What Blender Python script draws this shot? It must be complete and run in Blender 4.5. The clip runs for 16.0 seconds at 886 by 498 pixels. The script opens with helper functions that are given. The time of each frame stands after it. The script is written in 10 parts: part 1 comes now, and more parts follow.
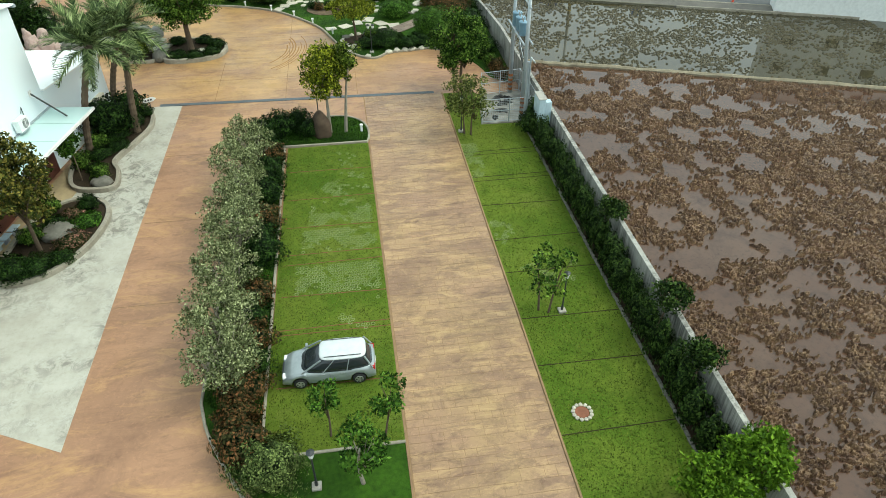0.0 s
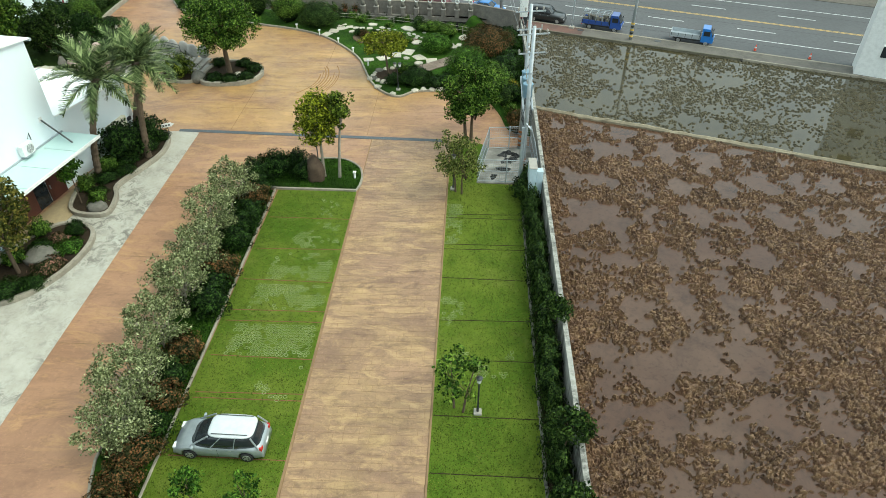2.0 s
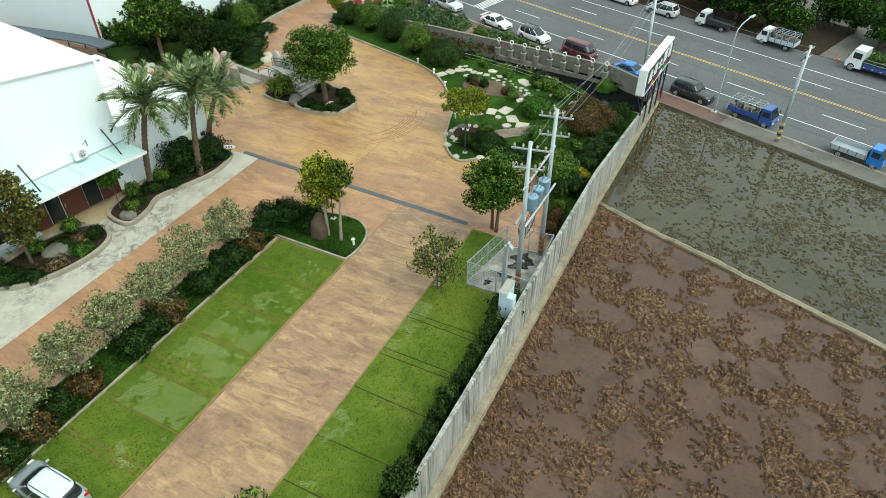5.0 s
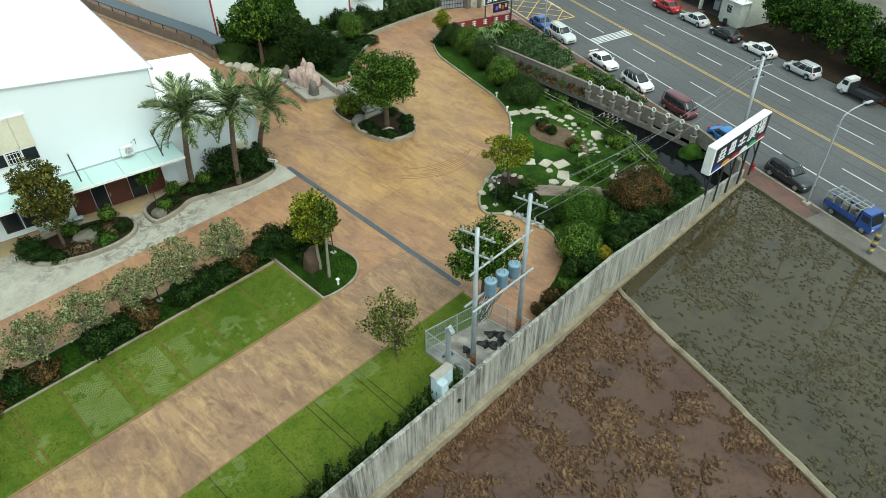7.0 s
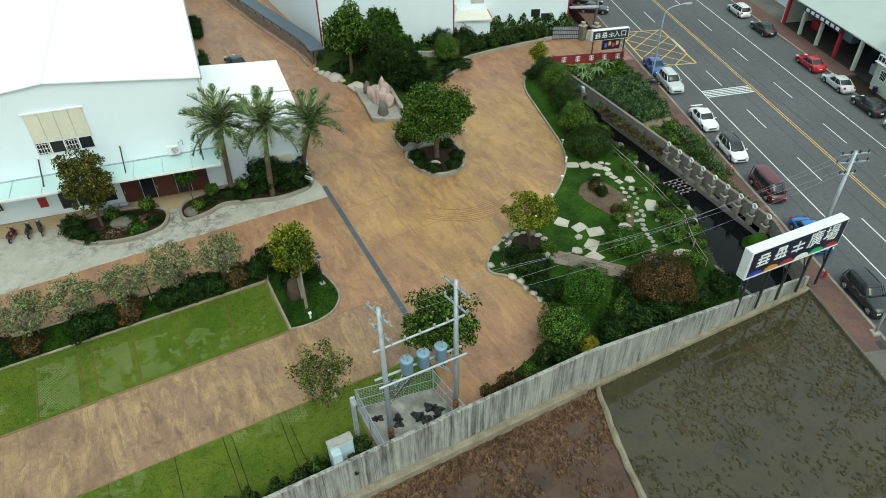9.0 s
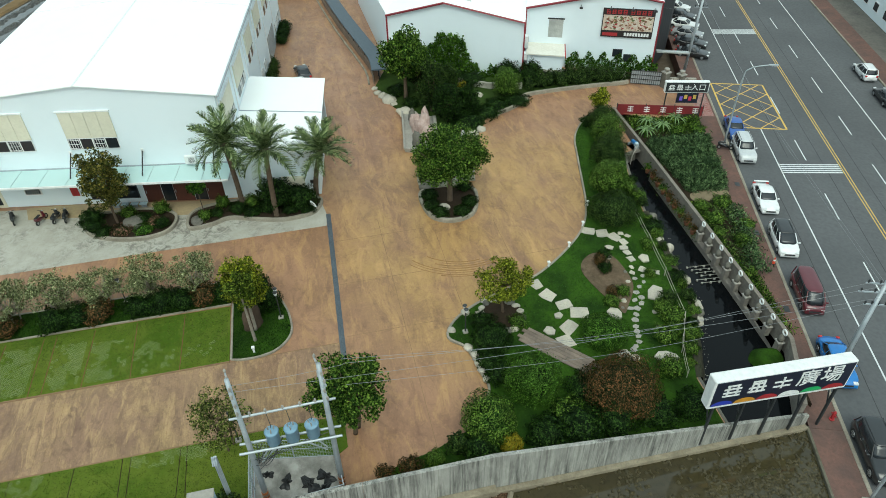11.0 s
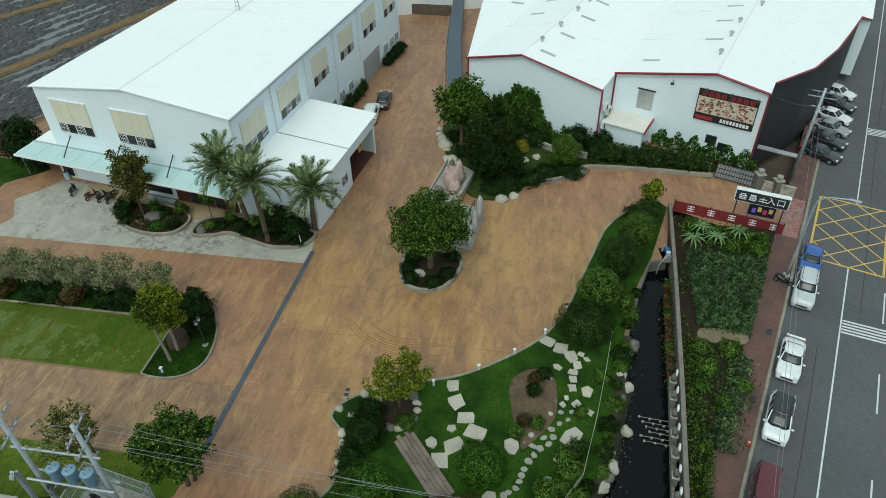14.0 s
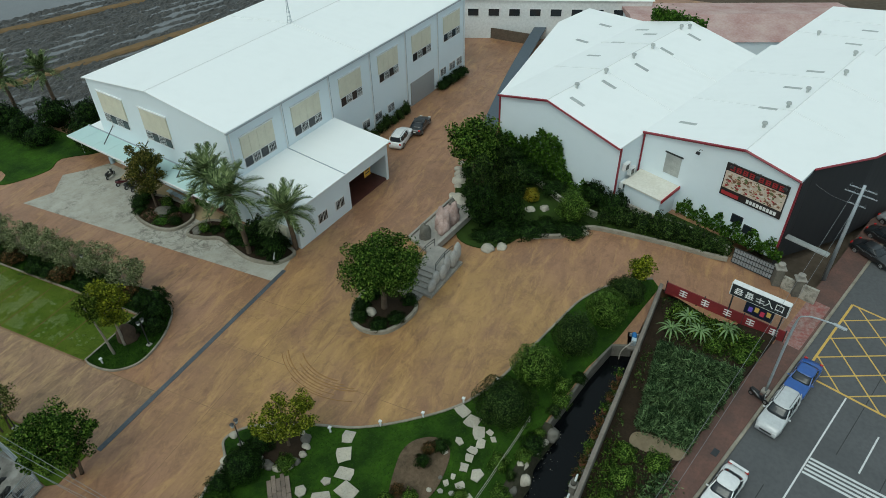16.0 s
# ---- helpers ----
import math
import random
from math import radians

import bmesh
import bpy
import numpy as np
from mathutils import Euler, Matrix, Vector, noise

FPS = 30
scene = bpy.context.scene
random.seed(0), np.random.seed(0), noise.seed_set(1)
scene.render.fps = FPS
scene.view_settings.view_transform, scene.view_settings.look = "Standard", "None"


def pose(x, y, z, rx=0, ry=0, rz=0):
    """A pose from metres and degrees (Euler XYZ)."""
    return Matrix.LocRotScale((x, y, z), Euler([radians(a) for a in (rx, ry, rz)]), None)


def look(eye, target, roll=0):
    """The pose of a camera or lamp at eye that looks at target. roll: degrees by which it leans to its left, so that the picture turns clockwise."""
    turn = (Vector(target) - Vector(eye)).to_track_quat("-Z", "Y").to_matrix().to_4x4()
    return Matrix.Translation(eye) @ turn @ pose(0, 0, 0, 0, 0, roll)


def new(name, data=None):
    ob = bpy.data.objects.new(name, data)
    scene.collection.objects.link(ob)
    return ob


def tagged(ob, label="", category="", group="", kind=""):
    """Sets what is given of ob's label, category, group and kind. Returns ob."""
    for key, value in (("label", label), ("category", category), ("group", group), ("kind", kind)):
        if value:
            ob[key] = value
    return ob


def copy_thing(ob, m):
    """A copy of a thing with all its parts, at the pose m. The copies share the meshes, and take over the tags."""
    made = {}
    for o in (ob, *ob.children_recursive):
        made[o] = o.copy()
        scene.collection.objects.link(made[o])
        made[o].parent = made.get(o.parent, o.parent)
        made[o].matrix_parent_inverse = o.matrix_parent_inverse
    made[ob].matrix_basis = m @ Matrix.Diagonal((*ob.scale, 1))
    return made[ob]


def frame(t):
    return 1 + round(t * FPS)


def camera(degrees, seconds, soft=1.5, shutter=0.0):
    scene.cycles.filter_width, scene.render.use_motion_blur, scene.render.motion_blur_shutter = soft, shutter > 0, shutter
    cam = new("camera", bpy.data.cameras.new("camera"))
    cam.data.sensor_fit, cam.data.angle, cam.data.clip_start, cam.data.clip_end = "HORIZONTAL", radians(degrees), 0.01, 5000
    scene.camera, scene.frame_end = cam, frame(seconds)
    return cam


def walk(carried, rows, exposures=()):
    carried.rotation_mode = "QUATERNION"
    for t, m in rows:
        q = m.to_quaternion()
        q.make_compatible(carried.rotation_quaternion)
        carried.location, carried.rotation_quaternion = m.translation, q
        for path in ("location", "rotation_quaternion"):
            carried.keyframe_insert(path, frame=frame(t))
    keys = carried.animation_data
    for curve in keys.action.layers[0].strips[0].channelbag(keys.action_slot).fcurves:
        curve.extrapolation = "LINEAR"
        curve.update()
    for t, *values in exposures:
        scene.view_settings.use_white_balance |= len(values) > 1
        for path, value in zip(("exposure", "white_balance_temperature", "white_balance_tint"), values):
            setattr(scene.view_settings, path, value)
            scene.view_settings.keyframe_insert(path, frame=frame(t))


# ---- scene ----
cam = camera(67.3, 16.0, soft=0.6)
METRES, EYE, TILT, LEAN, TURN = 110.0, 24.4, -38.0, 0.0, -8.5
ROWS = [
    (0.0, 0.0, 0.0, 0.0, 0.0, 0.0, -0.0),
    (0.5, 0.0181, 0.0015, 0.0097, 2.19, -0.11, -1.71),
    (1.0, 0.0371, 0.0045, 0.0214, 4.3, -0.31, -3.44),
    (1.5, 0.0575, 0.0091, 0.0341, 6.48, -0.57, -5.13),
    (2.0, 0.0781, 0.0154, 0.0479, 8.65, -0.92, -6.87),
    (2.5, 0.0989, 0.0243, 0.0621, 11.25, -1.35, -8.84),
    (3.0, 0.1196, 0.0346, 0.0775, 14.29, -1.98, -11.05),
    (3.5, 0.1397, 0.0464, 0.0942, 17.68, -2.87, -13.45),
    (4.0, 0.1591, 0.0598, 0.1116, 21.28, -3.91, -15.91),
    (6.5, 0.2389, 0.1444, 0.2108, 41.58, -11.96, -27.18),
    (7.0, 0.25, 0.1645, 0.2328, 46.1, -14.2, -29.06),
    (7.5, 0.2594, 0.1857, 0.2549, 50.84, -16.6, -30.75),
    (8.0, 0.2662, 0.2075, 0.2774, 55.79, -19.26, -32.28),
    (8.5, 0.2705, 0.2294, 0.2999, 60.9, -22.11, -33.65),
    (9.0, 0.2727, 0.2519, 0.3226, 65.76, -24.85, -34.7),
    (11.5, 0.2505, 0.3645, 0.4369, 88.85, -38.72, -37.02),
    (12.0, 0.2396, 0.3862, 0.4592, 93.52, -41.57, -36.96),
    (12.5, 0.2267, 0.4076, 0.4811, 98.09, -44.33, -36.7),
    (13.0, 0.212, 0.4282, 0.5029, 102.63, -47.06, -36.26),
    (13.5, 0.1957, 0.4491, 0.5247, 107.13, -49.68, -35.67),
    (14.0, 0.1775, 0.4707, 0.5469, 111.73, -52.27, -34.81),
    (14.5, 0.1573, 0.4919, 0.569, 116.19, -54.78, -33.86),
    (15.0, 0.1353, 0.5128, 0.5905, 120.54, -57.14, -32.79),
    (15.5, 0.1117, 0.5328, 0.6119, 124.77, -59.36, -31.58),
    (16.0, 0.0862, 0.5516, 0.633, 128.85, -61.4, -30.27),
]
EXPOSURE = [(0.0, 0.58, 6150, -9), (4.0, 0.62, 6150, -9), (9.0, 0.1, 6000, -10), (11.5, 0.02, 5900, -10), (12.5, -0.1, 5850, -10), (14.2, -0.4, 5800, -9), (16.0, -0.62, 5800, -8)]
walk(cam, [(t, pose(0, 0, EYE, TILT, LEAN, TURN) @ pose(METRES * x, METRES * y, METRES * z, 90 + pitch, roll, yaw)) for t, x, y, z, yaw, pitch, roll in ROWS], EXPOSURE)

# ---- light: a bright overcast sky ----
SUN_ELEVATION, SUN_TURN = 54.0, 100.0
world = bpy.data.worlds.new("overcast_sky")
scene.world = world
world.use_nodes = True
wn = world.node_tree.nodes
sky = wn.new("ShaderNodeTexSky")
sky.sky_type, sky.sun_disc = "NISHITA", False
sky.sun_elevation, sky.sun_rotation = radians(SUN_ELEVATION), radians(SUN_TURN)
sky.air_density, sky.dust_density, sky.ozone_density = 0.7, 9.0, 0.6
cloud = wn.new("ShaderNodeMixRGB")
cloud.inputs[0].default_value, cloud.inputs[2].default_value = 0.6, (7.6, 7.9, 8.1, 1)  # an even cloud layer veils the sky
world.node_tree.links.new(sky.outputs[0], cloud.inputs[1])
world.node_tree.links.new(cloud.outputs[0], wn["Background"].inputs[0])
wn["Background"].inputs[1].default_value = 0.145
sun_data = bpy.data.lights.new("sun", "SUN")
sun_data.energy, sun_data.angle, sun_data.color = 0.75, radians(35), (1.0, 0.97, 0.92)
sun = new("sun", sun_data)
# the sky's sun stands at this compass turn from +y towards +x
sx, sy = math.sin(radians(SUN_TURN)), math.cos(radians(SUN_TURN))
ce, se = math.cos(radians(SUN_ELEVATION)), math.sin(radians(SUN_ELEVATION))
sun.matrix_world = look((60 * sx * ce, 60 * sy * ce, 60 * se), (0, 0, 0))


# ---- materials ----
def base(name):
    m = bpy.data.materials.new(name)
    m.use_nodes = True
    return m, m.node_tree.nodes, m.node_tree.links, m.node_tree.nodes["Principled BSDF"]


def noise_tex(nd, ln, co, scale, detail=4.0, rough=0.6, distort=0.0):
    n = nd.new("ShaderNodeTexNoise")
    n.inputs["Scale"].default_value, n.inputs["Detail"].default_value = scale, detail
    n.inputs["Roughness"].default_value, n.inputs["Distortion"].default_value = rough, distort
    ln.new(co, n.inputs["Vector"])
    return n.outputs["Fac"]


def ramp(nd, ln, fac, lo, hi, a=(0, 0, 0), b=(1, 1, 1)):
    r = nd.new("ShaderNodeValToRGB")
    r.color_ramp.elements[0].position, r.color_ramp.elements[1].position = lo, hi
    r.color_ramp.elements[0].color, r.color_ramp.elements[1].color = (*a, 1), (*b, 1)
    ln.new(fac, r.inputs[0])
    return r.outputs[0]


def mix(nd, ln, fac, a, b, how="MIX"):
    m = nd.new("ShaderNodeMixRGB")
    m.blend_type = how
    for slot, v in ((0, fac), (1, a), (2, b)):
        if isinstance(v, (int, float)):
            m.inputs[slot].default_value = v
        elif isinstance(v, tuple):
            m.inputs[slot].default_value = (*v, 1)
        else:
            ln.new(v, m.inputs[slot])
    return m.outputs[0]


def coords(nd):
    return nd.new("ShaderNodeNewGeometry").outputs["Position"]


def add_bump(nd, ln, p, height, strength, dist=0.02):
    b = nd.new("ShaderNodeBump")
    b.inputs["Strength"].default_value, b.inputs["Distance"].default_value = strength, dist
    ln.new(height, b.inputs["Height"])
    ln.new(b.outputs[0], p.inputs["Normal"])


def matter(name, c1, c2, c3=None, s1=0.25, s2=6.0, rough=0.8, bump=0.3, bscale=25.0, metal=0.0, lo=0.35, hi=0.65, fine=0.35, vary=0.0, dist=0.02):
    """A surface with broad stains (c1 to c2), finer grain (towards c3) and relief; vary: from piece to piece."""
    m, nd, ln, p = base(name)
    co = coords(nd)
    col = mix(nd, ln, ramp(nd, ln, noise_tex(nd, ln, co, s1), lo, hi), c1, c2)
    grain = ramp(nd, ln, noise_tex(nd, ln, co, s2, 6), 0.4, 0.7)
    soft = mix(nd, ln, fine, (0, 0, 0), grain)
    col = mix(nd, ln, soft, col, c3 or tuple(0.6 * v for v in c1))
    if vary:
        oi = nd.new("ShaderNodeObjectInfo")
        hsv = nd.new("ShaderNodeHueSaturation")
        mr = nd.new("ShaderNodeMapRange")
        mr.inputs["To Min"].default_value, mr.inputs["To Max"].default_value = 1 - vary, 1 + vary
        ln.new(oi.outputs["Random"], mr.inputs["Value"])
        ln.new(mr.outputs[0], hsv.inputs["Value"])
        ln.new(col, hsv.inputs["Color"])
        col = hsv.outputs[0]
    ln.new(col, p.inputs["Base Color"])
    p.inputs["Roughness"].default_value, p.inputs["Metallic"].default_value = rough, metal
    p.inputs["Specular IOR Level"].default_value = 0.5 if rough < 0.7 else 0.1
    if bump:
        add_bump(nd, ln, p, noise_tex(nd, ln, co, bscale, 5), bump, dist)
    return m


def leafy(name, c1, c2, c3, glow=0.10, rough=0.55):
    """Foliage: every leaf its own tone, with light through it; the dark tones hold shade between leaves."""
    m, nd, ln, p = base(name)
    # the low factors put the crowns' shade into the darker leaf colours
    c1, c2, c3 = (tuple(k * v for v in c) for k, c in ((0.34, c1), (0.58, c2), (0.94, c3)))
    geo = nd.new("ShaderNodeNewGeometry")
    r = nd.new("ShaderNodeValToRGB")
    r.color_ramp.elements[0].color, r.color_ramp.elements[1].color = (*c1, 1), (*c3, 1)
    r.color_ramp.elements.new(0.5).color = (*c2, 1)
    ln.new(geo.outputs["Random Per Island"], r.inputs[0])
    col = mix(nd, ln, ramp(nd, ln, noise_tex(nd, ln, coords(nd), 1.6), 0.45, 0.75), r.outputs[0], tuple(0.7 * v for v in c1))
    ln.new(col, p.inputs["Base Color"])
    p.inputs["Roughness"].default_value, p.inputs["Specular IOR Level"].default_value = rough, 0.08
    tr = nd.new("ShaderNodeBsdfTranslucent")
    ln.new(col, tr.inputs[0])
    mx = nd.new("ShaderNodeMixShader")
    mx.inputs[0].default_value = glow
    ln.new(p.outputs[0], mx.inputs[1])
    ln.new(tr.outputs[0], mx.inputs[2])
    ln.new(mx.outputs[0], nd["Material Output"].inputs[0])
    return m


def plain(name, c, rough=0.5, metal=0.0, coat=0.0, spec=0.5):
    m, nd, ln, p = base(name)
    col = mix(nd, ln, ramp(nd, ln, noise_tex(nd, ln, coords(nd), 3.0), 0.4, 0.7), c, tuple(0.86 * v for v in c))
    ln.new(col, p.inputs["Base Color"])
    p.inputs["Roughness"].default_value, p.inputs["Metallic"].default_value = rough, metal
    p.inputs["Coat Weight"].default_value = coat
    p.inputs["Specular IOR Level"].default_value = spec
    return m


def stamped(name, warm, pale, grey, pool=None, turn=0.12, wear=1.0, fr=1.0, units=False):
    """Stamped concrete: warm ochre with pinkish pours, brushed grey weathering and finer pitting."""
    m, nd, ln, p = base(name)
    co = coords(nd)
    fac = ramp(nd, ln, noise_tex(nd, ln, co, 0.16, 4, 0.65), 0.38, 0.62)
    if pool:
        # one pour of yellower pigment round a spot, ragged at its rim
        far = nd.new("ShaderNodeVectorMath")
        far.operation = "DISTANCE"
        far.inputs[1].default_value = (pool[0], pool[1], 0)
        ln.new(co, far.inputs[0])
        rim = nd.new("ShaderNodeMath")
        rim.operation = "MULTIPLY_ADD"
        rim.inputs[1].default_value = 13.0
        ln.new(noise_tex(nd, ln, co, 0.2, 6, 0.7), rim.inputs[0])
        ln.new(far.outputs["Value"], rim.inputs[2])
        mr = nd.new("ShaderNodeMapRange")
        mr.inputs["From Min"].default_value, mr.inputs["From Max"].default_value = pool[2], pool[2] + 8
        ln.new(rim.outputs[0], mr.inputs["Value"])
        fac = mr.outputs[0]

    def layer(col, amount, vec, scale, detail, rough, distort, lo, hi, tone):
        mask = ramp(nd, ln, noise_tex(nd, ln, vec, scale * fr, detail, rough, distort), lo, hi)
        return mix(nd, ln, mix(nd, ln, amount, (0, 0, 0), mask), col, tone)

    def stretched(angle, sx_, sy_):
        mp = nd.new("ShaderNodeMapping")
        mp.inputs["Rotation"].default_value, mp.inputs["Scale"].default_value = (0, 0, angle), (sx_, sy_, 1.0)
        ln.new(co, mp.inputs[0])
        return mp.outputs[0]

    col = mix(nd, ln, fac, warm, pale)
    col = layer(col, 0.55, co, 0.30, 6, 0.7, 0.6, 0.50, 0.70, pale)
    col = layer(col, 0.50 * wear, co, 0.26, 8, 0.70, 1.0, 0.50, 0.66, grey)
    if units:
        isl = nd.new("ShaderNodeObjectInfo")
        shade = ramp(nd, ln, isl.outputs["Random"], 0.0, 1.0, (0.90, 0.89, 0.90), (1.05, 1.04, 1.02))
        col = mix(nd, ln, 1.0, col, shade, "MULTIPLY")
    col = layer(col, 0.72 * wear, stretched(turn + 0.6, 0.6, 1.3), 0.17, 6, 0.6, 0.9, 0.46, 0.62, tuple(0.5 * (a + b) for a, b in zip(pale, grey)))
    col = layer(col, 0.55 * wear, stretched(turn, 0.5, 1.6), 0.62, 9, 0.72, 0.7, 0.49, 0.68, grey)
    col = layer(col, 0.50 * wear, stretched(turn - 0.9, 0.35, 1.1), 0.7, 9, 0.72, 0.9, 0.50, 0.68, tuple(min(1, 1.5 * v) for v in warm))
    col = layer(col, 0.26 * wear, co, 1.7, 9, 0.72, 0.8, 0.52, 0.68, tuple(0.62 * v for v in grey))
    col = layer(col, 0.30 * wear, co, 3.4, 8, 0.75, 0.4, 0.53, 0.68, tuple(min(1, 1.5 * v) for v in pale))
    ln.new(col, p.inputs["Base Color"])
    p.inputs["Specular IOR Level"].default_value = 0.42
    gloss = ramp(nd, ln, noise_tex(nd, ln, co, 0.35, 5, 0.7), 0.3, 0.7, (0.30, 0.30, 0.30), (0.55, 0.55, 0.55))
    ln.new(gloss, p.inputs["Roughness"])
    add_bump(nd, ln, p, noise_tex(nd, ln, co, 7, 8, 0.7), 0.5, 0.02)
    return m


def ribbed(name, c, pitch, axis, rough=0.45, stain=(0.6, 0.62, 0.6), depth=0.03):
    """Profiled metal sheet with ribs across one axis and faint rain marks."""
    m, nd, ln, p = base(name)
    co = coords(nd)
    mp = nd.new("ShaderNodeMapping")
    mp.inputs["Scale"].default_value = tuple(1.0 if k == axis else 0.0 for k in range(3))
    ln.new(co, mp.inputs[0])
    wv = nd.new("ShaderNodeTexWave")
    wv.bands_direction = "DIAGONAL"
    wv.inputs["Scale"].default_value = 0.314 / pitch
    ln.new(mp.outputs[0], wv.inputs["Vector"])
    st = ramp(nd, ln, noise_tex(nd, ln, co, 0.35, 5, 0.7), 0.5, 0.8)
    col = mix(nd, ln, mix(nd, ln, 0.35, (0, 0, 0), st), c, stain)
    ln.new(col, p.inputs["Base Color"])
    p.inputs["Roughness"].default_value = rough
    add_bump(nd, ln, p, wv.outputs["Fac"], 0.35, depth)
    return m


def streaked(name, c, dark, light):
    """Old cast concrete with black rain streaks down from the top, heavier in some bays than in others."""
    m, nd, ln, p = base(name)
    co = coords(nd)

    def drawn(sx_, sz_):
        mp = nd.new("ShaderNodeMapping")
        mp.inputs["Scale"].default_value = (sx_, sx_, sz_)
        ln.new(co, mp.inputs[0])
        return mp.outputs[0]
    bays = ramp(nd, ln, noise_tex(nd, ln, drawn(0.35, 0.2), 1.0, 4, 0.6), 0.30, 0.62, (0.25, 0.25, 0.25), (1, 1, 1))
    col = mix(nd, ln, mix(nd, ln, 0.7, (0, 0, 0), ramp(nd, ln, noise_tex(nd, ln, drawn(1.2, 0.5), 1.4, 7, 0.7), 0.45, 0.68)), c, light)
    broad = ramp(nd, ln, noise_tex(nd, ln, drawn(1.6, 0.16), 1.5, 6, 0.68), 0.42, 0.66)
    col = mix(nd, ln, mix(nd, ln, 1.0, broad, bays, "MULTIPLY"), col, dark)
    thin = ramp(nd, ln, noise_tex(nd, ln, drawn(6.0, 0.10), 1.5, 5, 0.7), 0.50, 0.64)
    col = mix(nd, ln, mix(nd, ln, 0.75, (0, 0, 0), mix(nd, ln, 1.0, thin, bays, "MULTIPLY")), col, tuple(0.8 * v for v in dark))
    ln.new(col, p.inputs["Base Color"])
    p.inputs["Roughness"].default_value, p.inputs["Specular IOR Level"].default_value = 0.9, 0.15
    add_bump(nd, ln, p, noise_tex(nd, ln, co, 14, 5), 0.35, 0.02)
    return m


def cracked(name, c1, c2, stain):
    """Pale slab concrete: clean for the most part, in places crazed with dark dirt."""
    m, nd, ln, p = base(name)
    co = coords(nd)
    col = mix(nd, ln, ramp(nd, ln, noise_tex(nd, ln, co, 0.7, 6, 0.65), 0.35, 0.65), c1, c2)
    where = ramp(nd, ln, noise_tex(nd, ln, co, 0.16, 4, 0.6), 0.44, 0.60)
    dirt = ramp(nd, ln, noise_tex(nd, ln, co, 1.5, 10, 0.8, 0.8), 0.47, 0.57)
    col = mix(nd, ln, mix(nd, ln, 0.8, (0, 0, 0), mix(nd, ln, 1.0, where, dirt, "MULTIPLY")), col, stain)
    col = mix(nd, ln, mix(nd, ln, 0.3, (0, 0, 0), ramp(nd, ln, noise_tex(nd, ln, co, 4, 8, 0.75), 0.52, 0.66)), col, tuple(0.6 * v for v in c2))
    ln.new(col, p.inputs["Base Color"])
    p.inputs["Roughness"].default_value, p.inputs["Specular IOR Level"].default_value = 0.8, 0.2
    add_bump(nd, ln, p, noise_tex(nd, ln, co, 18, 5), 0.3, 0.02)
    return m


PAVE_YARD = stamped("stamped_concrete_yard", (0.375, 0.228, 0.088), (0.335, 0.186, 0.106), (0.135, 0.07, 0.043), (-9.0, 70.0, 20.0), 0.5, 1.0)
APRON = cracked("pale_concrete", (0.445, 0.43, 0.375), (0.37, 0.35, 0.295), (0.12, 0.113, 0.095))
KERB = matter("kerb_concrete", (0.36, 0.33, 0.27), (0.25, 0.225, 0.18), (0.13, 0.115, 0.09), 0.8, 8, 0.9, 0.4, 18)


def turf(name, light, deep, dark, dry, worn=0.5):
    """Mown grass: broad light and deep drifts, tufts at a hand's width, dry and thin spots."""
    m, nd, ln, p = base(name)
    co = coords(nd)
    col = mix(nd, ln, ramp(nd, ln, noise_tex(nd, ln, co, 0.17, 5, 0.6), 0.36, 0.64), light, deep)
    col = mix(nd, ln, mix(nd, ln, 0.65, (0, 0, 0), ramp(nd, ln, noise_tex(nd, ln, co, 0.75, 7, 0.7, 0.4), 0.47, 0.68)), col, deep)
    col = mix(nd, ln, mix(nd, ln, worn, (0, 0, 0), ramp(nd, ln, noise_tex(nd, ln, co, 0.42, 8, 0.72, 0.8), 0.55, 0.70)), col, dry)
    col = mix(nd, ln, mix(nd, ln, 0.5, (0, 0, 0), ramp(nd, ln, noise_tex(nd, ln, co, 2.5, 9, 0.75), 0.50, 0.70)), col, dark)
    col = mix(nd, ln, mix(nd, ln, 0.35, (0, 0, 0), ramp(nd, ln, noise_tex(nd, ln, co, 22, 4, 0.7), 0.52, 0.66)), col, dark)
    ln.new(col, p.inputs["Base Color"])
    p.inputs["Roughness"].default_value, p.inputs["Specular IOR Level"].default_value = 0.9, 0.1
    add_bump(nd, ln, p, noise_tex(nd, ln, co, 30, 6), 0.9, 0.05)
    return m


GRASS = turf("lawn_grass", (0.152, 0.194, 0.026), (0.076, 0.132, 0.012), (0.035, 0.062, 0.008), (0.21, 0.215, 0.055))
# the darker drifts of this grass colour stand in for shade under trees
LUSH = matter("garden_grass", (0.052, 0.118, 0.010), (0.018, 0.045, 0.006), (0.012, 0.024, 0.005), 0.35, 5, 0.9, 0.9, 40, fine=0.5, dist=0.05)
SOIL = matter("bed_soil", (0.036, 0.026, 0.017), (0.025, 0.019, 0.013), (0.07, 0.048, 0.03), 0.8, 7, 0.95, 0.8, 14, dist=0.05)
ASPHALT = matter("asphalt", (0.128, 0.131, 0.136), (0.105, 0.108, 0.112), (0.075, 0.077, 0.08), 0.10, 3.0, 0.8, 0.25, 60, fine=0.45)
BRICKWALK = matter("red_brick_paving", (0.185, 0.105, 0.085), (0.125, 0.085, 0.075), (0.07, 0.052, 0.045), 0.5, 5, 0.9, 0.4, 16, vary=0.12)
WALLC = streaked("streaked_concrete", (0.34, 0.335, 0.305), (0.05, 0.049, 0.046), (0.47, 0.46, 0.41))
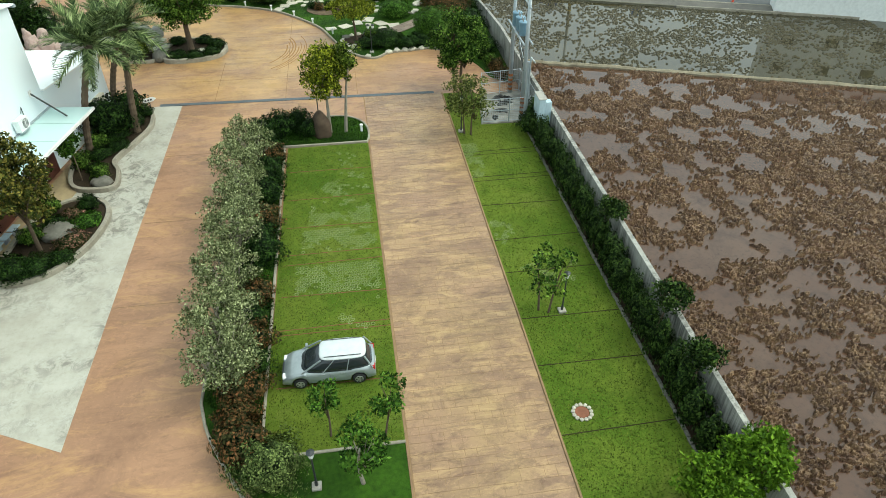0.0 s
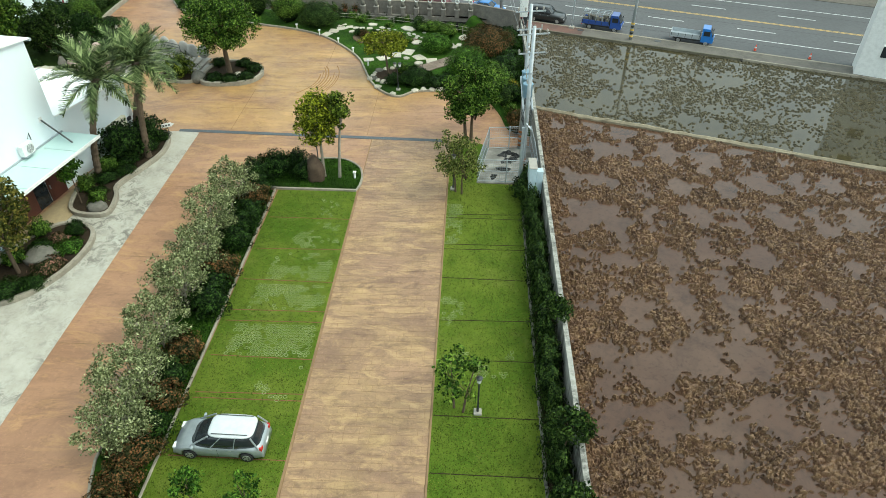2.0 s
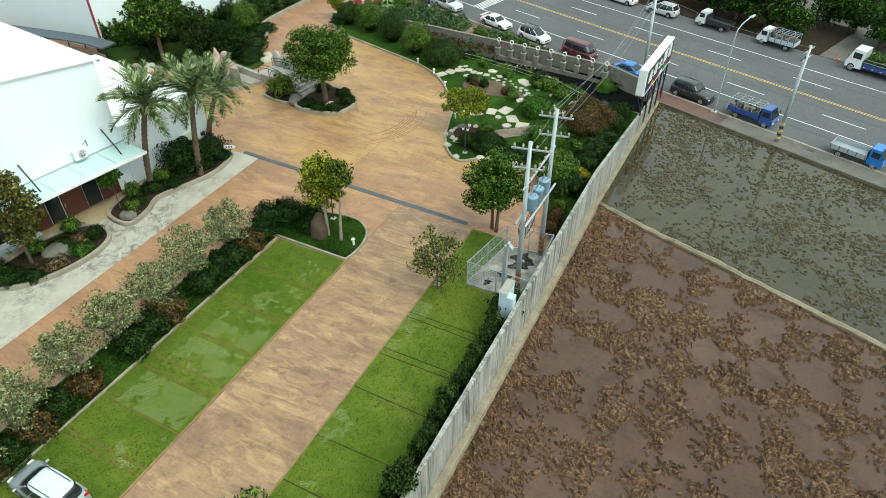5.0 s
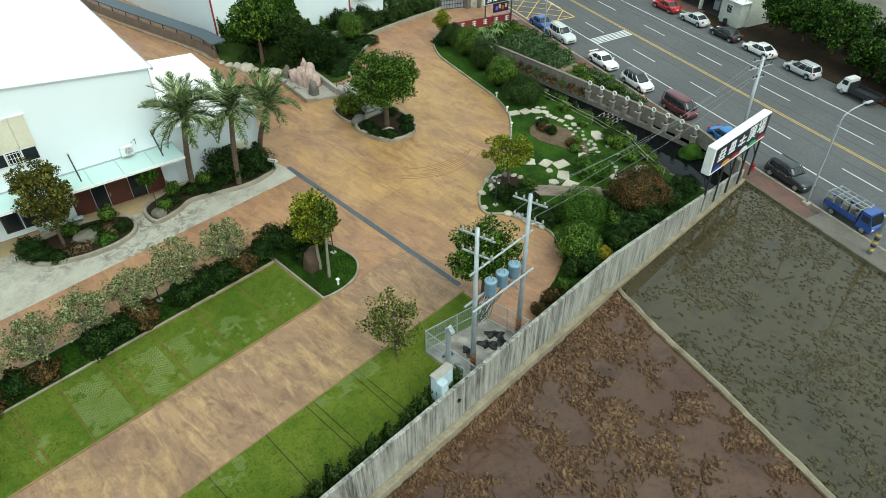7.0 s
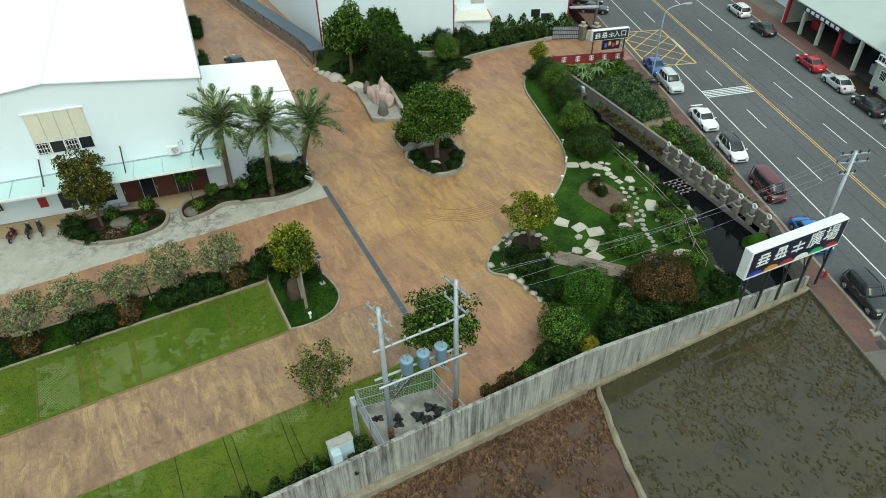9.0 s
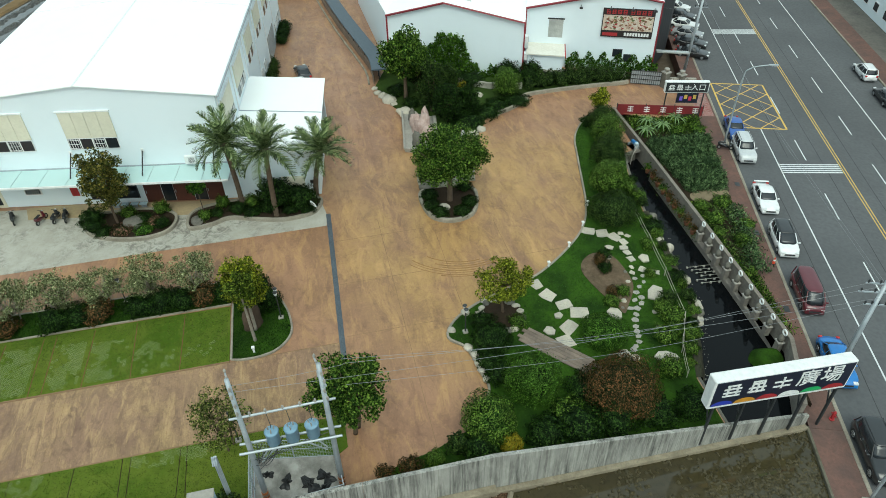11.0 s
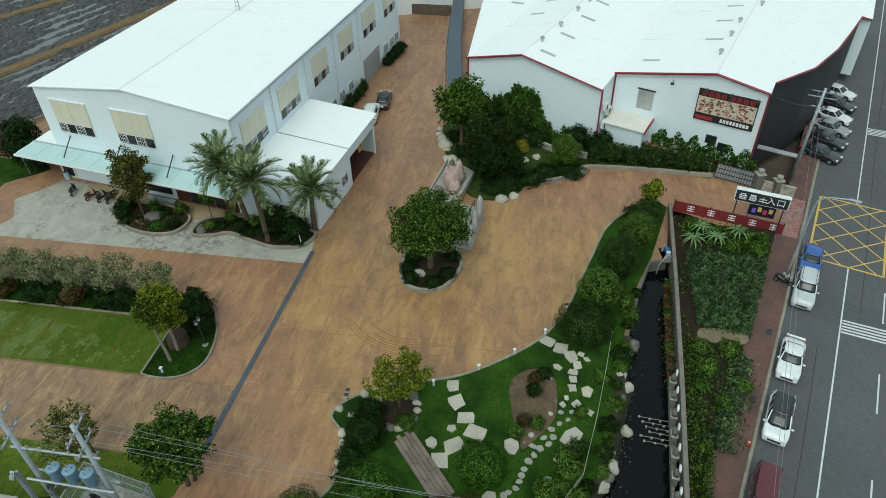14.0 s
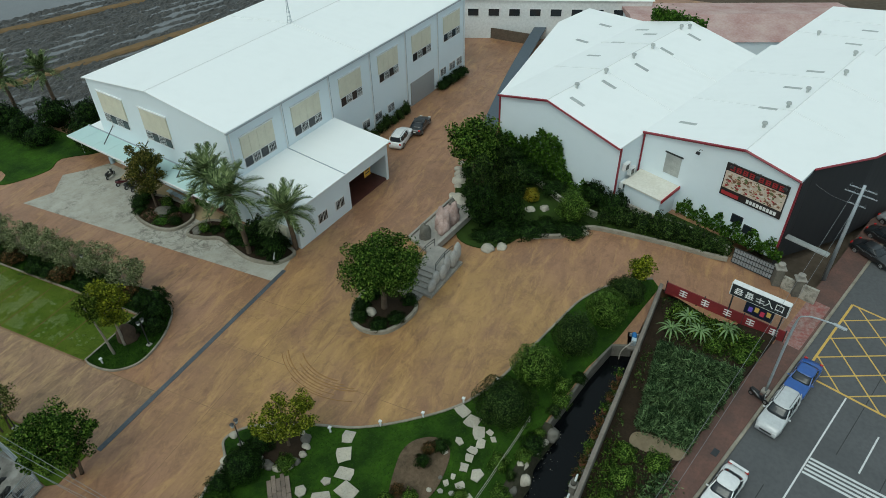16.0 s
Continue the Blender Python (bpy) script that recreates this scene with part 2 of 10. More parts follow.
LEDGE = matter("ledge_concrete", (0.33, 0.29, 0.21), (0.22, 0.19, 0.135), (0.11, 0.09, 0.065), 0.9, 6, 0.9, 0.4, 15)
FIELD = matter("far_soil", (0.11, 0.085, 0.06), (0.075, 0.06, 0.045), (0.16, 0.14, 0.11), 0.08, 1.2, 0.9, 0.6, 4, dist=0.1)
SHEET = ribbed("white_roof_sheet", (0.90, 0.92, 0.91), 0.75, 0, 0.5, (0.80, 0.82, 0.81), 0.015)
CLAD = ribbed("white_wall_sheet", (0.76, 0.835, 0.875), 0.35, 0, 0.5, (0.68, 0.76, 0.80), 0.02)
CREAM = matter("cream_shutter", (0.72, 0.69, 0.55), (0.66, 0.63, 0.50), (0.55, 0.52, 0.42), 0.6, 4, 0.6, 0.1, 20)
GLASSD = plain("dark_window", (0.02, 0.025, 0.03), 0.08, 0, 0, 0.6)
WHITE = plain("white_paint", (0.78, 0.79, 0.78), 0.5)
REDTRIM = plain("red_trim", (0.24, 0.022, 0.036), 0.5)
STEEL = matter("galvanised_steel", (0.45, 0.49, 0.52), (0.36, 0.40, 0.43), (0.28, 0.3, 0.32), 1.2, 9, 0.45, 0.1, 30, metal=0.35)
DRAIN = matter("drain_grating", (0.10, 0.12, 0.14), (0.07, 0.085, 0.10), (0.035, 0.042, 0.05), 0.7, 9, 0.6, 0.3, 30, metal=0.1, fine=0.6)
DARK = plain("dark_paint", (0.03, 0.033, 0.036), 0.45)
BARK = matter("bark", (0.13, 0.095, 0.065), (0.085, 0.062, 0.045), (0.2, 0.16, 0.12), 1.5, 10, 0.95, 0.8, 18, dist=0.03)
PALEBARK = matter("pale_bark", (0.34, 0.31, 0.26), (0.24, 0.21, 0.17), (0.15, 0.13, 0.1), 1.5, 10, 0.95, 0.6, 18, dist=0.03)
STONE = matter("pale_stone", (0.52, 0.48, 0.39), (0.42, 0.39, 0.33), (0.25, 0.23, 0.19), 0.9, 6, 0.85, 0.6, 9, vary=0.12, dist=0.04)
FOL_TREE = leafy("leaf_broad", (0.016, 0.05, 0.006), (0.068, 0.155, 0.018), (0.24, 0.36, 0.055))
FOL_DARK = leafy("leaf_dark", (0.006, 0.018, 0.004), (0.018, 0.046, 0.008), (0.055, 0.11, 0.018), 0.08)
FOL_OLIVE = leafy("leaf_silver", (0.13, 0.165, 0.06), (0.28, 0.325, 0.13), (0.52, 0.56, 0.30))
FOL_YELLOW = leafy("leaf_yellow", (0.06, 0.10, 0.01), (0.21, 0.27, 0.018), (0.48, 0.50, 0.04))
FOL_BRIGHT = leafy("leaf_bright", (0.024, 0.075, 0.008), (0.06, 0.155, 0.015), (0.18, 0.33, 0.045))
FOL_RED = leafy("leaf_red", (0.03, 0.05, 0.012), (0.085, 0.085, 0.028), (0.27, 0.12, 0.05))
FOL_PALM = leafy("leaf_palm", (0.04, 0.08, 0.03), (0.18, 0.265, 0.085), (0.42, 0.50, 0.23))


# near-black colour that paints the shade inside the shrubs
INNER = matter("inner_shade_mass", (0.009, 0.018, 0.005), (0.006, 0.012, 0.004), (0.018, 0.03, 0.008), 2.0, 9, 0.9, 0.9, 14, dist=0.08)


# ---- mesh helpers ----
def holder(name, x=0.0, y=0.0, z=0.0, turn=0.0, label="", category="", group="", kind=""):
    ob = new(name)
    ob.empty_display_size = 0.3
    ob.matrix_world = pose(x, y, z, 0, 0, turn)
    return tagged(ob, label, category, group, kind)


def part(name, bm, material, parent=None, label="", smooth=False):
    """Links a bmesh (or a ready mesh) as one mesh object under a thing or a part."""
    if isinstance(bm, bmesh.types.BMesh):
        me = bpy.data.meshes.new(name)
        bm.to_mesh(me)
        bm.free()
    else:
        me = bm
    for mt in (material if isinstance(material, (list, tuple)) else [material]):
        if mt.name not in me.materials:
            me.materials.append(mt)
    if smooth:
        me.polygons.foreach_set("use_smooth", [True] * len(me.polygons))
    ob = new(name, me)
    if parent:
        ob.parent = parent
    return tagged(ob, label)


def thing(name, bm, material, label, category, group="", kind="", smooth=False):
    return tagged(part(name, bm, material, None, "", smooth), label, category, group, kind)


def raw(name, verts, faces):
    me = bpy.data.meshes.new(name)
    me.from_pydata([tuple(v) for v in verts], [], [tuple(f) for f in faces])
    me.update()
    return me


def box(bm, c, s, turn=0.0, bev=0.0, m=None):
    """Adds a box of size s at centre c to bm."""
    t = (m or Matrix()) @ Matrix.Translation(c) @ Matrix.Rotation(radians(turn), 4, "Z") @ Matrix.Diagonal((*s, 1))
    r = bmesh.ops.create_cube(bm, size=1.0, matrix=t)
    if bev:
        es = {e for v in r["verts"] for e in v.link_edges}
        bmesh.ops.bevel(bm, geom=list(es), offset=bev, segments=1, affect="EDGES")
    return bm


def boxed(c, s, turn=0.0, bev=0.0):
    return box(bmesh.new(), c, s, turn, bev)


def prism(poly, z0, z1, bm=None):
    """A slab over a polygon, from z0 up to z1."""
    bm = bm or bmesh.new()
    a = sum(p[0] * q[1] - q[0] * p[1] for p, q in zip(poly, poly[1:] + poly[:1]))
    pts = poly if a > 0 else poly[::-1]
    lo = [bm.verts.new((x, y, z0)) for x, y in pts]
    hi = [bm.verts.new((x, y, z1)) for x, y in pts]
    n = len(pts)
    top = bm.faces.new(hi)
    under = bm.faces.new(lo[::-1])
    for i in range(n):
        bm.faces.new((lo[i], lo[(i + 1) % n], hi[(i + 1) % n], hi[i]))
    top.normal_update()
    under.normal_update()
    bmesh.ops.triangulate(bm, faces=[top, under], ngon_method="EAR_CLIP")
    return bm


def curve(pts, steps=6, closed=False):
    """A smooth line through a few points (Catmull-Rom), in two or three dimensions."""
    p = [np.array(q, float) for q in pts]
    n = len(p)
    out = []
    for i in range(n if closed else n - 1):
        a, b, c, d = (p[(i + k) % n] if closed else p[min(max(i + k, 0), n - 1)] for k in (-1, 0, 1, 2))
        for s in range(steps):
            t = s / steps
            out.append(0.5 * (2 * b + (c - a) * t + (2 * a - 5 * b + 4 * c - d) * t * t + (3 * b - a - 3 * c + d) * t ** 3))
    if not closed:
        out.append(p[-1])
    return [tuple(q) for q in out]


def band(path, half, z0, z1, closed=False, bm=None, bev=0.03):
    """A kerb or low wall along a path, with chamfered top edges."""
    bm = bm or bmesh.new()
    n = len(path)
    rings = []
    for i, q in enumerate(path):
        a, b = path[(i - 1) % n if closed else max(i - 1, 0)], path[(i + 1) % n if closed else min(i + 1, n - 1)]
        dx, dy = b[0] - a[0], b[1] - a[1]
        k = math.hypot(dx, dy) or 1
        nx, ny = -dy / k, dx / k
        prof = ((-half, z0), (-half, z1 - bev), (-half + bev, z1), (half - bev, z1), (half, z1 - bev), (half, z0))
        rings.append([bm.verts.new((q[0] + nx * o, q[1] + ny * o, z)) for o, z in prof])
    for i in range(n if closed else n - 1):
        r, s = rings[i], rings[(i + 1) % n]
        for j in range(5):
            bm.faces.new((r[j], s[j], s[j + 1], r[j + 1]))
    if not closed:
        bm.faces.new(rings[0])
        bm.faces.new(rings[-1][::-1])
    return bm


def tube(bm, pts, radii, seg=8):
    """A round, tapering limb along points."""
    rings = []
    for i, q in enumerate(pts):
        q = Vector(q)
        a, b = Vector(pts[max(i - 1, 0)]), Vector(pts[min(i + 1, len(pts) - 1)])
        d = (b - a).normalized()
        u = d.cross(Vector((0, 1, 0)) if abs(d.y) < 0.9 else Vector((1, 0, 0))).normalized()
        v = d.cross(u)
        r = radii[i] if isinstance(radii, (list, tuple)) else radii
        rings.append([bm.verts.new(q + u * (r * math.cos(2 * math.pi * k / seg)) + v * (r * math.sin(2 * math.pi * k / seg))) for k in range(seg)])
    for r, s in zip(rings, rings[1:]):
        for k in range(seg):
            bm.faces.new((r[k], r[(k + 1) % seg], s[(k + 1) % seg], s[k]))
    bm.faces.new(rings[0][::-1])
    bm.faces.new(rings[-1])
    return bm


def rod(a, b, r, seg=8):
    return tube(bmesh.new(), [a, b], r, seg)


# ---- foliage ----
def leaves(name, pts, size, rng, aspect=0.55, normals=None, flat=0.0, stray=0.55):
    """One small bent-free leaf at every point, turned at random (or along normals)."""
    pts = np.asarray(pts, float)
    n = len(pts)
    d = rng.normal(size=(n, 3))
    if normals is not None:
        d = d * stray + normals
    d[:, 2] += flat
    d /= np.linalg.norm(d, axis=1)[:, None] + 1e-9
    u = np.cross(d, rng.normal(size=(n, 3)))
    u /= np.linalg.norm(u, axis=1)[:, None] + 1e-9
    v = np.cross(d, u)
    s = size * rng.uniform(0.6, 1.35, n)[:, None]
    quad = np.stack([pts - u * s, pts - v * s * aspect, pts + u * s, pts + v * s * aspect], 1).reshape(-1, 3)
    return raw(name, quad, np.arange(4 * n).reshape(-1, 4))


def clump_points(rng, centres, radii, per):
    out = []
    for c, r in zip(centres, radii):
        d = rng.normal(size=(per, 3))
        d /= np.linalg.norm(d, axis=1)[:, None]
        out.append(np.asarray(c) + d * (r * rng.uniform(0.35, 1.05, per) ** 0.6)[:, None] * (1, 1, 0.75))
    return np.concatenate(out)


def crown_centres(rng, n, rx, rz, zc, hollow=0.45):
    d = rng.normal(size=(n, 3))
    d /= np.linalg.norm(d, axis=1)[:, None]
    k = rng.uniform(hollow, 1.0, n)[:, None]
    c = d * k * (rx, rx, rz)
    c[:, 2] += zc
    return c


def tree(name, label, x, y, height, spread, clear, trunk, fol, bark=BARK, clumps=40, per=90, leaf=0.16, clump=0.75, seed=1, stems=1, group="", lean=0.0, category="tree"):
    """A tapered trunk with limbs into a crown of many clumps of leaves."""
    rng = np.random.default_rng(seed)
    ob = holder(name, x, y, 0, 0, label, category, group)
    rz = (height - clear) / 2
    zc = clear + rz
    cs = crown_centres(rng, clumps, spread - clump * 0.5, max(rz - clump * 0.4, 0.3), zc)
    bm = bmesh.new()
    for s in range(stems):
        ox, oy = (0, 0) if stems == 1 else (0.3 * math.cos(2.1 * s), 0.3 * math.sin(2.1 * s))
        top = (ox * 2.5 + lean, oy * 2.5, zc)
        mid = (ox * 1.4 + lean * 0.4 + rng.normal() * 0.08, oy * 1.4 + rng.normal() * 0.08, zc * 0.5)
        tube(bm, curve([(ox, oy, -0.1), mid, top], 4), [trunk * (1.15 - 0.75 * i / 8) for i in range(9)], 8)
        for c in cs[s::max(stems * 3, 3)]:
            f = rng.uniform(0.55, 0.95)
            st = np.array([ox * 2 + lean * f, oy * 2, clear + (zc - clear) * (f - 0.55)])
            md = st * 0.5 + c * 0.5 + (0, 0, 0.15)
            tube(bm, [tuple(st), tuple(md), tuple(c)], [trunk * 0.42, trunk * 0.28, trunk * 0.1], 5)
    part("trunk", bm, bark, ob, smooth=True)
    rad = clump * rng.uniform(0.7, 1.3, clumps)
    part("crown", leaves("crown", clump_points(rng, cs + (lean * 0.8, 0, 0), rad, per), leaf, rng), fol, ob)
    return ob


def dome(name, label, x, y, rx, h, fol, leaf=0.09, n=3500, seed=1, z=0.0, lump=0.1, group="", category="shrub"):
    """A clipped shrub: a leaf skin over a rounded dark body that stands for inner shade, with stems inside."""
    rng = np.random.default_rng(seed)
    ob = holder(name, x, y, z, 0, label, category, group)
    d = rng.normal(size=(n, 3))
    d[:, 2] = np.abs(d[:, 2]) * 1.05 - 0.22
    d /= np.linalg.norm(d, axis=1)[:, None]
    w = np.ones(n)
    for k in range(9):
        q = rng.normal(size=3)
        w += lump * 0.42 * np.sin(d @ q * (3.0 + k) / np.linalg.norm(q) * 1.3 + rng.uniform(0, 6.28))
    r = w[:, None] * (1.05 - 0.32 * rng.uniform(0, 1, n) ** 1.6)[:, None]
    pts = d * r * (rx, rx, h * 0.62) + (0, 0, h * 0.38)
    keep = pts[:, 2] > 0.03
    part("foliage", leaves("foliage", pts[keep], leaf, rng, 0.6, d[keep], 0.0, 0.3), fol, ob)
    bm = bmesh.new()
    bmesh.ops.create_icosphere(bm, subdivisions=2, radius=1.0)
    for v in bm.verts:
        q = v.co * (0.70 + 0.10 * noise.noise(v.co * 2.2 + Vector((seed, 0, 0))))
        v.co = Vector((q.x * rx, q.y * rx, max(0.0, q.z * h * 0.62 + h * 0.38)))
    part("inner_growth", bm, INNER, ob, "dark body standing for the shade inside the shrub", True)
    bm = bmesh.new()
    for k in range(5):
        a = k * 1.257
        tube(bm, [(0.05 * math.cos(a), 0.05 * math.sin(a), -0.05), (rx * 0.45 * math.cos(a), rx * 0.45 * math.sin(a), h * 0.6)], [0.05, 0.02], 5)
    part("stem", bm, BARK, ob)
    return ob


# ---- more materials ----
def pond(name, c, rough, ripple, scale, ior=1.5, silt=None, weed=None):
    """Still water; silt and weed: the tones of what lies close under it."""
    m, nd, ln, p = base(name)
    co = coords(nd)
    col = mix(nd, ln, ramp(nd, ln, noise_tex(nd, ln, co, 0.3, 4), 0.35, 0.7), c, tuple(0.7 * v for v in c))
    if silt:
        col = mix(nd, ln, ramp(nd, ln, noise_tex(nd, ln, co, 0.11, 6, 0.62, 0.5), 0.40, 0.60), col, silt)
    if weed:
        col = mix(nd, ln, mix(nd, ln, 0.8, (0, 0, 0), ramp(nd, ln, noise_tex(nd, ln, co, 0.55, 9, 0.74, 0.5), 0.50, 0.66)), col, weed)
        col = mix(nd, ln, mix(nd, ln, 0.5, (0, 0, 0), ramp(nd, ln, noise_tex(nd, ln, co, 3.0, 7, 0.7), 0.52, 0.66)), col, tuple(0.5 * v for v in weed))
    ln.new(col, p.inputs["Base Color"])
    p.inputs["Roughness"].default_value = rough
    p.inputs["IOR"].default_value = ior
    if ripple:
        add_bump(nd, ln, p, noise_tex(nd, ln, co, scale, 3), ripple, 0.02)
    return m


MUD = matter("wet_red_mud", (0.115, 0.058, 0.029), (0.055, 0.027, 0.015), (0.235, 0.145, 0.07), 0.5, 2.6, 0.6, 1.0, 12, fine=0.85, dist=0.1)
MUD_WEED = matter("weedy_mud", (0.042, 0.035, 0.013), (0.028, 0.024, 0.009), (0.105, 0.08, 0.028), 0.5, 4.0, 0.6, 0.7, 9, fine=0.6, dist=0.04)
PADDY = pond("brown_field_water", (0.105, 0.060, 0.038), 0.05, 0.10, 1.2, 1.47, (0.072, 0.036, 0.021), (0.040, 0.020, 0.012))
PADDY_FAR = pond("olive_field_water", (0.052, 0.043, 0.021), 0.03, 0.05, 1.0, 1.53, (0.058, 0.048, 0.021), (0.028, 0.024, 0.010))
STREAM = pond("black_stream_water", (0.004, 0.005, 0.006), 0.05, 0.12, 4.0, 1.25)
TILE_TAN = matter("tan_paving", (0.42, 0.33, 0.19), (0.36, 0.28, 0.17), (0.24, 0.19, 0.13), 0.5, 4, 0.8, 0.2, 20)
AWNING = ribbed("pale_green_awning", (0.50, 0.66, 0.64), 0.9, 1, 0.35, (0.42, 0.56, 0.55), 0.02)
DOORWOOD = matter("red_brown_wood", (0.11, 0.035, 0.022), (0.075, 0.025, 0.018), (0.05, 0.02, 0.015), 1.0, 9, 0.5, 0.3, 20)
RED = plain("red_paint", (0.36, 0.025, 0.03), 0.5)
NAVY = plain("navy_sign_face", (0.012, 0.016, 0.035), 0.35)
BLUEGREY = plain("blue_grey_enamel", (0.20, 0.32, 0.42), 0.4)
PALEBLUE = plain("pale_blue_paint", (0.46, 0.57, 0.63), 0.6)
YELLOWP = plain("road_yellow", (0.62, 0.42, 0.10), 0.7)
WHITEP = plain("road_white", (0.66, 0.68, 0.68), 0.7)
ORANGE = plain("orange_plastic", (0.62, 0.07, 0.03), 0.45)
RUBBER = plain("tyre_rubber", (0.02, 0.02, 0.021), 0.8)
ALLOY = plain("alloy_rim", (0.55, 0.56, 0.57), 0.3, 0.8)
LAMPGLASS = plain("lamp_lens", (0.72, 0.74, 0.74), 0.15)
TAILRED = plain("tail_lens", (0.45, 0.02, 0.02), 0.2)
PINKROCK = matter("pink_rock", (0.50, 0.38, 0.34), (0.36, 0.25, 0.22), (0.62, 0.52, 0.47), 1.4, 5, 0.85, 0.8, 7, dist=0.06)
GREYROCK = matter("grey_rock", (0.17, 0.16, 0.135), (0.11, 0.105, 0.09), (0.24, 0.23, 0.2), 1.0, 5, 0.9, 0.7, 7, dist=0.05)
BOARD = matter("weathered_boards", (0.25, 0.20, 0.16), (0.18, 0.145, 0.12), (0.11, 0.09, 0.075), 0.9, 8, 0.85, 0.4, 20, vary=0.15)
CLADSTONE = matter("grey_stone_cladding", (0.27, 0.245, 0.21), (0.19, 0.175, 0.155), (0.12, 0.11, 0.1), 1.6, 6, 0.9, 0.6, 8, dist=0.04)
MARBLE = matter("grey_marble", (0.38, 0.355, 0.31), (0.29, 0.275, 0.245), (0.18, 0.17, 0.15), 0.9, 5, 0.5, 0.2, 12)
TERRA = matter("flower_pot", (0.24, 0.10, 0.06), (0.18, 0.08, 0.05), (0.12, 0.06, 0.04), 2, 9, 0.8, 0.3, 20)
GRATE_DOT = matter("grid_concrete", (0.30, 0.34, 0.18), (0.21, 0.26, 0.10), (0.13, 0.19, 0.05), 0.7, 6, 0.9, 0.3, 20)
JOINT = matter("joint_brown", (0.26, 0.17, 0.095), (0.19, 0.125, 0.075), (0.36, 0.24, 0.12), 0.5, 3, 0.9, 0.2, 20)
UNIT = stamped("stamped_unit", (0.35, 0.235, 0.112), (0.305, 0.188, 0.115), (0.115, 0.066, 0.042), None, 0.08, 1.3, 1.6, True)


# ---- small makers ----
def rock(name, label, x, y, z, r, mat=STONE, seed=1, squash=0.6, group="", tall=None, category="rock"):
    """A rounded, uneven boulder."""
    rng = np.random.default_rng(seed)
    bm = bmesh.new()
    bmesh.ops.create_icosphere(bm, subdivisions=3 if r > 0.45 else 2, radius=1.0)
    k = rng.uniform(0.8, 1.2, 3)
    for v in bm.verts:
        q = v.co.copy()
        w = 1 + 0.30 * noise.noise(q * 1.3 + Vector((seed * 3.1, 0, 0))) + (0.34 if tall and r > 0.5 and mat is PINKROCK else 0.14) * noise.noise(q * 3.1 + Vector((0, seed * 1.7, 0)))
        v.co = Vector((q.x * r * k[0] * w, q.y * r * k[1] * w, max(q.z * (tall or r * squash) * w, -0.25 * (tall or r))))
    ob = part(name, bm, mat, None, "", True)
    ob.matrix_world = pose(x, y, z + 0.12 * (tall or r * squash), 0, 0, rng.uniform(0, 360))
    return tagged(ob, label, category, group)


def slab_stone(name, label, x, y, r, seed, group, z=0.06, mat=STONE):
    """A flat, irregular stepping stone."""
    rng = np.random.default_rng(seed)
    n = int(rng.integers(5, 8))
    st = rng.uniform(0, 6.28)
    k = rng.uniform(0.65, 1.0)
    pts = [(r * rng.uniform(0.8, 1.12) * math.cos(st + 6.283 * i / n), k * r * rng.uniform(0.8, 1.12) * math.sin(st + 6.283 * i / n)) for i in range(n)]
    ob = part(name, prism(pts, -0.1, 0.06), mat)
    ob.matrix_world = pose(x, y, z + 0.0013 * (seed % 13), 0, 0, rng.uniform(0, 360))
    return tagged(ob, label, "stepping stone", group)


def writing(name, text, size, mat, parent, m, depth=0.02):
    cu = bpy.data.curves.new(name, "FONT")
    cu.body, cu.size, cu.extrude, cu.align_x, cu.align_y = text, size, depth, "CENTER", "CENTER"
    tmp = new(name, cu)
    me = bpy.data.meshes.new_from_object(tmp)
    bpy.data.objects.remove(tmp)
    ob = part(name, me, mat, parent)
    ob.matrix_basis = m
    return ob


def strokes(name, size, mat, parent, m, kind):
    """A plain block-shaped mark of bars, the size of one sign character."""
    a = size / 2
    rows_ = {0: (-0.8, -0.3, 0.25, 0.75), 1: (-0.7, -0.1, 0.5, 0.85), 2: (-0.5, 0.2)}[kind]
    for r in rows_:
        part(name, boxed((0, r * a, 0), (size * (0.95 if r < 0.5 else 0.7), size * 0.11, 0.04)), mat, parent).matrix_basis = m
    for c in ((-0.5, 0.5), (-0.6, 0.0, 0.6), (0.0,))[kind]:
        part(name, boxed((c * a, 0, 0.004), (size * 0.11, size * 0.85, 0.04)), mat, parent).matrix_basis = m


# ---- the ground and the setting ----
RZ = -1.25  # the road lies below the yard


def rr(n, s):
    """A place by its distance n across the road from the field's edge and s along it."""
    return 15.3 + 0.940 * s + 0.3415 * n, 80.8 - 0.3415 * s + 0.940 * n


def slope_z(n):
    """The height of the entrance slope, from the yard down to the pavement."""
    return min(0.005, max(-1.1, -1.1 * (n + 8) / 9.5))


def flat(name, poly, z, mat, label, category, z0=-0.05):
    return thing(name, prism(poly, z0, z), mat, label, category, kind="structure")


thing("ground", boxed((0, 0, -3.0), (3000, 3000, 0.6)), FIELD, "dark open soil reaching out to the distance", "ground", kind="structure")
W_BANK = [(14.85, 76.6), (10.6, 76.8), (7.6, 78.0), (4.6, 79.8), (1.0, 80.6), (-4.0, 81.3), (-9.0, 82.2), (-15.0, 83.6), (-18.4, 84.6), (-19.0, 86.2)]
YARD = [(14.6, -60), (14.6, 60.8)] + W_BANK + [(-27.2, 87.2), rr(-8.0, -51.5), (-38, 91.6), (-44, 100), (-60, 108), (-110, 120), (-110, 37.4), (-26.6, 5.9), (-24, -60)]
flat("yard_paving", YARD, 0.0, PAVE_YARD, "ochre and pink stamped concrete yard with tyre marks", "pavement", -2.7)
flat("driveway", [(1.05, -8), (7.7, -8), (7.7, 52.3), (1.05, 52.5)], 0.008, UNIT, "ochre stamped concrete driveway with slate-like units", "driveway")
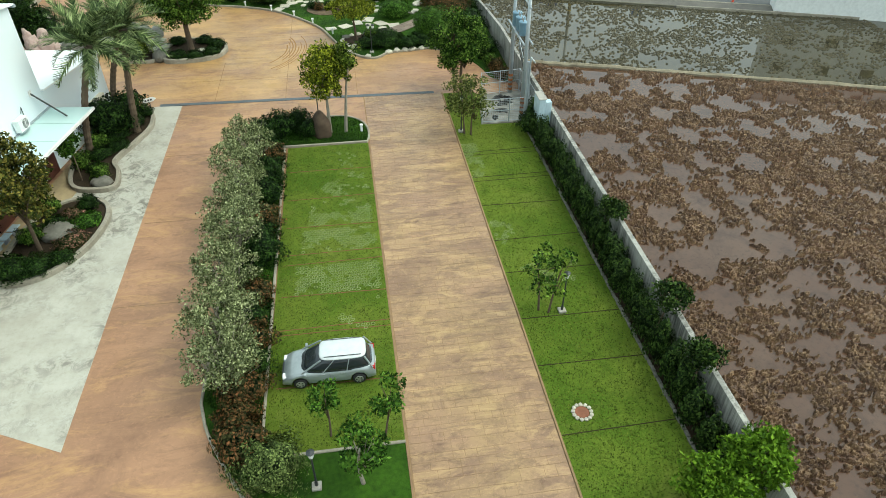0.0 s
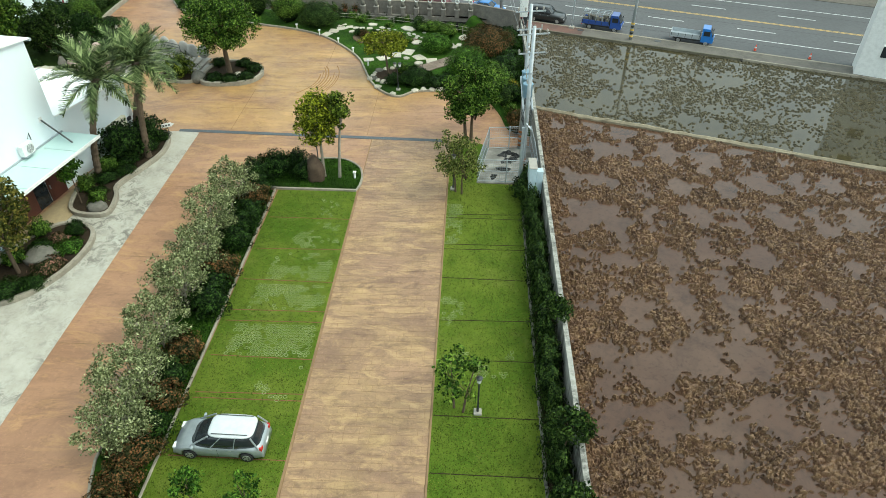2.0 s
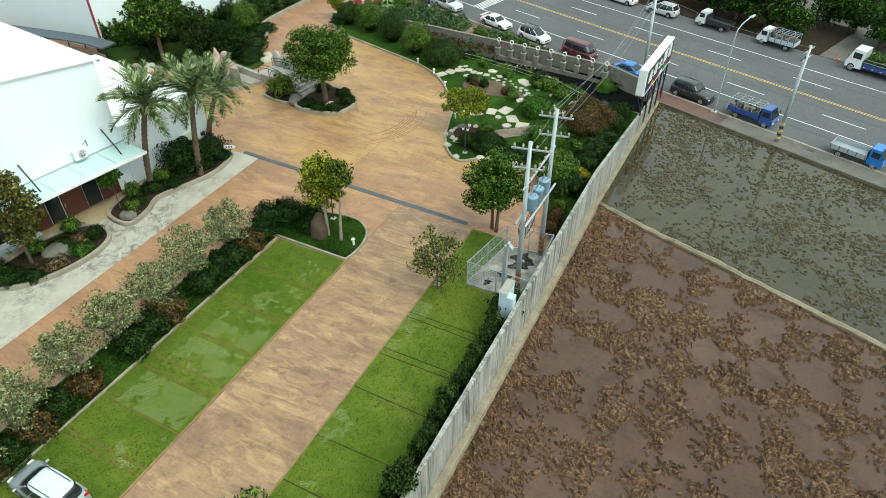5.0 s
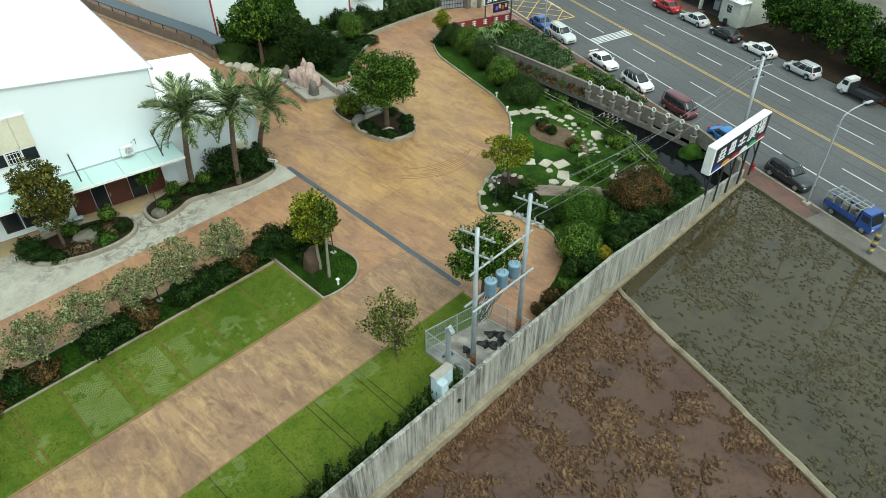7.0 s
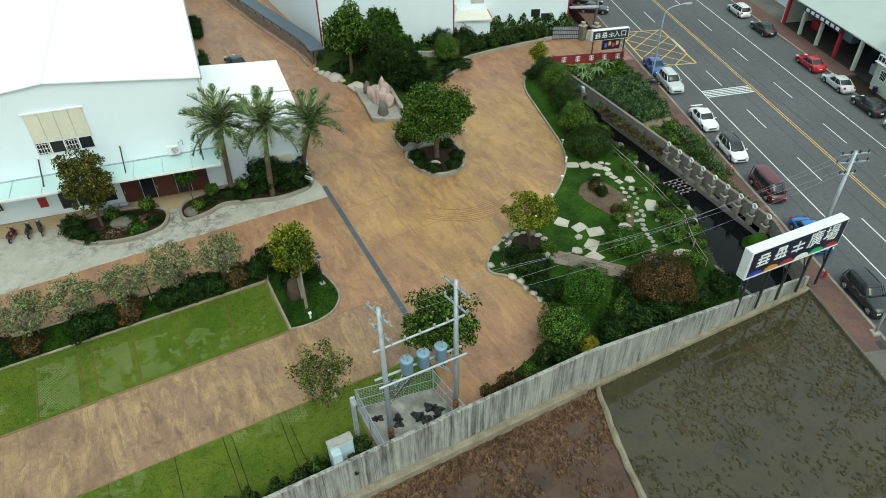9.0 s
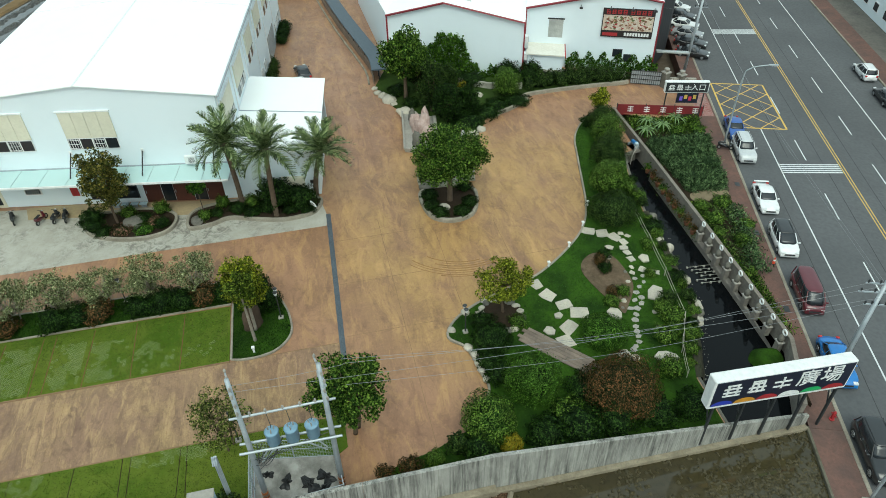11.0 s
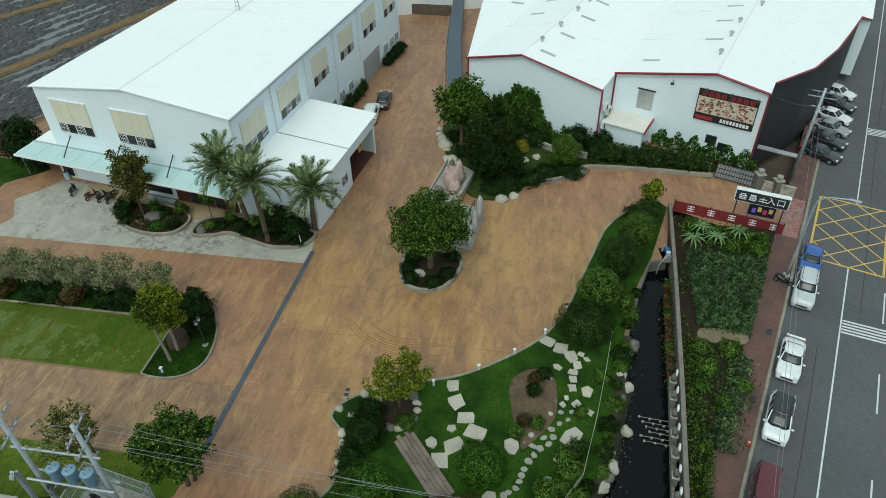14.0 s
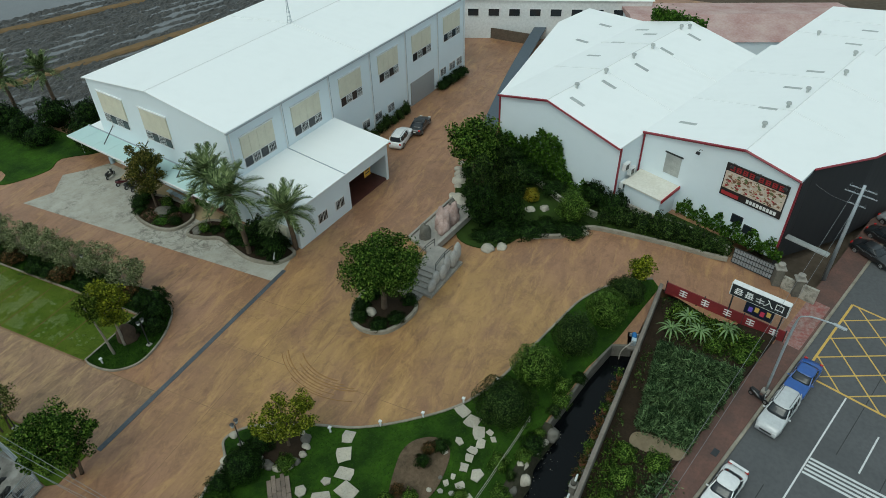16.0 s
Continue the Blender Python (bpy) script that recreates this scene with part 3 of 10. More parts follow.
flat("concrete_apron", [(-13.65, 19.3), (-13.75, 52.9), (-15.5, 53.1), (-18.0, 52.7), (-20.4, 42), (-24, 21.8), (-21.6, 20.3), (-19.7, 18.6), (-16.6, 20.7)], 0.008, APRON, "pale grey concrete apron with dark stains", "pavement")
flat("tan_walkway", [(-20.0, 45), (-18.0, 44.6), (-19.4, 36.5), (-20.8, 30.5), (-21.6, 25.6), (-23.6, 25.0), (-23.2, 29)], 0.05, TILE_TAN, "tan paved walkway under the awning", "pavement")
thing("drain_channel", boxed((-4.25, 52.85, 0.012), (22.6, 0.42, 0.034), -1.9), DRAIN, "blue-grey steel drain grating across the yard", "drain", kind="structure")
flat("lawn_west", [(-5.1, 17.7), (1.0, 17.7), (1.0, 44.4), (-4.9, 44.4)], 0.06, GRASS, "bright green mown parking lawn with concrete grids", "lawn")
flat("lawn_east", [(7.75, -8), (13.2, -8), (13.2, 45.9), (9.88, 46.0), (10.75, 51.3), (10.3, 52.0), (7.75, 52.0)], 0.06, GRASS, "bright green mown lawn beside the driveway", "lawn")
flat("verge_bed", [(-8.0, 21.0), (-7.2, 18.2), (-5.2, 15.7), (-4.2, 14.0), (1.0, 14.0), (1.0, 17.6), (-5.15, 17.6), (-5.15, 44.4), (-8.0, 44.4)], 0.05, LUSH, "dark green grass strip under the silvery trees", "lawn")
flat("hedge_bed", [(13.25, -8), (14.47, -8), (14.47, 45.9), (13.25, 45.9)], 0.05, SOIL, "dark soil strip along the retaining wall", "bed")
thing("verge_kerb", band(curve([(-4.6, 14.0), (-6.8, 17.8), (-7.9, 20.5), (-8.05, 24), (-8.05, 44.6)], 4), 0.07, -0.05, 0.12), KERB, "thin weathered concrete kerb beside the yard", "kerb", kind="structure")
thing("lawn_kerb", band([(-5.15, 17.7), (-5.15, 44.45)], 0.07, -0.05, 0.13), KERB, "thin pale concrete kerb along the lawn", "kerb", kind="structure")
thing("lawn_end_kerb", band([(-4.0, 17.65), (1.0, 17.65)], 0.07, -0.05, 0.13), KERB, "thin pale concrete kerb across the lawn's end", "kerb", kind="structure")
thing("hedge_kerb", band([(13.22, -8), (13.22, 45.9)], 0.05, -0.05, 0.08), GREYROCK, "narrow kerb of grey edging blocks", "kerb", kind="structure")
thing("driveway_edge_west", band([(1.03, 14), (1.03, 44.4)], 0.05, -0.05, 0.075, bev=0.01), JOINT, "flush dark edging of the driveway", "kerb", kind="structure")
thing("driveway_edge_east", band([(7.72, -8), (7.72, 52.2)], 0.05, -0.05, 0.075, bev=0.01), JOINT, "flush dark edging of the driveway", "kerb", kind="structure")

yj = bpy.data.objects["yard_paving"]
for x, y0, y1 in ((-11.2, 53.4, 61.6), (-5.4, 53.2, 72.8), (0.6, 53.1, 62.2)):
    part("joint", boxed((x, (y0 + y1) / 2, 0.0), (0.035, y1 - y0, 0.008)), JOINT, yj)
for y, x0, x1 in ((57.6, -13.4, 12.4), (62.4, -10.6, -0.2), (68.0, -10.8, -2.4), (36.2, -13.5, -8.1), (28.4, -13.5, -8.1), (44.6, -13.6, -7.9)):
    part("joint", boxed(((x0 + x1) / 2, y, 0.0), (x1 - x0, 0.035, 0.0084)), JOINT, yj)
TYRE = matter("tyre_mark", (0.28, 0.16, 0.07), (0.21, 0.115, 0.055), (0.35, 0.21, 0.085), 0.6, 2, 0.9, 0.2, 20, fine=0.95)
trng = np.random.default_rng(44)
for k in range(8):
    r, a0 = 4.9 + 0.26 * k + trng.uniform(-0.06, 0.06), trng.uniform(-54, -25)
    arc = [(-10.5 + r * math.cos(radians(a0 + 4.5 * j)), 64.6 + 1.04 * r * math.sin(radians(a0 + 4.5 * j))) for j in range(int(trng.integers(9, 16)))]
    part("tyre_mark", band(arc, trng.uniform(0.03, 0.06), -0.004, 0.0025 + 0.0004 * k, bev=0.001), TYRE, yj)

# the D-shaped island at the lawn's end
ISLAND = [(-5.0, 44.6), (0.9, 44.55)] + curve([(1.1, 45.2), (1.1, 46.6), (0.6, 48.0), (-0.8, 49.0), (-3.0, 48.9), (-5.0, 48.2), (-6.8, 47.0), (-7.6, 45.2)], 4)
flat("island_lawn", ISLAND, 0.10, LUSH, "dark green grass island with a rounded end", "lawn")
thing("island_kerb", band(ISLAND, 0.08, -0.05, 0.17, True), KERB, "pale concrete kerb round the grass island", "kerb", kind="structure")

# planting beds along the hall
BED_A = curve([(-20.2, 31.2), (-17.9, 31.6), (-16.3, 34.0), (-15.8, 37.0), (-16.6, 38.9), (-18.8, 39.2), (-20.3, 37.0), (-20.7, 33.8)], 5, True)
BED_B = curve([(-18.4, 40.6), (-16.3, 40.6), (-16.4, 42.6), (-17.0, 44.2), (-16.2, 46.6), (-15.5, 49.0), (-15.7, 51.2), (-16.4, 52.3), (-18.2, 52.6), (-19.0, 49.0), (-19.7, 45.2), (-19.4, 42.0)], 5, True)
for nm, bed in (("flower_bed_south", BED_A), ("palm_bed", BED_B)):
    flat(nm, bed, 0.18, SOIL, "dark planted bed with a raised kerb", "bed")
    thing(nm + "_kerb", band(bed, 0.14, -0.05, 0.34, True), KERB, "curving pale concrete planter kerb", "kerb", kind="structure")

# planted island under the round tree
BED_C = curve([(-16.6, 62.4), (-14.0, 62.2), (-12.2, 62.8), (-11.4, 64.4), (-11.9, 66.2), (-13.6, 67.2), (-15.9, 67.4), (-17.0, 65.2)], 5, True)
flat("tree_bed", BED_C, 0.22, SOIL, "dark soil bed under the round tree", "bed")
thing("tree_bed_kerb", band(BED_C, 0.15, -0.05, 0.4, True), KERB, "pale kerb round the tree bed", "kerb", kind="structure")
BED_D = curve([(-20.9, 63.0), (-17.8, 62.6), (-17.6, 64.4), (-19.2, 65.4), (-21.0, 64.6)], 5, True)
flat("shrub_bed", BED_D, 0.2, SOIL, "small dark soil bed beside the steps", "bed")
thing("shrub_bed_kerb", band(BED_D, 0.09, -0.05, 0.32, True), KERB, "pale kerb round the shrub bed", "kerb", kind="structure")

# the stream-side garden
EDGE = curve([(-28.2, 86.2), (-26.2, 83.2), (-23.0, 80.9), (-19.0, 79.6), (-14.2, 78.2), (-10.4, 77.0), (-7.2, 75.2), (-4.4, 72.2), (-2.4, 69.2), (-1.4, 66.4), (-0.4, 63.6), (1.0, 61.4), (2.6, 60.5), (4.0, 61.6), (6.5, 62.0), (8.2, 62.1), (10.6, 60.4), (11.9, 57.4), (12.6, 54.6), (14.4, 53.6)], 4)
GARDEN = EDGE + [(14.45, 60.8)] + [(x, y - 0.25) for x, y in W_BANK[:-2]] + [(-19.2, 84.9), (-27.2, 87.0)]
flat("garden_lawn", GARDEN, 0.09, LUSH, "lush green garden lawn beside the stream", "lawn")
thing("garden_kerb", band(EDGE[:len(EDGE) - 14], 0.09, -0.05, 0.2), KERB, "low pale kerb along the garden's edge", "kerb", kind="structure")
flat("garden_shade_bed", curve([(3.8, 61.9), (8.4, 62.3), (11.0, 60.6), (12.4, 56.5), (13.4, 54.0), (14.3, 54.0), (14.35, 61), (14.4, 70), (14.6, 75.6), (11, 75.8), (8.6, 74.4), (7.8, 70.6), (5.0, 67.2), (4.0, 64.5)], 3, True), 0.125, LUSH, "dark grass bed under shrubs", "bed")
flat("dirt_bed", curve([(-3.1, 73.6), (-3.9, 74.9), (-3.3, 76.3), (-1.0, 76.7), (0.9, 76.4), (2.6, 75.2), (3.5, 74.4), (2.4, 74.2), (1.6, 73.8), (-0.3, 73.3), (-1.9, 73.1)], 4, True), 0.14, matter("brown_mulch", (0.13, 0.092, 0.06), (0.075, 0.056, 0.036), (0.23, 0.175, 0.12), 0.9, 4, 0.95, 0.8, 14), "brown mulch bed in the garden lawn", "bed")

# the planted strip below the sheds
NORTH = curve([(-41.0, 61.6), (-36.4, 62.4), (-31.4, 64.6), (-27.0, 66.6), (-26.2, 69.4), (-27.6, 71.6), (-29.6, 72.8), (-30.6, 75.4), (-31.8, 77.4), (-33.6, 78.6), (-34.0, 82.0), (-34.0, 86.8), (-33.8, 90.6), (-33.9, 92.3)], 4)
# grass in a darker colour, with the strip's shade put into it
flat("north_bed", NORTH + [(-37.2, 92.0), (-39.5, 86.0), (-41.0, 80.4), (-44.5, 70.0), (-46.2, 63.8)], 0.14, matter("shaded_grass", (0.045, 0.08, 0.014), (0.028, 0.05, 0.01), (0.02, 0.03, 0.008), 0.35, 12, 0.9, 0.9, 40, fine=0.5, dist=0.05), "planted strip with grass below the sheds", "lawn")
thing("north_kerb", band(NORTH[24:], 0.17, -0.05, 0.42), KERB, "weathered stone kerb along the planted strip", "kerb", kind="structure")
flat("south_lawn", curve([(-17.4, 11.0), (-15.2, 13.4), (-17.2, 15.2), (-20.0, 16.2), (-22.4, 15.4), (-26.5, 18.0), (-26.6, -2), (-16, 0)], 4, True), 0.07, LUSH, "grass plot beyond the apron", "lawn")

thing("stream_bank", band(W_BANK, 0.12, -2.6, 0.02), GREYROCK, "dark stone bank wall of the stream", "wall", kind="structure")
# stream and its stone parapet
RAIL = [(-27.0, 87.15), (-15.0, 86.5), (-3.0, 85.7), (9.4, 84.7), (13.0, 82.9), (14.8, 81.9)]
flat("stream_water", W_BANK + [(-19.0, 86.6)] + RAIL[1:] + [(14.85, 79.6)], -1.25, STREAM, "black still water in the stream channel", "water", -2.7)
thing("stream_parapet", band(RAIL, 0.13, -2.6, 0.72, bev=0.03), CLADSTONE, "grey stone parapet wall along the stream", "wall", kind="structure")
thing("parapet_coping", band(RAIL, 0.17, 0.72, 0.82, bev=0.03), matter("coping_stone", (0.22, 0.195, 0.165), (0.15, 0.13, 0.11), (0.30, 0.27, 0.23), 0.9, 6, 0.9, 0.4, 14), "weathered stone coping on the parapet", "trim", kind="structure")
thing("stream_ledge", band([(x + 0.1, y - 0.42) for x, y in RAIL[1:4]], 0.24, -2.6, -0.75, bev=0.04), CLADSTONE, "stone ledge above the water", "wall", kind="structure")
VEG = [(x + 0.1, y + 0.15) for x, y in RAIL[:4]] + [(14.0, 83.6), rr(1.6, -3.0), rr(1.6, -44.3)]
flat("vegetable_plot", VEG, -0.75, SOIL, "brown soil vegetable plot beside the pavement", "bed", -2.6)
slope = raw("entrance_slope", [(*rr(n, q), slope_z(n)) for n in (-9.0, -8.1, -6.0, -3.5, -1.0, 1.5, 1.7) for q in (-51.7, -50.2, -48.6, -47.0, -45.4, -43.6 if n > -3 else -42.2)], [(6 * a + b, 6 * a + b + 1, 6 * a + b + 7, 6 * a + b + 6) for a in range(6) for b in range(5)])
thing("entrance_slope", slope, PAVE_YARD, "ochre stamped concrete slope down to the road", "pavement", kind="structure")
flat("slope_side", [rr(-8.0, -51.7), rr(1.5, -51.7), rr(1.5, -51.9), rr(-8.0, -51.9)], -1.0, KERB, "low concrete side of the entrance slope", "wall", -2.6)

# road and pavements
flat("road", [rr(4.05, -170), rr(4.05, 120), rr(26.2, 120), rr(26.2, -170)], RZ, ASPHALT, "grey asphalt road with worn markings", "road", -2.6)
ROADSIDE = matter("dirty_roadside", (0.15, 0.14, 0.125), (0.10, 0.095, 0.085), (0.22, 0.20, 0.17), 0.4, 3, 0.9, 0.4, 14)
flat("pavement_field", [rr(1.62, -0.4), rr(1.62, 6.4), rr(3.78, 6.4), rr(3.78, -0.4)], RZ + 0.146, BRICKWALK, "dull red brick pavement beside the flooded field", "pavement", -2.6)
flat("roadside_strip", [rr(1.62, 6.42), rr(1.62, 120), rr(3.78, 120), rr(3.78, 6.42)], RZ + 0.14, ROADSIDE, "narrow dirty concrete strip beside the flooded field", "pavement", -2.6)
flat("pavement_garden", [rr(1.62, -170), rr(1.62, -0.42), rr(3.78, -0.42), rr(3.78, -170)], RZ + 0.143, BRICKWALK, "dull red brick pavement with worn patches", "pavement", -2.6)
flat("pavement_worn_red", [rr(1.7, -51.6), rr(1.7, -44.4), rr(3.6, -44.4), rr(3.6, -51.6)], RZ + 0.152, matter("worn_red_paint", (0.30, 0.10, 0.09), (0.22, 0.13, 0.115), (0.36, 0.30, 0.27), 0.8, 3, 0.9, 0.3, 18, fine=0.7), "worn red painted paving at the entrance", "pavement", RZ)
thing("road_kerb", band([rr(3.92, -170), rr(3.92, 120)], 0.13, -2.6, RZ + 0.17), KERB, "worn concrete road kerb", "kerb", kind="structure")
MOSSY = matter("mossy_concrete", (0.15, 0.14, 0.105), (0.09, 0.085, 0.06), (0.23, 0.215, 0.17), 0.8, 5, 0.9, 0.4, 12)
thing("field_edge_kerb", band([rr(1.52, -0.5), rr(1.52, 24)], 0.09, -2.6, -1.06), MOSSY, "low mossy concrete edge between pavement and field", "kerb", kind="structure")
thing("field_edge_kerb_far", band([rr(1.52, 24.3), rr(1.52, 110)], 0.09, -2.6, -1.05), KERB, "pale concrete edge of the field", "kerb", kind="structure")
flat("pavement_far", [rr(26.4, -170), rr(26.4, -35.2), rr(28.9, -35.2), rr(28.9, -170)], RZ + 0.15, BRICKWALK, "dull brick pavement across the road", "pavement", -2.6)
thing("far_kerb", band([rr(26.3, -170), rr(26.3, -35.2)], 0.12, -2.6, RZ + 0.17), KERB, "worn concrete kerb across the road", "kerb", kind="structure")
flat("far_verge", [rr(26.25, -35.1), rr(26.25, 6.0), rr(38, 6.0), rr(38, -35.1)], RZ + 0.06, SOIL, "dark littered soil verge under the roadside trees", "verge", -2.6)
flat("far_yard", [rr(29.0, -170), rr(29.0, -35.3), rr(38.1, -35.3), rr(38.1, 6.1), rr(26.25, 6.1), rr(26.25, 120), rr(122, 120), rr(122, -170)], RZ + 0.05, ROADSIDE, "dirty grey concrete yards across the road", "pavement", -2.6)

# road markings
marks = holder("road_markings", label="white and yellow painted road markings, partly worn", category="road marking", kind="structure")


def stripe(n0, n1, s0, s1, mat, nm, skew=0.0):
    part(nm, prism([rr(n0, s0), rr(n0, s1), rr(n1, s1 + skew), rr(n1, s0 + skew)], RZ - 0.01, RZ + 0.006), mat, marks)


for n in (8.35, 21.4):
    stripe(n - 0.06, n + 0.06, -160, -53.8 if n < 10 else 100, WHITEP, "edge_line")
    if n < 10:
        stripe(n - 0.06, n + 0.06, -42.0, 100, WHITEP, "edge_line")
for n in (14.62, 14.9):
    stripe(n - 0.05, n + 0.05, -160, 100, YELLOWP, "centre_line")
for k in range(-13, 10):
    for n, q in ((11.45, -8.35), (18.05, -14.4)):
        stripe(n - 0.06, n + 0.06, q + 10.5 * k, q + 4.3 + 10.5 * k, WHITEP, "lane_dash")
for q in (-34.55, -72.0):
    for k in range(5):
        stripe(8.45, 14.5, q + 0.38 * k, q + 0.2 + 0.38 * k, WHITEP, "zebra_bar", -0.5)
for n in (4.9, 11.25):
    stripe(n - 0.1, n + 0.1, -53.6, -42.2, YELLOWP, "box_edge")
for q in (-53.6, -42.2):
    stripe(4.9, 11.25, q - 0.1, q + 0.1, YELLOWP, "box_edge")
for k in range(-3, 4):
    for d in (1, -1):
        # parallel diagonals, cut off at the box's edges
        q0 = -47.9 + 3.0 * k - d * 3.175
        n0, n1, q1 = 4.9, 11.25, q0 + d * 6.35
        a, b = 0.0, 1.0
        for lim, sgn in ((-53.6, 1), (-42.2, -1)):
            fa, fb = sgn * (q0 - lim), sgn * (q1 - lim)
            if fa < 0 and fb < 0:
                a, b = 1.0, 0.0
            elif fa < 0:
                a = max(a, -fa / (fb - fa))
            elif fb < 0:
                b = min(b, fa / (fa - fb))
        if b - a > 0.05:
            p0, p1, m0, m1 = n0 + (n1 - n0) * a, n0 + (n1 - n0) * b, q0 + (q1 - q0) * a, q0 + (q1 - q0) * b
            part("box_diagonal", prism([rr(p0, m0 - 0.09), rr(p1, m1 - 0.09), rr(p1, m1 + 0.09), rr(p0, m0 + 0.09)], RZ - 0.01, RZ + 0.0045 - 0.001 * d), YELLOWP, marks)
# worn tar seams along the lanes
SEAM = matter("tar_seam", (0.055, 0.056, 0.058), (0.07, 0.07, 0.072), (0.04, 0.04, 0.042), 0.5, 4, 0.7, 0.2, 20)
for n, q0, q1 in ((9.6, -110, -36), (12.9, -60, 40), (16.4, -80, 12), (19.6, -40, 60), (6.9, -30, 30)):
    part("tar_seam", band(curve([rr(n + 0.12 * math.sin(0.7 * k), q0 + (q1 - q0) * k / 12) for k in range(13)], 3), 0.035, RZ - 0.02, RZ + 0.003, bev=0.001), SEAM, bpy.data.objects["road"])

# retaining wall
WALL = [(14.62, -60), (14.62, 60.6), (14.8, 69.0), (15.05, 82.3)]
bm = bmesh.new()
for (p, q), (za, zb) in zip(zip(WALL, WALL[1:]), ((2.35, 2.35), (2.35, 1.5), (1.5, -0.1))):
    n = max(1, int(abs(q[1] - p[1]) / 4))
    for k in range(n):
        gap = 0.008 / max(abs(q[1] - p[1]), 1)
        f0, f1 = k / n + gap, (k + 1) / n - gap
        a = [p[i] + (q[i] - p[i]) * f0 for i in (0, 1)]
        b = [p[i] + (q[i] - p[i]) * f1 for i in (0, 1)]
        z0, z1 = za + (zb - za) * f0, za + (zb - za) * f1
        vs = [bm.verts.new(c) for c in ((a[0] - 0.13, a[1], -1.7), (a[0] + 0.13, a[1], -1.7), (b[0] + 0.13, b[1], -1.7), (b[0] - 0.13, b[1], -1.7),
                                        (a[0] - 0.13, a[1], z0), (a[0] + 0.13, a[1], z0), (b[0] + 0.13, b[1], z1), (b[0] - 0.13, b[1], z1))]
        for f in ((3, 2, 1, 0), (4, 5, 6, 7), (0, 1, 5, 4), (1, 2, 6, 5), (2, 3, 7, 6), (3, 0, 4, 7)):
            bm.faces.new([vs[i] for i in f])
thing("retaining_wall", bm, WALLC, "tall grey concrete retaining wall with black rain streaks", "wall", kind="structure")
thing("wall_ledge", band([(x + 0.36, y) for x, y in WALL[:2]], 0.24, -2.6, -0.62, bev=0.04), LEDGE, "worn tan concrete footing ledge of the wall", "wall", kind="structure")
thing("wall_ledge_far", band([(x + 0.3, y) for x, y in WALL[1:]], 0.18, -2.6, -1.0, bev=0.04), LEDGE, "worn tan concrete footing ledge of the wall", "wall", kind="structure")

# ---- the flooded fields ----
TABLE = np.random.default_rng(5).random((256, 256))


def value_noise(x, y):
    xi, yi = np.floor(x).astype(int), np.floor(y).astype(int)
    fx, fy = x - xi, y - yi
    fx, fy = fx * fx * (3 - 2 * fx), fy * fy * (3 - 2 * fy)
    g = lambda a, b: TABLE[a % 256, b % 256]
    return (g(xi, yi) * (1 - fx) + g(xi + 1, yi) * fx) * (1 - fy) + (g(xi, yi + 1) * (1 - fx) + g(xi + 1, yi + 1) * fx) * fy


def field_mesh(name, x0, x1, y0, y1, step, inside, height, floor=None):
    xs, ys = np.arange(x0, x1, step), np.arange(y0, y1, step)
    X, Y = np.meshgrid(xs, ys)
    Z = height(X, Y)
    ny, nx = X.shape
    idx = np.arange(nx * ny).reshape(ny, nx)
    q = np.stack([idx[:-1, :-1], idx[:-1, 1:], idx[1:, 1:], idx[1:, :-1]], -1).reshape(-1, 4)
    ok = inside(X, Y).reshape(-1)
    q = q[ok[q].all(1)]
    if floor is not None:
        q = q[(Z.reshape(-1)[q] > floor).any(1)]
    used = np.unique(q)
    remap = np.zeros(nx * ny, int)
    remap[used] = np.arange(len(used))
    me = raw(name, np.stack([X, Y, Z], -1).reshape(-1, 3)[used], remap[q])
    return me


def bund_y(x):
    return 61.4 - 0.355 * (x - 15.3)


def smooth(v, a, b):
    t = np.clip((v - a) / (b - a), 0, 1)
    return t * t * (3 - 2 * t)


def lumps(X, Y, f):
    """Cloddy relief: rounded pieces parted by narrow cracks."""
    a = np.abs(2 * value_noise(X * f, Y * f * 1.25) - 1)
    b = np.abs(2 * value_noise(X * f * 2.1 + 31, Y * f * 2.4 + 7) - 1)
    return np.clip(0.62 * a ** 0.6 + 0.38 * b ** 0.7, 0, 1)


def clod_cells(X, Y, f):
    """The nearest of a field of scattered seeds: the gap to the next one, a chance number and the seed's place."""
    u, v = X * f, Y * f
    gi, gj = np.floor(u).astype(int), np.floor(v).astype(int)
    f1, f2 = np.full(X.shape, 9.0), np.full(X.shape, 9.0)
    cx, cy, rnd = np.zeros(X.shape), np.zeros(X.shape), np.zeros(X.shape)
    for a in (-1, 0, 1):
        for b in (-1, 0, 1):
            i, j = gi + a, gj + b
            px, py = i + 0.1 + 0.8 * TABLE[i % 256, j % 256], j + 0.1 + 0.8 * TABLE[(i + 91) % 256, (j + 37) % 256]
            d = np.hypot(u - px, v - py)
            near = d < f1
            f2 = np.where(near, f1, np.minimum(f2, d))
            cx, cy = np.where(near, px / f, cx), np.where(near, py / f, cy)
            rnd = np.where(near, TABLE[(i + 13) % 256, (j + 151) % 256], rnd)
            f1 = np.where(near, d, f1)
    return f2 - f1, rnd, cx, cy


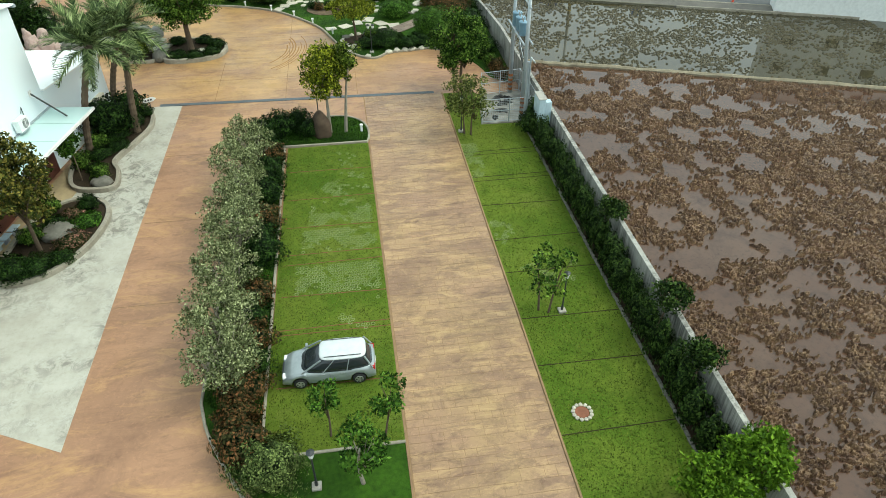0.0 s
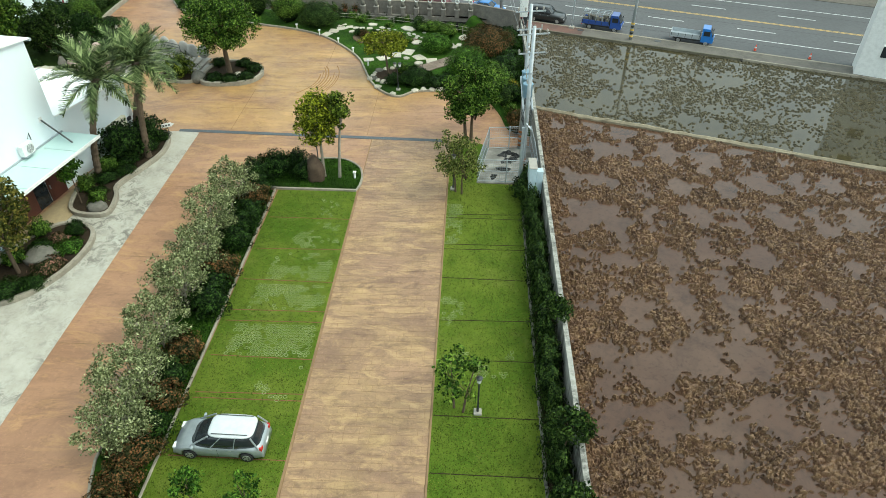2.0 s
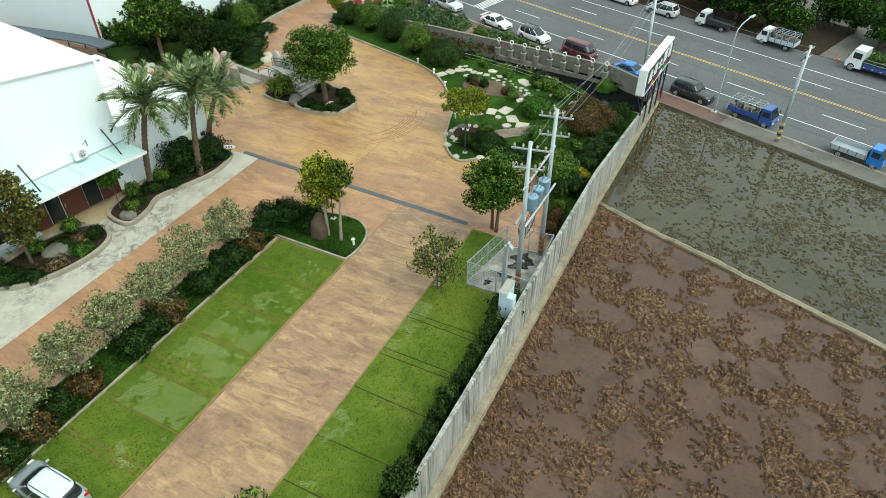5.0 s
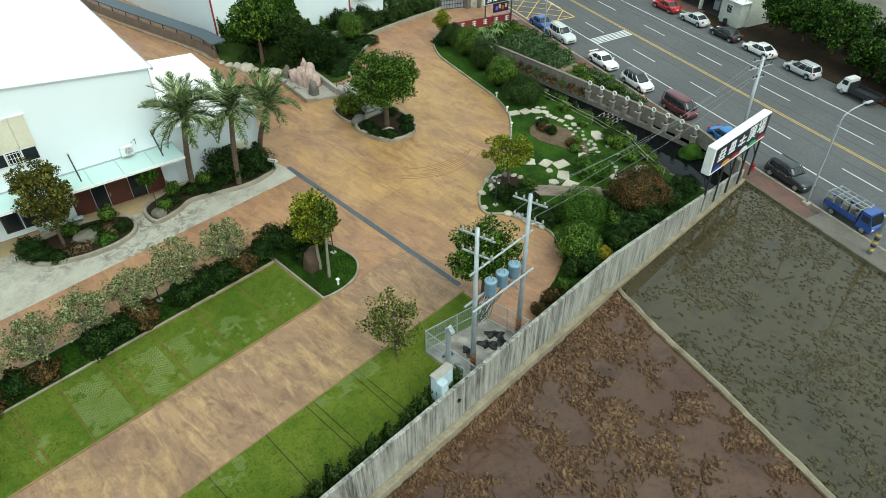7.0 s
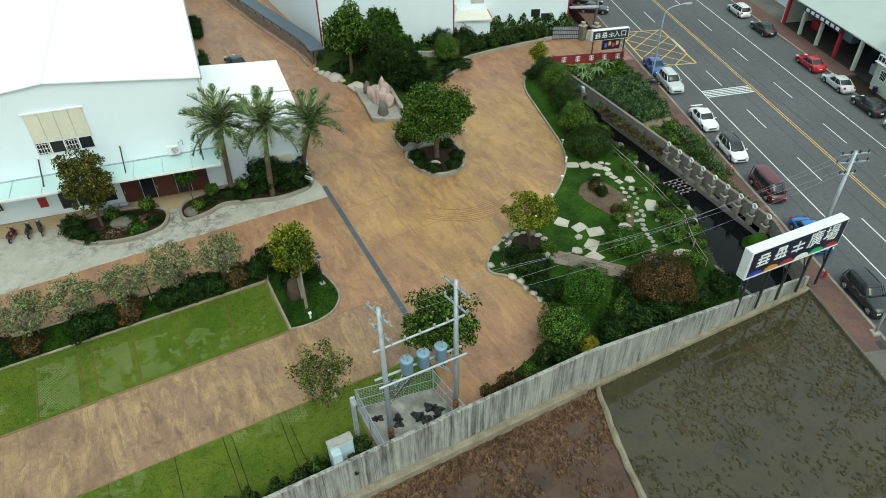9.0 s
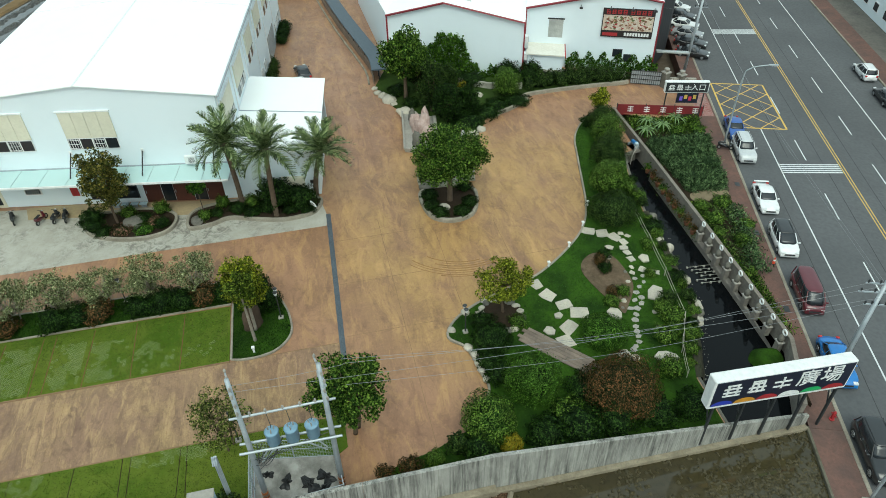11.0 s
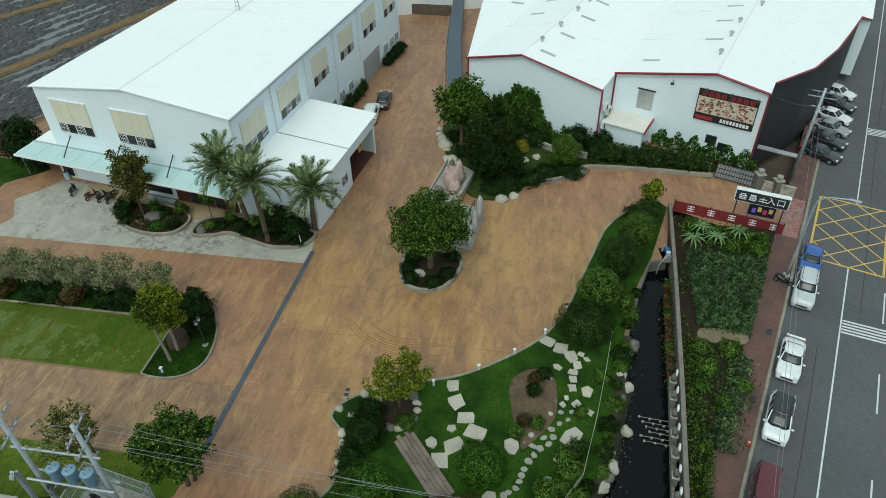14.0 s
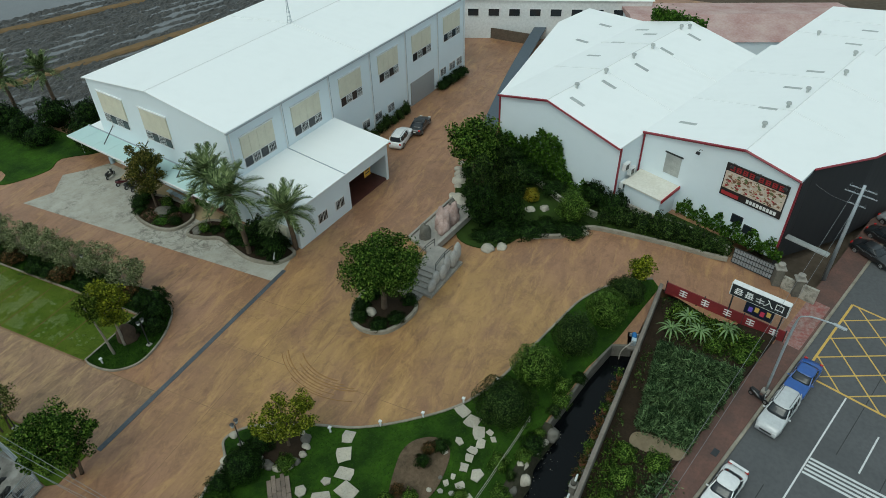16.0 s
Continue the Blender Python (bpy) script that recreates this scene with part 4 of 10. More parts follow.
def turned_soil(x, y):
    """Where the plough left clods standing: broken blocks in rows beside the wall's line."""
    lane = 0.5 + 0.5 * np.sin(x * 2.05 + 1.6 * value_noise(x * 0.12, y * 0.16))
    row = 0.5 + 0.5 * np.sin(y * 1.35 + 2.2 * value_noise(x * 0.2 + 9, y * 0.1))
    m = 0.22 * value_noise(x * 0.17 + 3, y * 0.14 + 40) + 0.36 * value_noise(x * 0.8 + 8, y * 1.1) + 0.18 * lane + 0.18 * row
    return m + 0.16 * np.exp(-((x - 16.4) / 1.3) ** 2) + 0.05 * smooth(x, 24, 34)


def clods(X, Y):
    wx, wy = X + 0.5 * value_noise(X * 1.3, Y * 1.3) + 0.16 * value_noise(X * 5, Y * 5), Y + 0.5 * value_noise(X * 1.3 + 5, Y * 1.3) + 0.16 * value_noise(X * 5 + 3, Y * 5)
    z = np.full(X.shape, -1.41)
    for f, amount, thr in ((3.0, 0.27, 0.585), (5.0, 0.22, 0.55)):
        gap, rnd, cx, cy = clod_cells(wx, wy * 1.7, f)
        keep = turned_soil(cx, cy / 1.7) + 0.34 * (rnd - 0.5) > thr
        z = np.maximum(z, -1.41 + keep * (0.06 + amount * (0.35 + 0.65 * rnd)) * np.clip(gap / 0.42, 0, 1) ** 0.8)
    return z + 0.05 * (value_noise(X * 6, Y * 6) - 0.5)


def weeds(X, Y):
    wx, wy = X + 0.2 * value_noise(X * 2.1, Y * 2.1), Y + 0.2 * value_noise(X * 2.1 + 9, Y * 2.1)
    gap, rnd, cx, cy = clod_cells(wx, wy * 1.2, 4.0)
    cy = cy / 1.2
    m = 0.40 * value_noise(cx * 0.2 + 11, cy * 0.26) + 0.40 * value_noise(cx * 0.75, cy * 0.85 + 5) + 0.2 * value_noise(cx * 2.2, cy * 2.4 + 21)
    keep = m + 0.5 * (rnd - 0.5) > 0.56
    return -1.40 + keep * (0.06 + 0.12 * rnd) * np.clip(gap / 0.4, 0, 1) ** 0.7 + 0.05 * (value_noise(X * 5, Y * 5) - 0.4)


thing("field_mud", field_mesh("field_mud", 15.0, 56, 6, 62, 0.066, lambda X, Y: (Y < bund_y(X) - 0.2), clods, -1.34), MUD, "wet red-brown ploughed mud with rows of clods", "mud", kind="structure")
thing("field_water", prism([(15.0, -60), (120, -60), (120, bund_y(120)), (15.0, bund_y(15.0))], -2.6, -1.325), PADDY, "shallow brown water over the ploughed field", "water", kind="structure")
thing("far_field_mud", field_mesh("far_field_mud", 15.2, 58, 44, 83, 0.075, lambda X, Y: (Y > bund_y(X) + 0.2) & ((X - 15.3) * 0.3415 + (Y - 80.8) * 0.940 < 1.45), weeds, -1.35), MUD_WEED, "weedy clumps of mud in the flooded field", "mud", kind="structure")
thing("far_field_water", prism([(15.2, bund_y(15.2)), (120, bund_y(120)), rr(1.5, 110), rr(1.5, -0.5)], -2.6, -1.335), PADDY_FAR, "still olive water over the far field", "water", kind="structure")
bm = band(curve([(15.2, 61.5), (20, 59.6), (24, 58.4), (30, 56.2), (40, 52.6), (60, 45.5), (110, 28)], 8), 0.2, -2.4, -0.98, bev=0.16)
for v in bm.verts:
    v.co += Vector((0.08 * noise.noise(v.co * 1.1), 0.12 * noise.noise(v.co * 0.9 + Vector((5, 0, 0))), 0.10 * noise.noise(v.co * 1.7)))
thing("field_bund", bm, LEDGE, "narrow pale earth bund between the flooded fields", "bund", kind="structure")

# ---- the white hall ----
HA, HD, HG = Vector((-20.44, 45.05)), Vector((-0.9916, 0.129)), Vector((-0.178, -0.984))


def hall(s, w, z):
    """A place by its distance along the hall, across its gable and up."""
    q = HA + HD * s + HG * w
    return (q.x, q.y, z)


def hull(f, a, b):
    """A box between two corners, laid out by a placing function."""
    v = [f(x, y, z) for x in (a[0], b[0]) for y in (a[1], b[1]) for z in (a[2], b[2])]
    bm = bmesh.new()
    vs = [bm.verts.new(q) for q in v]
    for k in ((0, 1, 3, 2), (4, 6, 7, 5), (0, 4, 5, 1), (2, 3, 7, 6), (0, 2, 6, 4), (1, 5, 7, 3)):
        bm.faces.new([vs[i] for i in k])
    bmesh.ops.recalc_face_normals(bm, faces=bm.faces[:])
    return bm


hb = holder("white_hall", label="large white metal-clad hall with shallow pitched roof", category="building")
HL, HW = 46.0, 23.3
hv = [hall(s, w, z) for s in (0, HL) for w, z in ((0, -0.1), (0, 10.9), (11.6, 12.15), (HW, 10.9), (HW, -0.1))]
part("wall", raw("wall", hv, [(0, 1, 2, 3, 4), (9, 8, 7, 6, 5), (0, 5, 6, 1), (4, 3, 8, 9)]), CLAD, hb)
for s0, s1 in ((-0.25, 22.0), (22.02, HL + 0.2)):
    for w0, z0, w1, z1 in ((-0.3, 10.92, 11.6, 12.25), (11.6, 12.25, HW + 0.3, 10.92)):
        v = [hall(s, w, z + dz) for s in (s0, s1) for w, z in ((w0, z0), (w1, z1)) for dz in (0, 0.09)]
        bm = bmesh.new()
        vs = [bm.verts.new(q) for q in v]
        for k in ((0, 1, 3, 2), (4, 6, 7, 5), (0, 4, 5, 1), (2, 3, 7, 6), (0, 2, 6, 4), (1, 5, 7, 3)):
            bm.faces.new([vs[i] for i in k])
        bmesh.ops.recalc_face_normals(bm, faces=bm.faces[:])
        part("roof_panel", bm, SHEET, hb)
part("ridge_cap", hull(hall, (-0.25, 11.52, 12.3), (HL + 0.2, 11.68, 12.36)), WHITE, hb)
for s in (22.0,):
    for w0, z0, w1, z1 in ((-0.3, 10.98, 11.6, 12.31), (11.6, 12.31, HW + 0.3, 10.98)):
        part("roof_seam", tube(bmesh.new(), [hall(s, w0, z0 + 0.05), hall(s, w1, z1 + 0.05)], 0.035, 5), WHITE, hb)
for w in (-0.33, HW + 0.33):
    part("gutter", hull(hall, (-0.25, w - 0.1, 10.78), (HL + 0.2, w + 0.1, 10.95)), STEEL, hb)
for s in (0.25, 7.6, 15.3, 23.0, 30.6, 38.4, 45.6):
    part("downpipe", tube(bmesh.new(), [hall(s, -0.1, 10.8), hall(s, -0.1, 5.5 if s < 15 else 0.1)], 0.06, 6), WHITE, hb)
for s in (7.6, 15.3, 23.0, 30.6, 38.4):
    part("wall_joint", hull(hall, (s + 0.25, -0.03, 0.1), (s + 0.31, 0.0, 10.8)), STEEL, hb)


def hall_window(f, a, b, z0, z1, z2):
    """A strip window with panes and grilles under a large cream shutter; f places it on its wall."""
    w = part("window", hull(f, (a, 0.0, z0 - 0.08), (b, 0.10, z1 + 0.04)), WHITE, hb)
    step = (b - a) / 4
    for k in range(4):
        part("pane", hull(f, (a + step * k + 0.06, 0.05, z0), (a + step * (k + 1) - 0.06, 0.125, z1 - 0.05)), GLASSD, w)
        if k in (1, 3):
            bm = bmesh.new()
            for j in range(5):
                x = a + step * k + 0.12 + (step - 0.24) * j / 4
                tube(bm, [f(x, 0.15, z0), f(x, 0.15, z1 - 0.05)], 0.022, 4)
            for j in range(3):
                z = z0 + 0.1 + (z1 - z0 - 0.25) * j / 2
                tube(bm, [f(a + step * k + 0.08, 0.15, z), f(a + step * (k + 1) - 0.08, 0.15, z)], 0.022, 4)
            part("grille", bm, WHITE, w)
    for k in range(4):
        part("shutter", hull(f, (a + step * k - 0.02, 0.0, z1 + 0.06), (a + step * (k + 1) - 0.05, 0.14, z2)), CREAM, w)
    part("shutter_frame", hull(f, (a - 0.12, 0.0, z2), (b + 0.12, 0.18, z2 + 0.1)), WHITE, w)


east = lambda u, o, z: hall(u, -o, z)
south = lambda u, o, z: hall(-o, u, z)
for a, b in ((1.5, 6.1), (9.0, 13.6), (17.1, 21.2), (24.7, 28.9), (32.2, 36.7), (40.0, 44.4)):
    hall_window(east, a, b, 6.15, 7.2, 9.6)
for a, b in ((9.5, 14.0), (17.1, 21.6)):
    hall_window(south, a, b, 6.15, 7.2, 9.8)
# ground floor of the long side
rd = part("roller_door", hull(east, (31.5, 0.0, 0.0), (37.3, 0.09, 3.3)), matter("roller_shutter", (0.34, 0.32, 0.29), (0.28, 0.26, 0.24), None, 0.8, 5, 0.6, 0.2, 20), hb, "grey-brown roller door")
bm = bmesh.new()
for k in range(16):
    q = hull(east, (31.6, 0.09, 0.1 + 0.2 * k), (37.2, 0.11, 0.2 + 0.2 * k))
    me = bpy.data.meshes.new("slat")
    q.to_mesh(me)
    q.free()
    bm.from_mesh(me)
part("slats", bm, STEEL, rd)
for a in (17.2, 20.6, 23.2, 26.0, 39.0, 41.5, 43.5):
    w = part("window", hull(east, (a, 0.0, 1.3), (a + 1.5, 0.08, 2.5)), WHITE, hb)
    for k in range(2):
        part("pane", hull(east, (a + 0.08 + 0.72 * k, 0.04, 1.4), (a + 0.72 + 0.72 * k, 0.1, 2.4)), GLASSD, w)
    bm = bmesh.new()
    for j in range(7):
        tube(bm, [east(a + 0.1 + 0.215 * j, 0.13, 1.35), east(a + 0.1 + 0.215 * j, 0.13, 2.45)], 0.02, 4)
    part("grille", bm, WHITE, w)
# the mast on the roof's ridge
bm = bmesh.new()
for k in range(3):
    a = 2.094 * k
    tube(bm, [hall(22.0 + 0.3 * math.cos(a), 11.6 + 0.3 * math.sin(a), 12.3), hall(22.0, 11.6, 16.2)], 0.035, 5)
for j in range(6):
    z, r = 12.7 + 0.5 * j, 0.27 * (1 - (0.4 + 0.5 * j) / 3.9)
    for k in range(3):
        a, b = 2.094 * k, 2.094 * (k + 1)
        tube(bm, [hall(22.0 + r * math.cos(a), 11.6 + r * math.sin(a), z), hall(22.0 + r * math.cos(b), 11.6 + r * math.sin(b), z)], 0.02, 4)
part("roof_mast", bm, STEEL, hb, "slim lattice mast")
# annexe with the drive-in opening
PW, PS = 8.0, 15.3
an = lambda s, w, z: hall(s, -w, z)
for s0, s1 in ((0.0, 0.16), (PS - 0.16, PS)):
    bm = bmesh.new()
    vs = [bm.verts.new(an(s, w, z)) for s in (s0, s1) for w, z in ((0.02, -0.1), (PW, -0.1), (PW, 4.80), (0.02, 5.33))]
    for k in ((0, 1, 2, 3), (7, 6, 5, 4), (0, 4, 5, 1), (1, 5, 6, 2), (2, 6, 7, 3), (3, 7, 4, 0)):
        bm.faces.new([vs[i] for i in k])
    bmesh.ops.recalc_face_normals(bm, faces=bm.faces[:])
    part("annexe_wall", bm, CLAD, hb)
for a, b, z0 in ((0.16, 8.3, -0.1), (14.9, PS - 0.16, -0.1), (8.3, 14.9, 3.35)):
    part("annexe_wall", hull(an, (a, PW - 0.14, z0), (b, PW, 4.75)), CLAD, hb)
part("annexe_floor", hull(an, (0.16, 0.02, 0.0), (PS - 0.16, PW - 0.14, 0.03)), DOORWOOD, hb, "dark red-brown floor")
part("annexe_lining", hull(an, (0.17, 0.04, 0.03), (PS - 0.17, 0.1, 4.7)), BLUEGREY, hb, "dark inner wall")
for s0, s1 in ((-0.2, 7.55), (7.57, PS + 0.35)):
    v = [an(s, w, z + dz) for s in (s0, s1) for w, z in ((0.02, 5.35), (PW + 0.35, 4.8)) for dz in (0, 0.1)]
    bm = bmesh.new()
    vs = [bm.verts.new(q) for q in v]
    for k in ((0, 1, 3, 2), (4, 6, 7, 5), (0, 4, 5, 1), (2, 3, 7, 6), (0, 2, 6, 4), (1, 5, 7, 3)):
        bm.faces.new([vs[i] for i in k])
    bmesh.ops.recalc_face_normals(bm, faces=bm.faces[:])
    part("annexe_roof_panel", bm, SHEET, hb)
part("annexe_seam", tube(bmesh.new(), [an(7.56, 0.1, 5.47), an(7.56, PW + 0.3, 4.93)], 0.06, 5), STEEL, hb)
part("annexe_post", hull(an, (PS + 0.02, PW - 0.5, 0.0), (PS + 0.22, PW - 0.2, 4.75)), WHITE, hb)
for a in (2.9, 5.7):
    w = part("window", hull(an, (a, PW - 0.02, 1.2), (a + 1.5, PW + 0.06, 2.4)), WHITE, hb)
    for k in range(2):
        part("pane", hull(an, (a + 0.08 + 0.72 * k, PW, 1.3), (a + 0.7 + 0.72 * k, PW + 0.08, 2.3)), GLASSD, w)
    bm = bmesh.new()
    for j in range(7):
        tube(bm, [an(a + 0.1 + 0.215 * j, PW + 0.11, 1.25), an(a + 0.1 + 0.215 * j, PW + 0.11, 2.35)], 0.02, 4)
    part("grille", bm, WHITE, w)
# yellow notice hanging in the opening
nt = part("hanging_notice", hull(an, (11.2, PW - 0.3, 2.2), (12.3, PW - 0.25, 3.3)), plain("notice_yellow", (0.62, 0.36, 0.04), 0.6), hb, "yellow notice board hanging in the opening")
part("notice_bar", hull(an, (11.4, PW - 0.25, 2.55), (12.1, PW - 0.235, 2.7)), DARK, nt)
part("notice_bar", hull(an, (11.4, PW - 0.25, 2.9), (12.1, PW - 0.235, 3.05)), DARK, nt)
# meter boxes on the annexe's end
part("meter_box", hull(lambda u, o, z: hall(-o, -u, z), (4.4, 0.0, 0.9), (6.6, 0.35, 2.2)), CREAM, hb, "cream meter cabinet")
part("wall_vent", hull(lambda u, o, z: hall(-o, -u, z), (7.1, 0.0, 1.4), (7.5, 0.1, 1.7)), DARK, hb)
# awning along the gable
aw = part("awning", hull(south, (-0.2, 0.0, 4.02), (26.5, 0.12, 4.16)), STEEL, hb, "pale green glazed awning on steel arms")
for k in range(11):
    a = -0.2 + 2.43 * k
    part("awning_panel", hull(south, (a + 0.02, 0.12, 4.03), (a + 2.4, 2.95, 4.07)), AWNING, aw)
    part("awning_arm", hull(south, (a - 0.04, 0.1, 3.9), (a + 0.04, 2.95, 4.02)), STEEL, aw)
part("awning_edge", hull(south, (-0.2, 2.95, 3.9), (26.5, 3.05, 4.1)), WHITE, aw)
for a in (1.2, 7.7, 14.2, 20.7):
    part("tie_rod", tube(bmesh.new(), [south(a, 0.05, 5.7), south(a, 1.9, 4.1)], 0.06, 6), DARK, aw)
    part("tie_plate", hull(south, (a - 0.12, 0.0, 5.5), (a + 0.12, 0.08, 5.9)), WHITE, aw)
# doors and windows under the awning
for a, b in ((1.3, 2.9), (4.2, 6.0), (7.2, 8.8)):
    d = part("door", hull(south, (a, 0.0, 0.0), (b, 0.08, 2.8)), DOORWOOD, hb, "red-brown wooden door leaf")
    part("door_panel", hull(south, (a + 0.2, 0.08, 0.3), (b - 0.2, 0.11, 2.5)), DOORWOOD, d)
    part("handle", hull(south, (b - 0.18, 0.08, 1.0), (b - 0.12, 0.14, 1.3)), STEEL, d)
# dark panels on the closed wall paint the shade inside open doorways
part("doorway", hull(south, (2.95, 0.0, 0.0), (4.15, 0.03, 2.8)), GLASSD, hb, "doorway shown by a dark panel for its unlit inside")
part("doorway", hull(south, (6.05, 0.0, 0.0), (7.15, 0.03, 2.8)), GLASSD, hb, "doorway shown by a dark panel for its unlit inside")
for a, b, z0, z1 in ((9.4, 12.6, 0.5, 2.7), (12.7, 14.0, 0.5, 2.7)):
    w = part("window", hull(south, (a, 0.0, z0), (b, 0.06, z1)), DARK, hb)
    part("pane", hull(south, (a + 0.1, 0.05, z0 + 0.1), (b - 0.1, 0.08, z1 - 0.1)), GLASSD, w)
w = part("window", hull(south, (18.4, 0.0, 1.3), (20.0, 0.06, 2.6)), WHITE, hb)
part("pane", hull(south, (18.5, 0.05, 1.4), (19.9, 0.08, 2.5)), GLASSD, w)
bm = bmesh.new()
for j in range(8):
    tube(bm, [south(18.5 + 0.2 * j, 0.11, 1.35), south(18.5 + 0.2 * j, 0.11, 2.55)], 0.02, 4)
part("grille", bm, WHITE, w)
d = part("door", hull(south, (22.2, 0.0, 0.0), (24.2, 0.06, 2.5)), CREAM, hb, "cream framed entrance door")
part("pane", hull(south, (22.5, 0.06, 0.3), (23.9, 0.08, 1.9)), GLASSD, d)
# air conditioner on the gable
ac = part("air_conditioner", hull(south, (3.0, 0.12, 4.35), (4.0, 0.5, 5.1)), WHITE, hb, "white outdoor air-conditioning unit")
bm = bmesh.new()
c = Vector(south(3.38, 0.52, 4.72))
for k in range(4):
    r = 0.08 + 0.07 * k
    ax, ay = Vector((HG.x, HG.y, 0)), Vector((0, 0, 1))
    tube(bm, [tuple(c + ax * (r * math.cos(j * 0.5236)) + ay * (r * math.sin(j * 0.5236))) for j in range(13)], 0.012, 4)
part("fan_guard", bm, DARK, ac)
part("bracket", hull(south, (3.1, 0.0, 4.25), (3.9, 0.5, 4.33)), STEEL, ac)
part("pipe", tube(bmesh.new(), [south(2.6, 0.06, 4.9), south(2.6, 0.06, 5.4), south(3.0, 0.2, 5.2)], 0.03, 5), DARK, ac)
part("notice_board", hull(south, (15.0, 0.0, 1.0), (15.7, 0.05, 2.0)), RED, hb, "small red notice on the wall")
# low lean-to roof beyond the gable's far end
part("lean_to", hull(south, (23.6, -6.0, 2.8), (28.5, 1.2, 2.95)), SHEET, hb, "low white lean-to roof")
for u, o in ((28.3, 1.0), (28.3, -5.8)):
    part("lean_to_post", tube(bmesh.new(), [south(u, o, 0), south(u, o, 2.85)], 0.06, 6), STEEL, hb)


# ---- the two joined sheds ----
SF, SL = Vector((0.405, 0.914)), Vector((-0.94, 0.342))


def shed_frame(o):
    return lambda f, l, z: (o[0] + SF.x * f + SL.x * l, o[1] + SF.y * f + SL.y * l, z)


VENT = matter("vent_zinc", (0.55, 0.57, 0.55), (0.42, 0.44, 0.43), None, 1, 8, 0.4, 0.1, 20, metal=0.4)


def shed(name, label, o, width, ridge, eave, top, depth, vents, lights, right=None):
    at = shed_frame(o)
    low = right or eave
    ob = holder(name, label=label, category="building")
    v = [at(f, l, z) for l in (0, depth) for f, z in ((0, -0.1), (0, eave), (ridge, top), (width, low), (width, -0.1))]
    part("wall", raw("wall", v, [(4, 3, 2, 1, 0), (5, 6, 7, 8, 9), (1, 6, 5, 0), (9, 8, 3, 4)]), CLAD, ob)
    for f0, z0, f1, z1 in ((-0.05, eave, ridge, top), (ridge, top, width + 0.05, low)):
        v = [at(f, l, z + dz) for l in (-0.35, depth) for f, z in ((f0, z0), (f1, z1)) for dz in (0.02, 0.12)]
        bm = bmesh.new()
        vs = [bm.verts.new(q) for q in v]
        for k in ((0, 1, 3, 2), (4, 6, 7, 5), (0, 4, 5, 1), (2, 3, 7, 6), (0, 2, 6, 4), (1, 5, 7, 3)):
            bm.faces.new([vs[i] for i in k])
        bmesh.ops.recalc_face_normals(bm, faces=bm.faces[:])
        part("roof_panel", bm, SHEET, ob)
        part("verge_trim", tube(bmesh.new(), [at(f0, -0.4, z0 + 0.03), at(f1, -0.4, z1 + 0.03)], 0.13, 4), REDTRIM, ob, "dark red verge trim")
        for l in (depth * 0.33, depth * 0.66):
            part("roof_seam", tube(bmesh.new(), [at(f0, l, z0 + 0.13), at(f1, l, z1 + 0.13)], 0.03, 4), WHITE, ob)
    part("ridge_cap", tube(bmesh.new(), [at(ridge, -0.35, top + 0.1), at(ridge, depth, top + 0.1)], 0.07, 5), WHITE, ob)
    slope = lambda f: (eave + (top - eave) * f / ridge if f < ridge else low + (top - low) * (width - f) / (width - ridge)) + 0.12
    for f, l in vents:
        vt = part("roof_vent", tube(bmesh.new(), [at(f, l, slope(f) - 0.15), at(f, l, slope(f) + 0.4)], 0.16, 8), VENT, ob, "round turbine roof vent")
        part("vent_cap", tube(bmesh.new(), [at(f, l, slope(f) + 0.3), at(f, l, slope(f) + 0.42), at(f, l, slope(f) + 0.6), at(f, l, slope(f) + 0.66)], [0.2, 0.29, 0.24, 0.05], 10), VENT, vt)
    for f, l in lights:
        part("skylight", hull(lambda a, b, c: at(a, b, slope(a) + c), (f - 0.95, l - 0.26, -0.2), (f + 0.95, l + 0.26, 0.03)), VENT, ob, "grey roof-light strip")
    return ob, at


w_shed, wat = shed("west_shed", "white metal shed with dark red gable trim", (-45.5, 64.2), 17.2, 7.3, 7.25, 9.15, 31.5,
                   [(7.8, 4.4), (8.0, 9.9), (8.0, 15.9), (8.1, 20.1), (7.6, 28.0), (8.2, 29.2)], [(9.5, 2.3), (9.6, 8.3), (9.8, 15.0), (9.6, 21.2), (9.8, 27.8), (2.6, 15.2), (2.4, 21.0), (2.4, 27.0), (4.8, 25.0)])
e_shed, eat = shed("east_shed", "white metal shed with dark red gable trim", (-42.6, 81.5), 16.3, 10.8, 7.5, 9.85, 31.0,
                   [(10.0, 5.2), (10.0, 11.0), (10.1, 15.8), (11.5, 22.9), (10.4, 29.0)], [(3.0, 3.3), (8.4, 10.0), (8.3, 16.6), (8.5, 22.4)], 8.95)
SPLAY = [(-0.05, 0.0), (-9.7, 23.7), (-9.7, 31.5), (-0.05, 31.5)]
sv = [wat(f, l, 7.36 + 0.05 * f + dz) for f, l in SPLAY for dz in (-0.1, 0.0)]
part("roof_panel", raw("roof_panel", sv, [(1, 7, 5, 3), (0, 2, 4, 6), (0, 1, 3, 2), (2, 3, 5, 4), (4, 5, 7, 6), (6, 7, 1, 0)]), SHEET, w_shed)
sw = [wat(f, l, z) for f, l in SPLAY[:3] for z in (-0.1, 7.3 + 0.05 * f)]
part("side_wall", raw("side_wall", sw, [(0, 2, 3, 1), (2, 4, 5, 3)]), CLAD, w_shed)
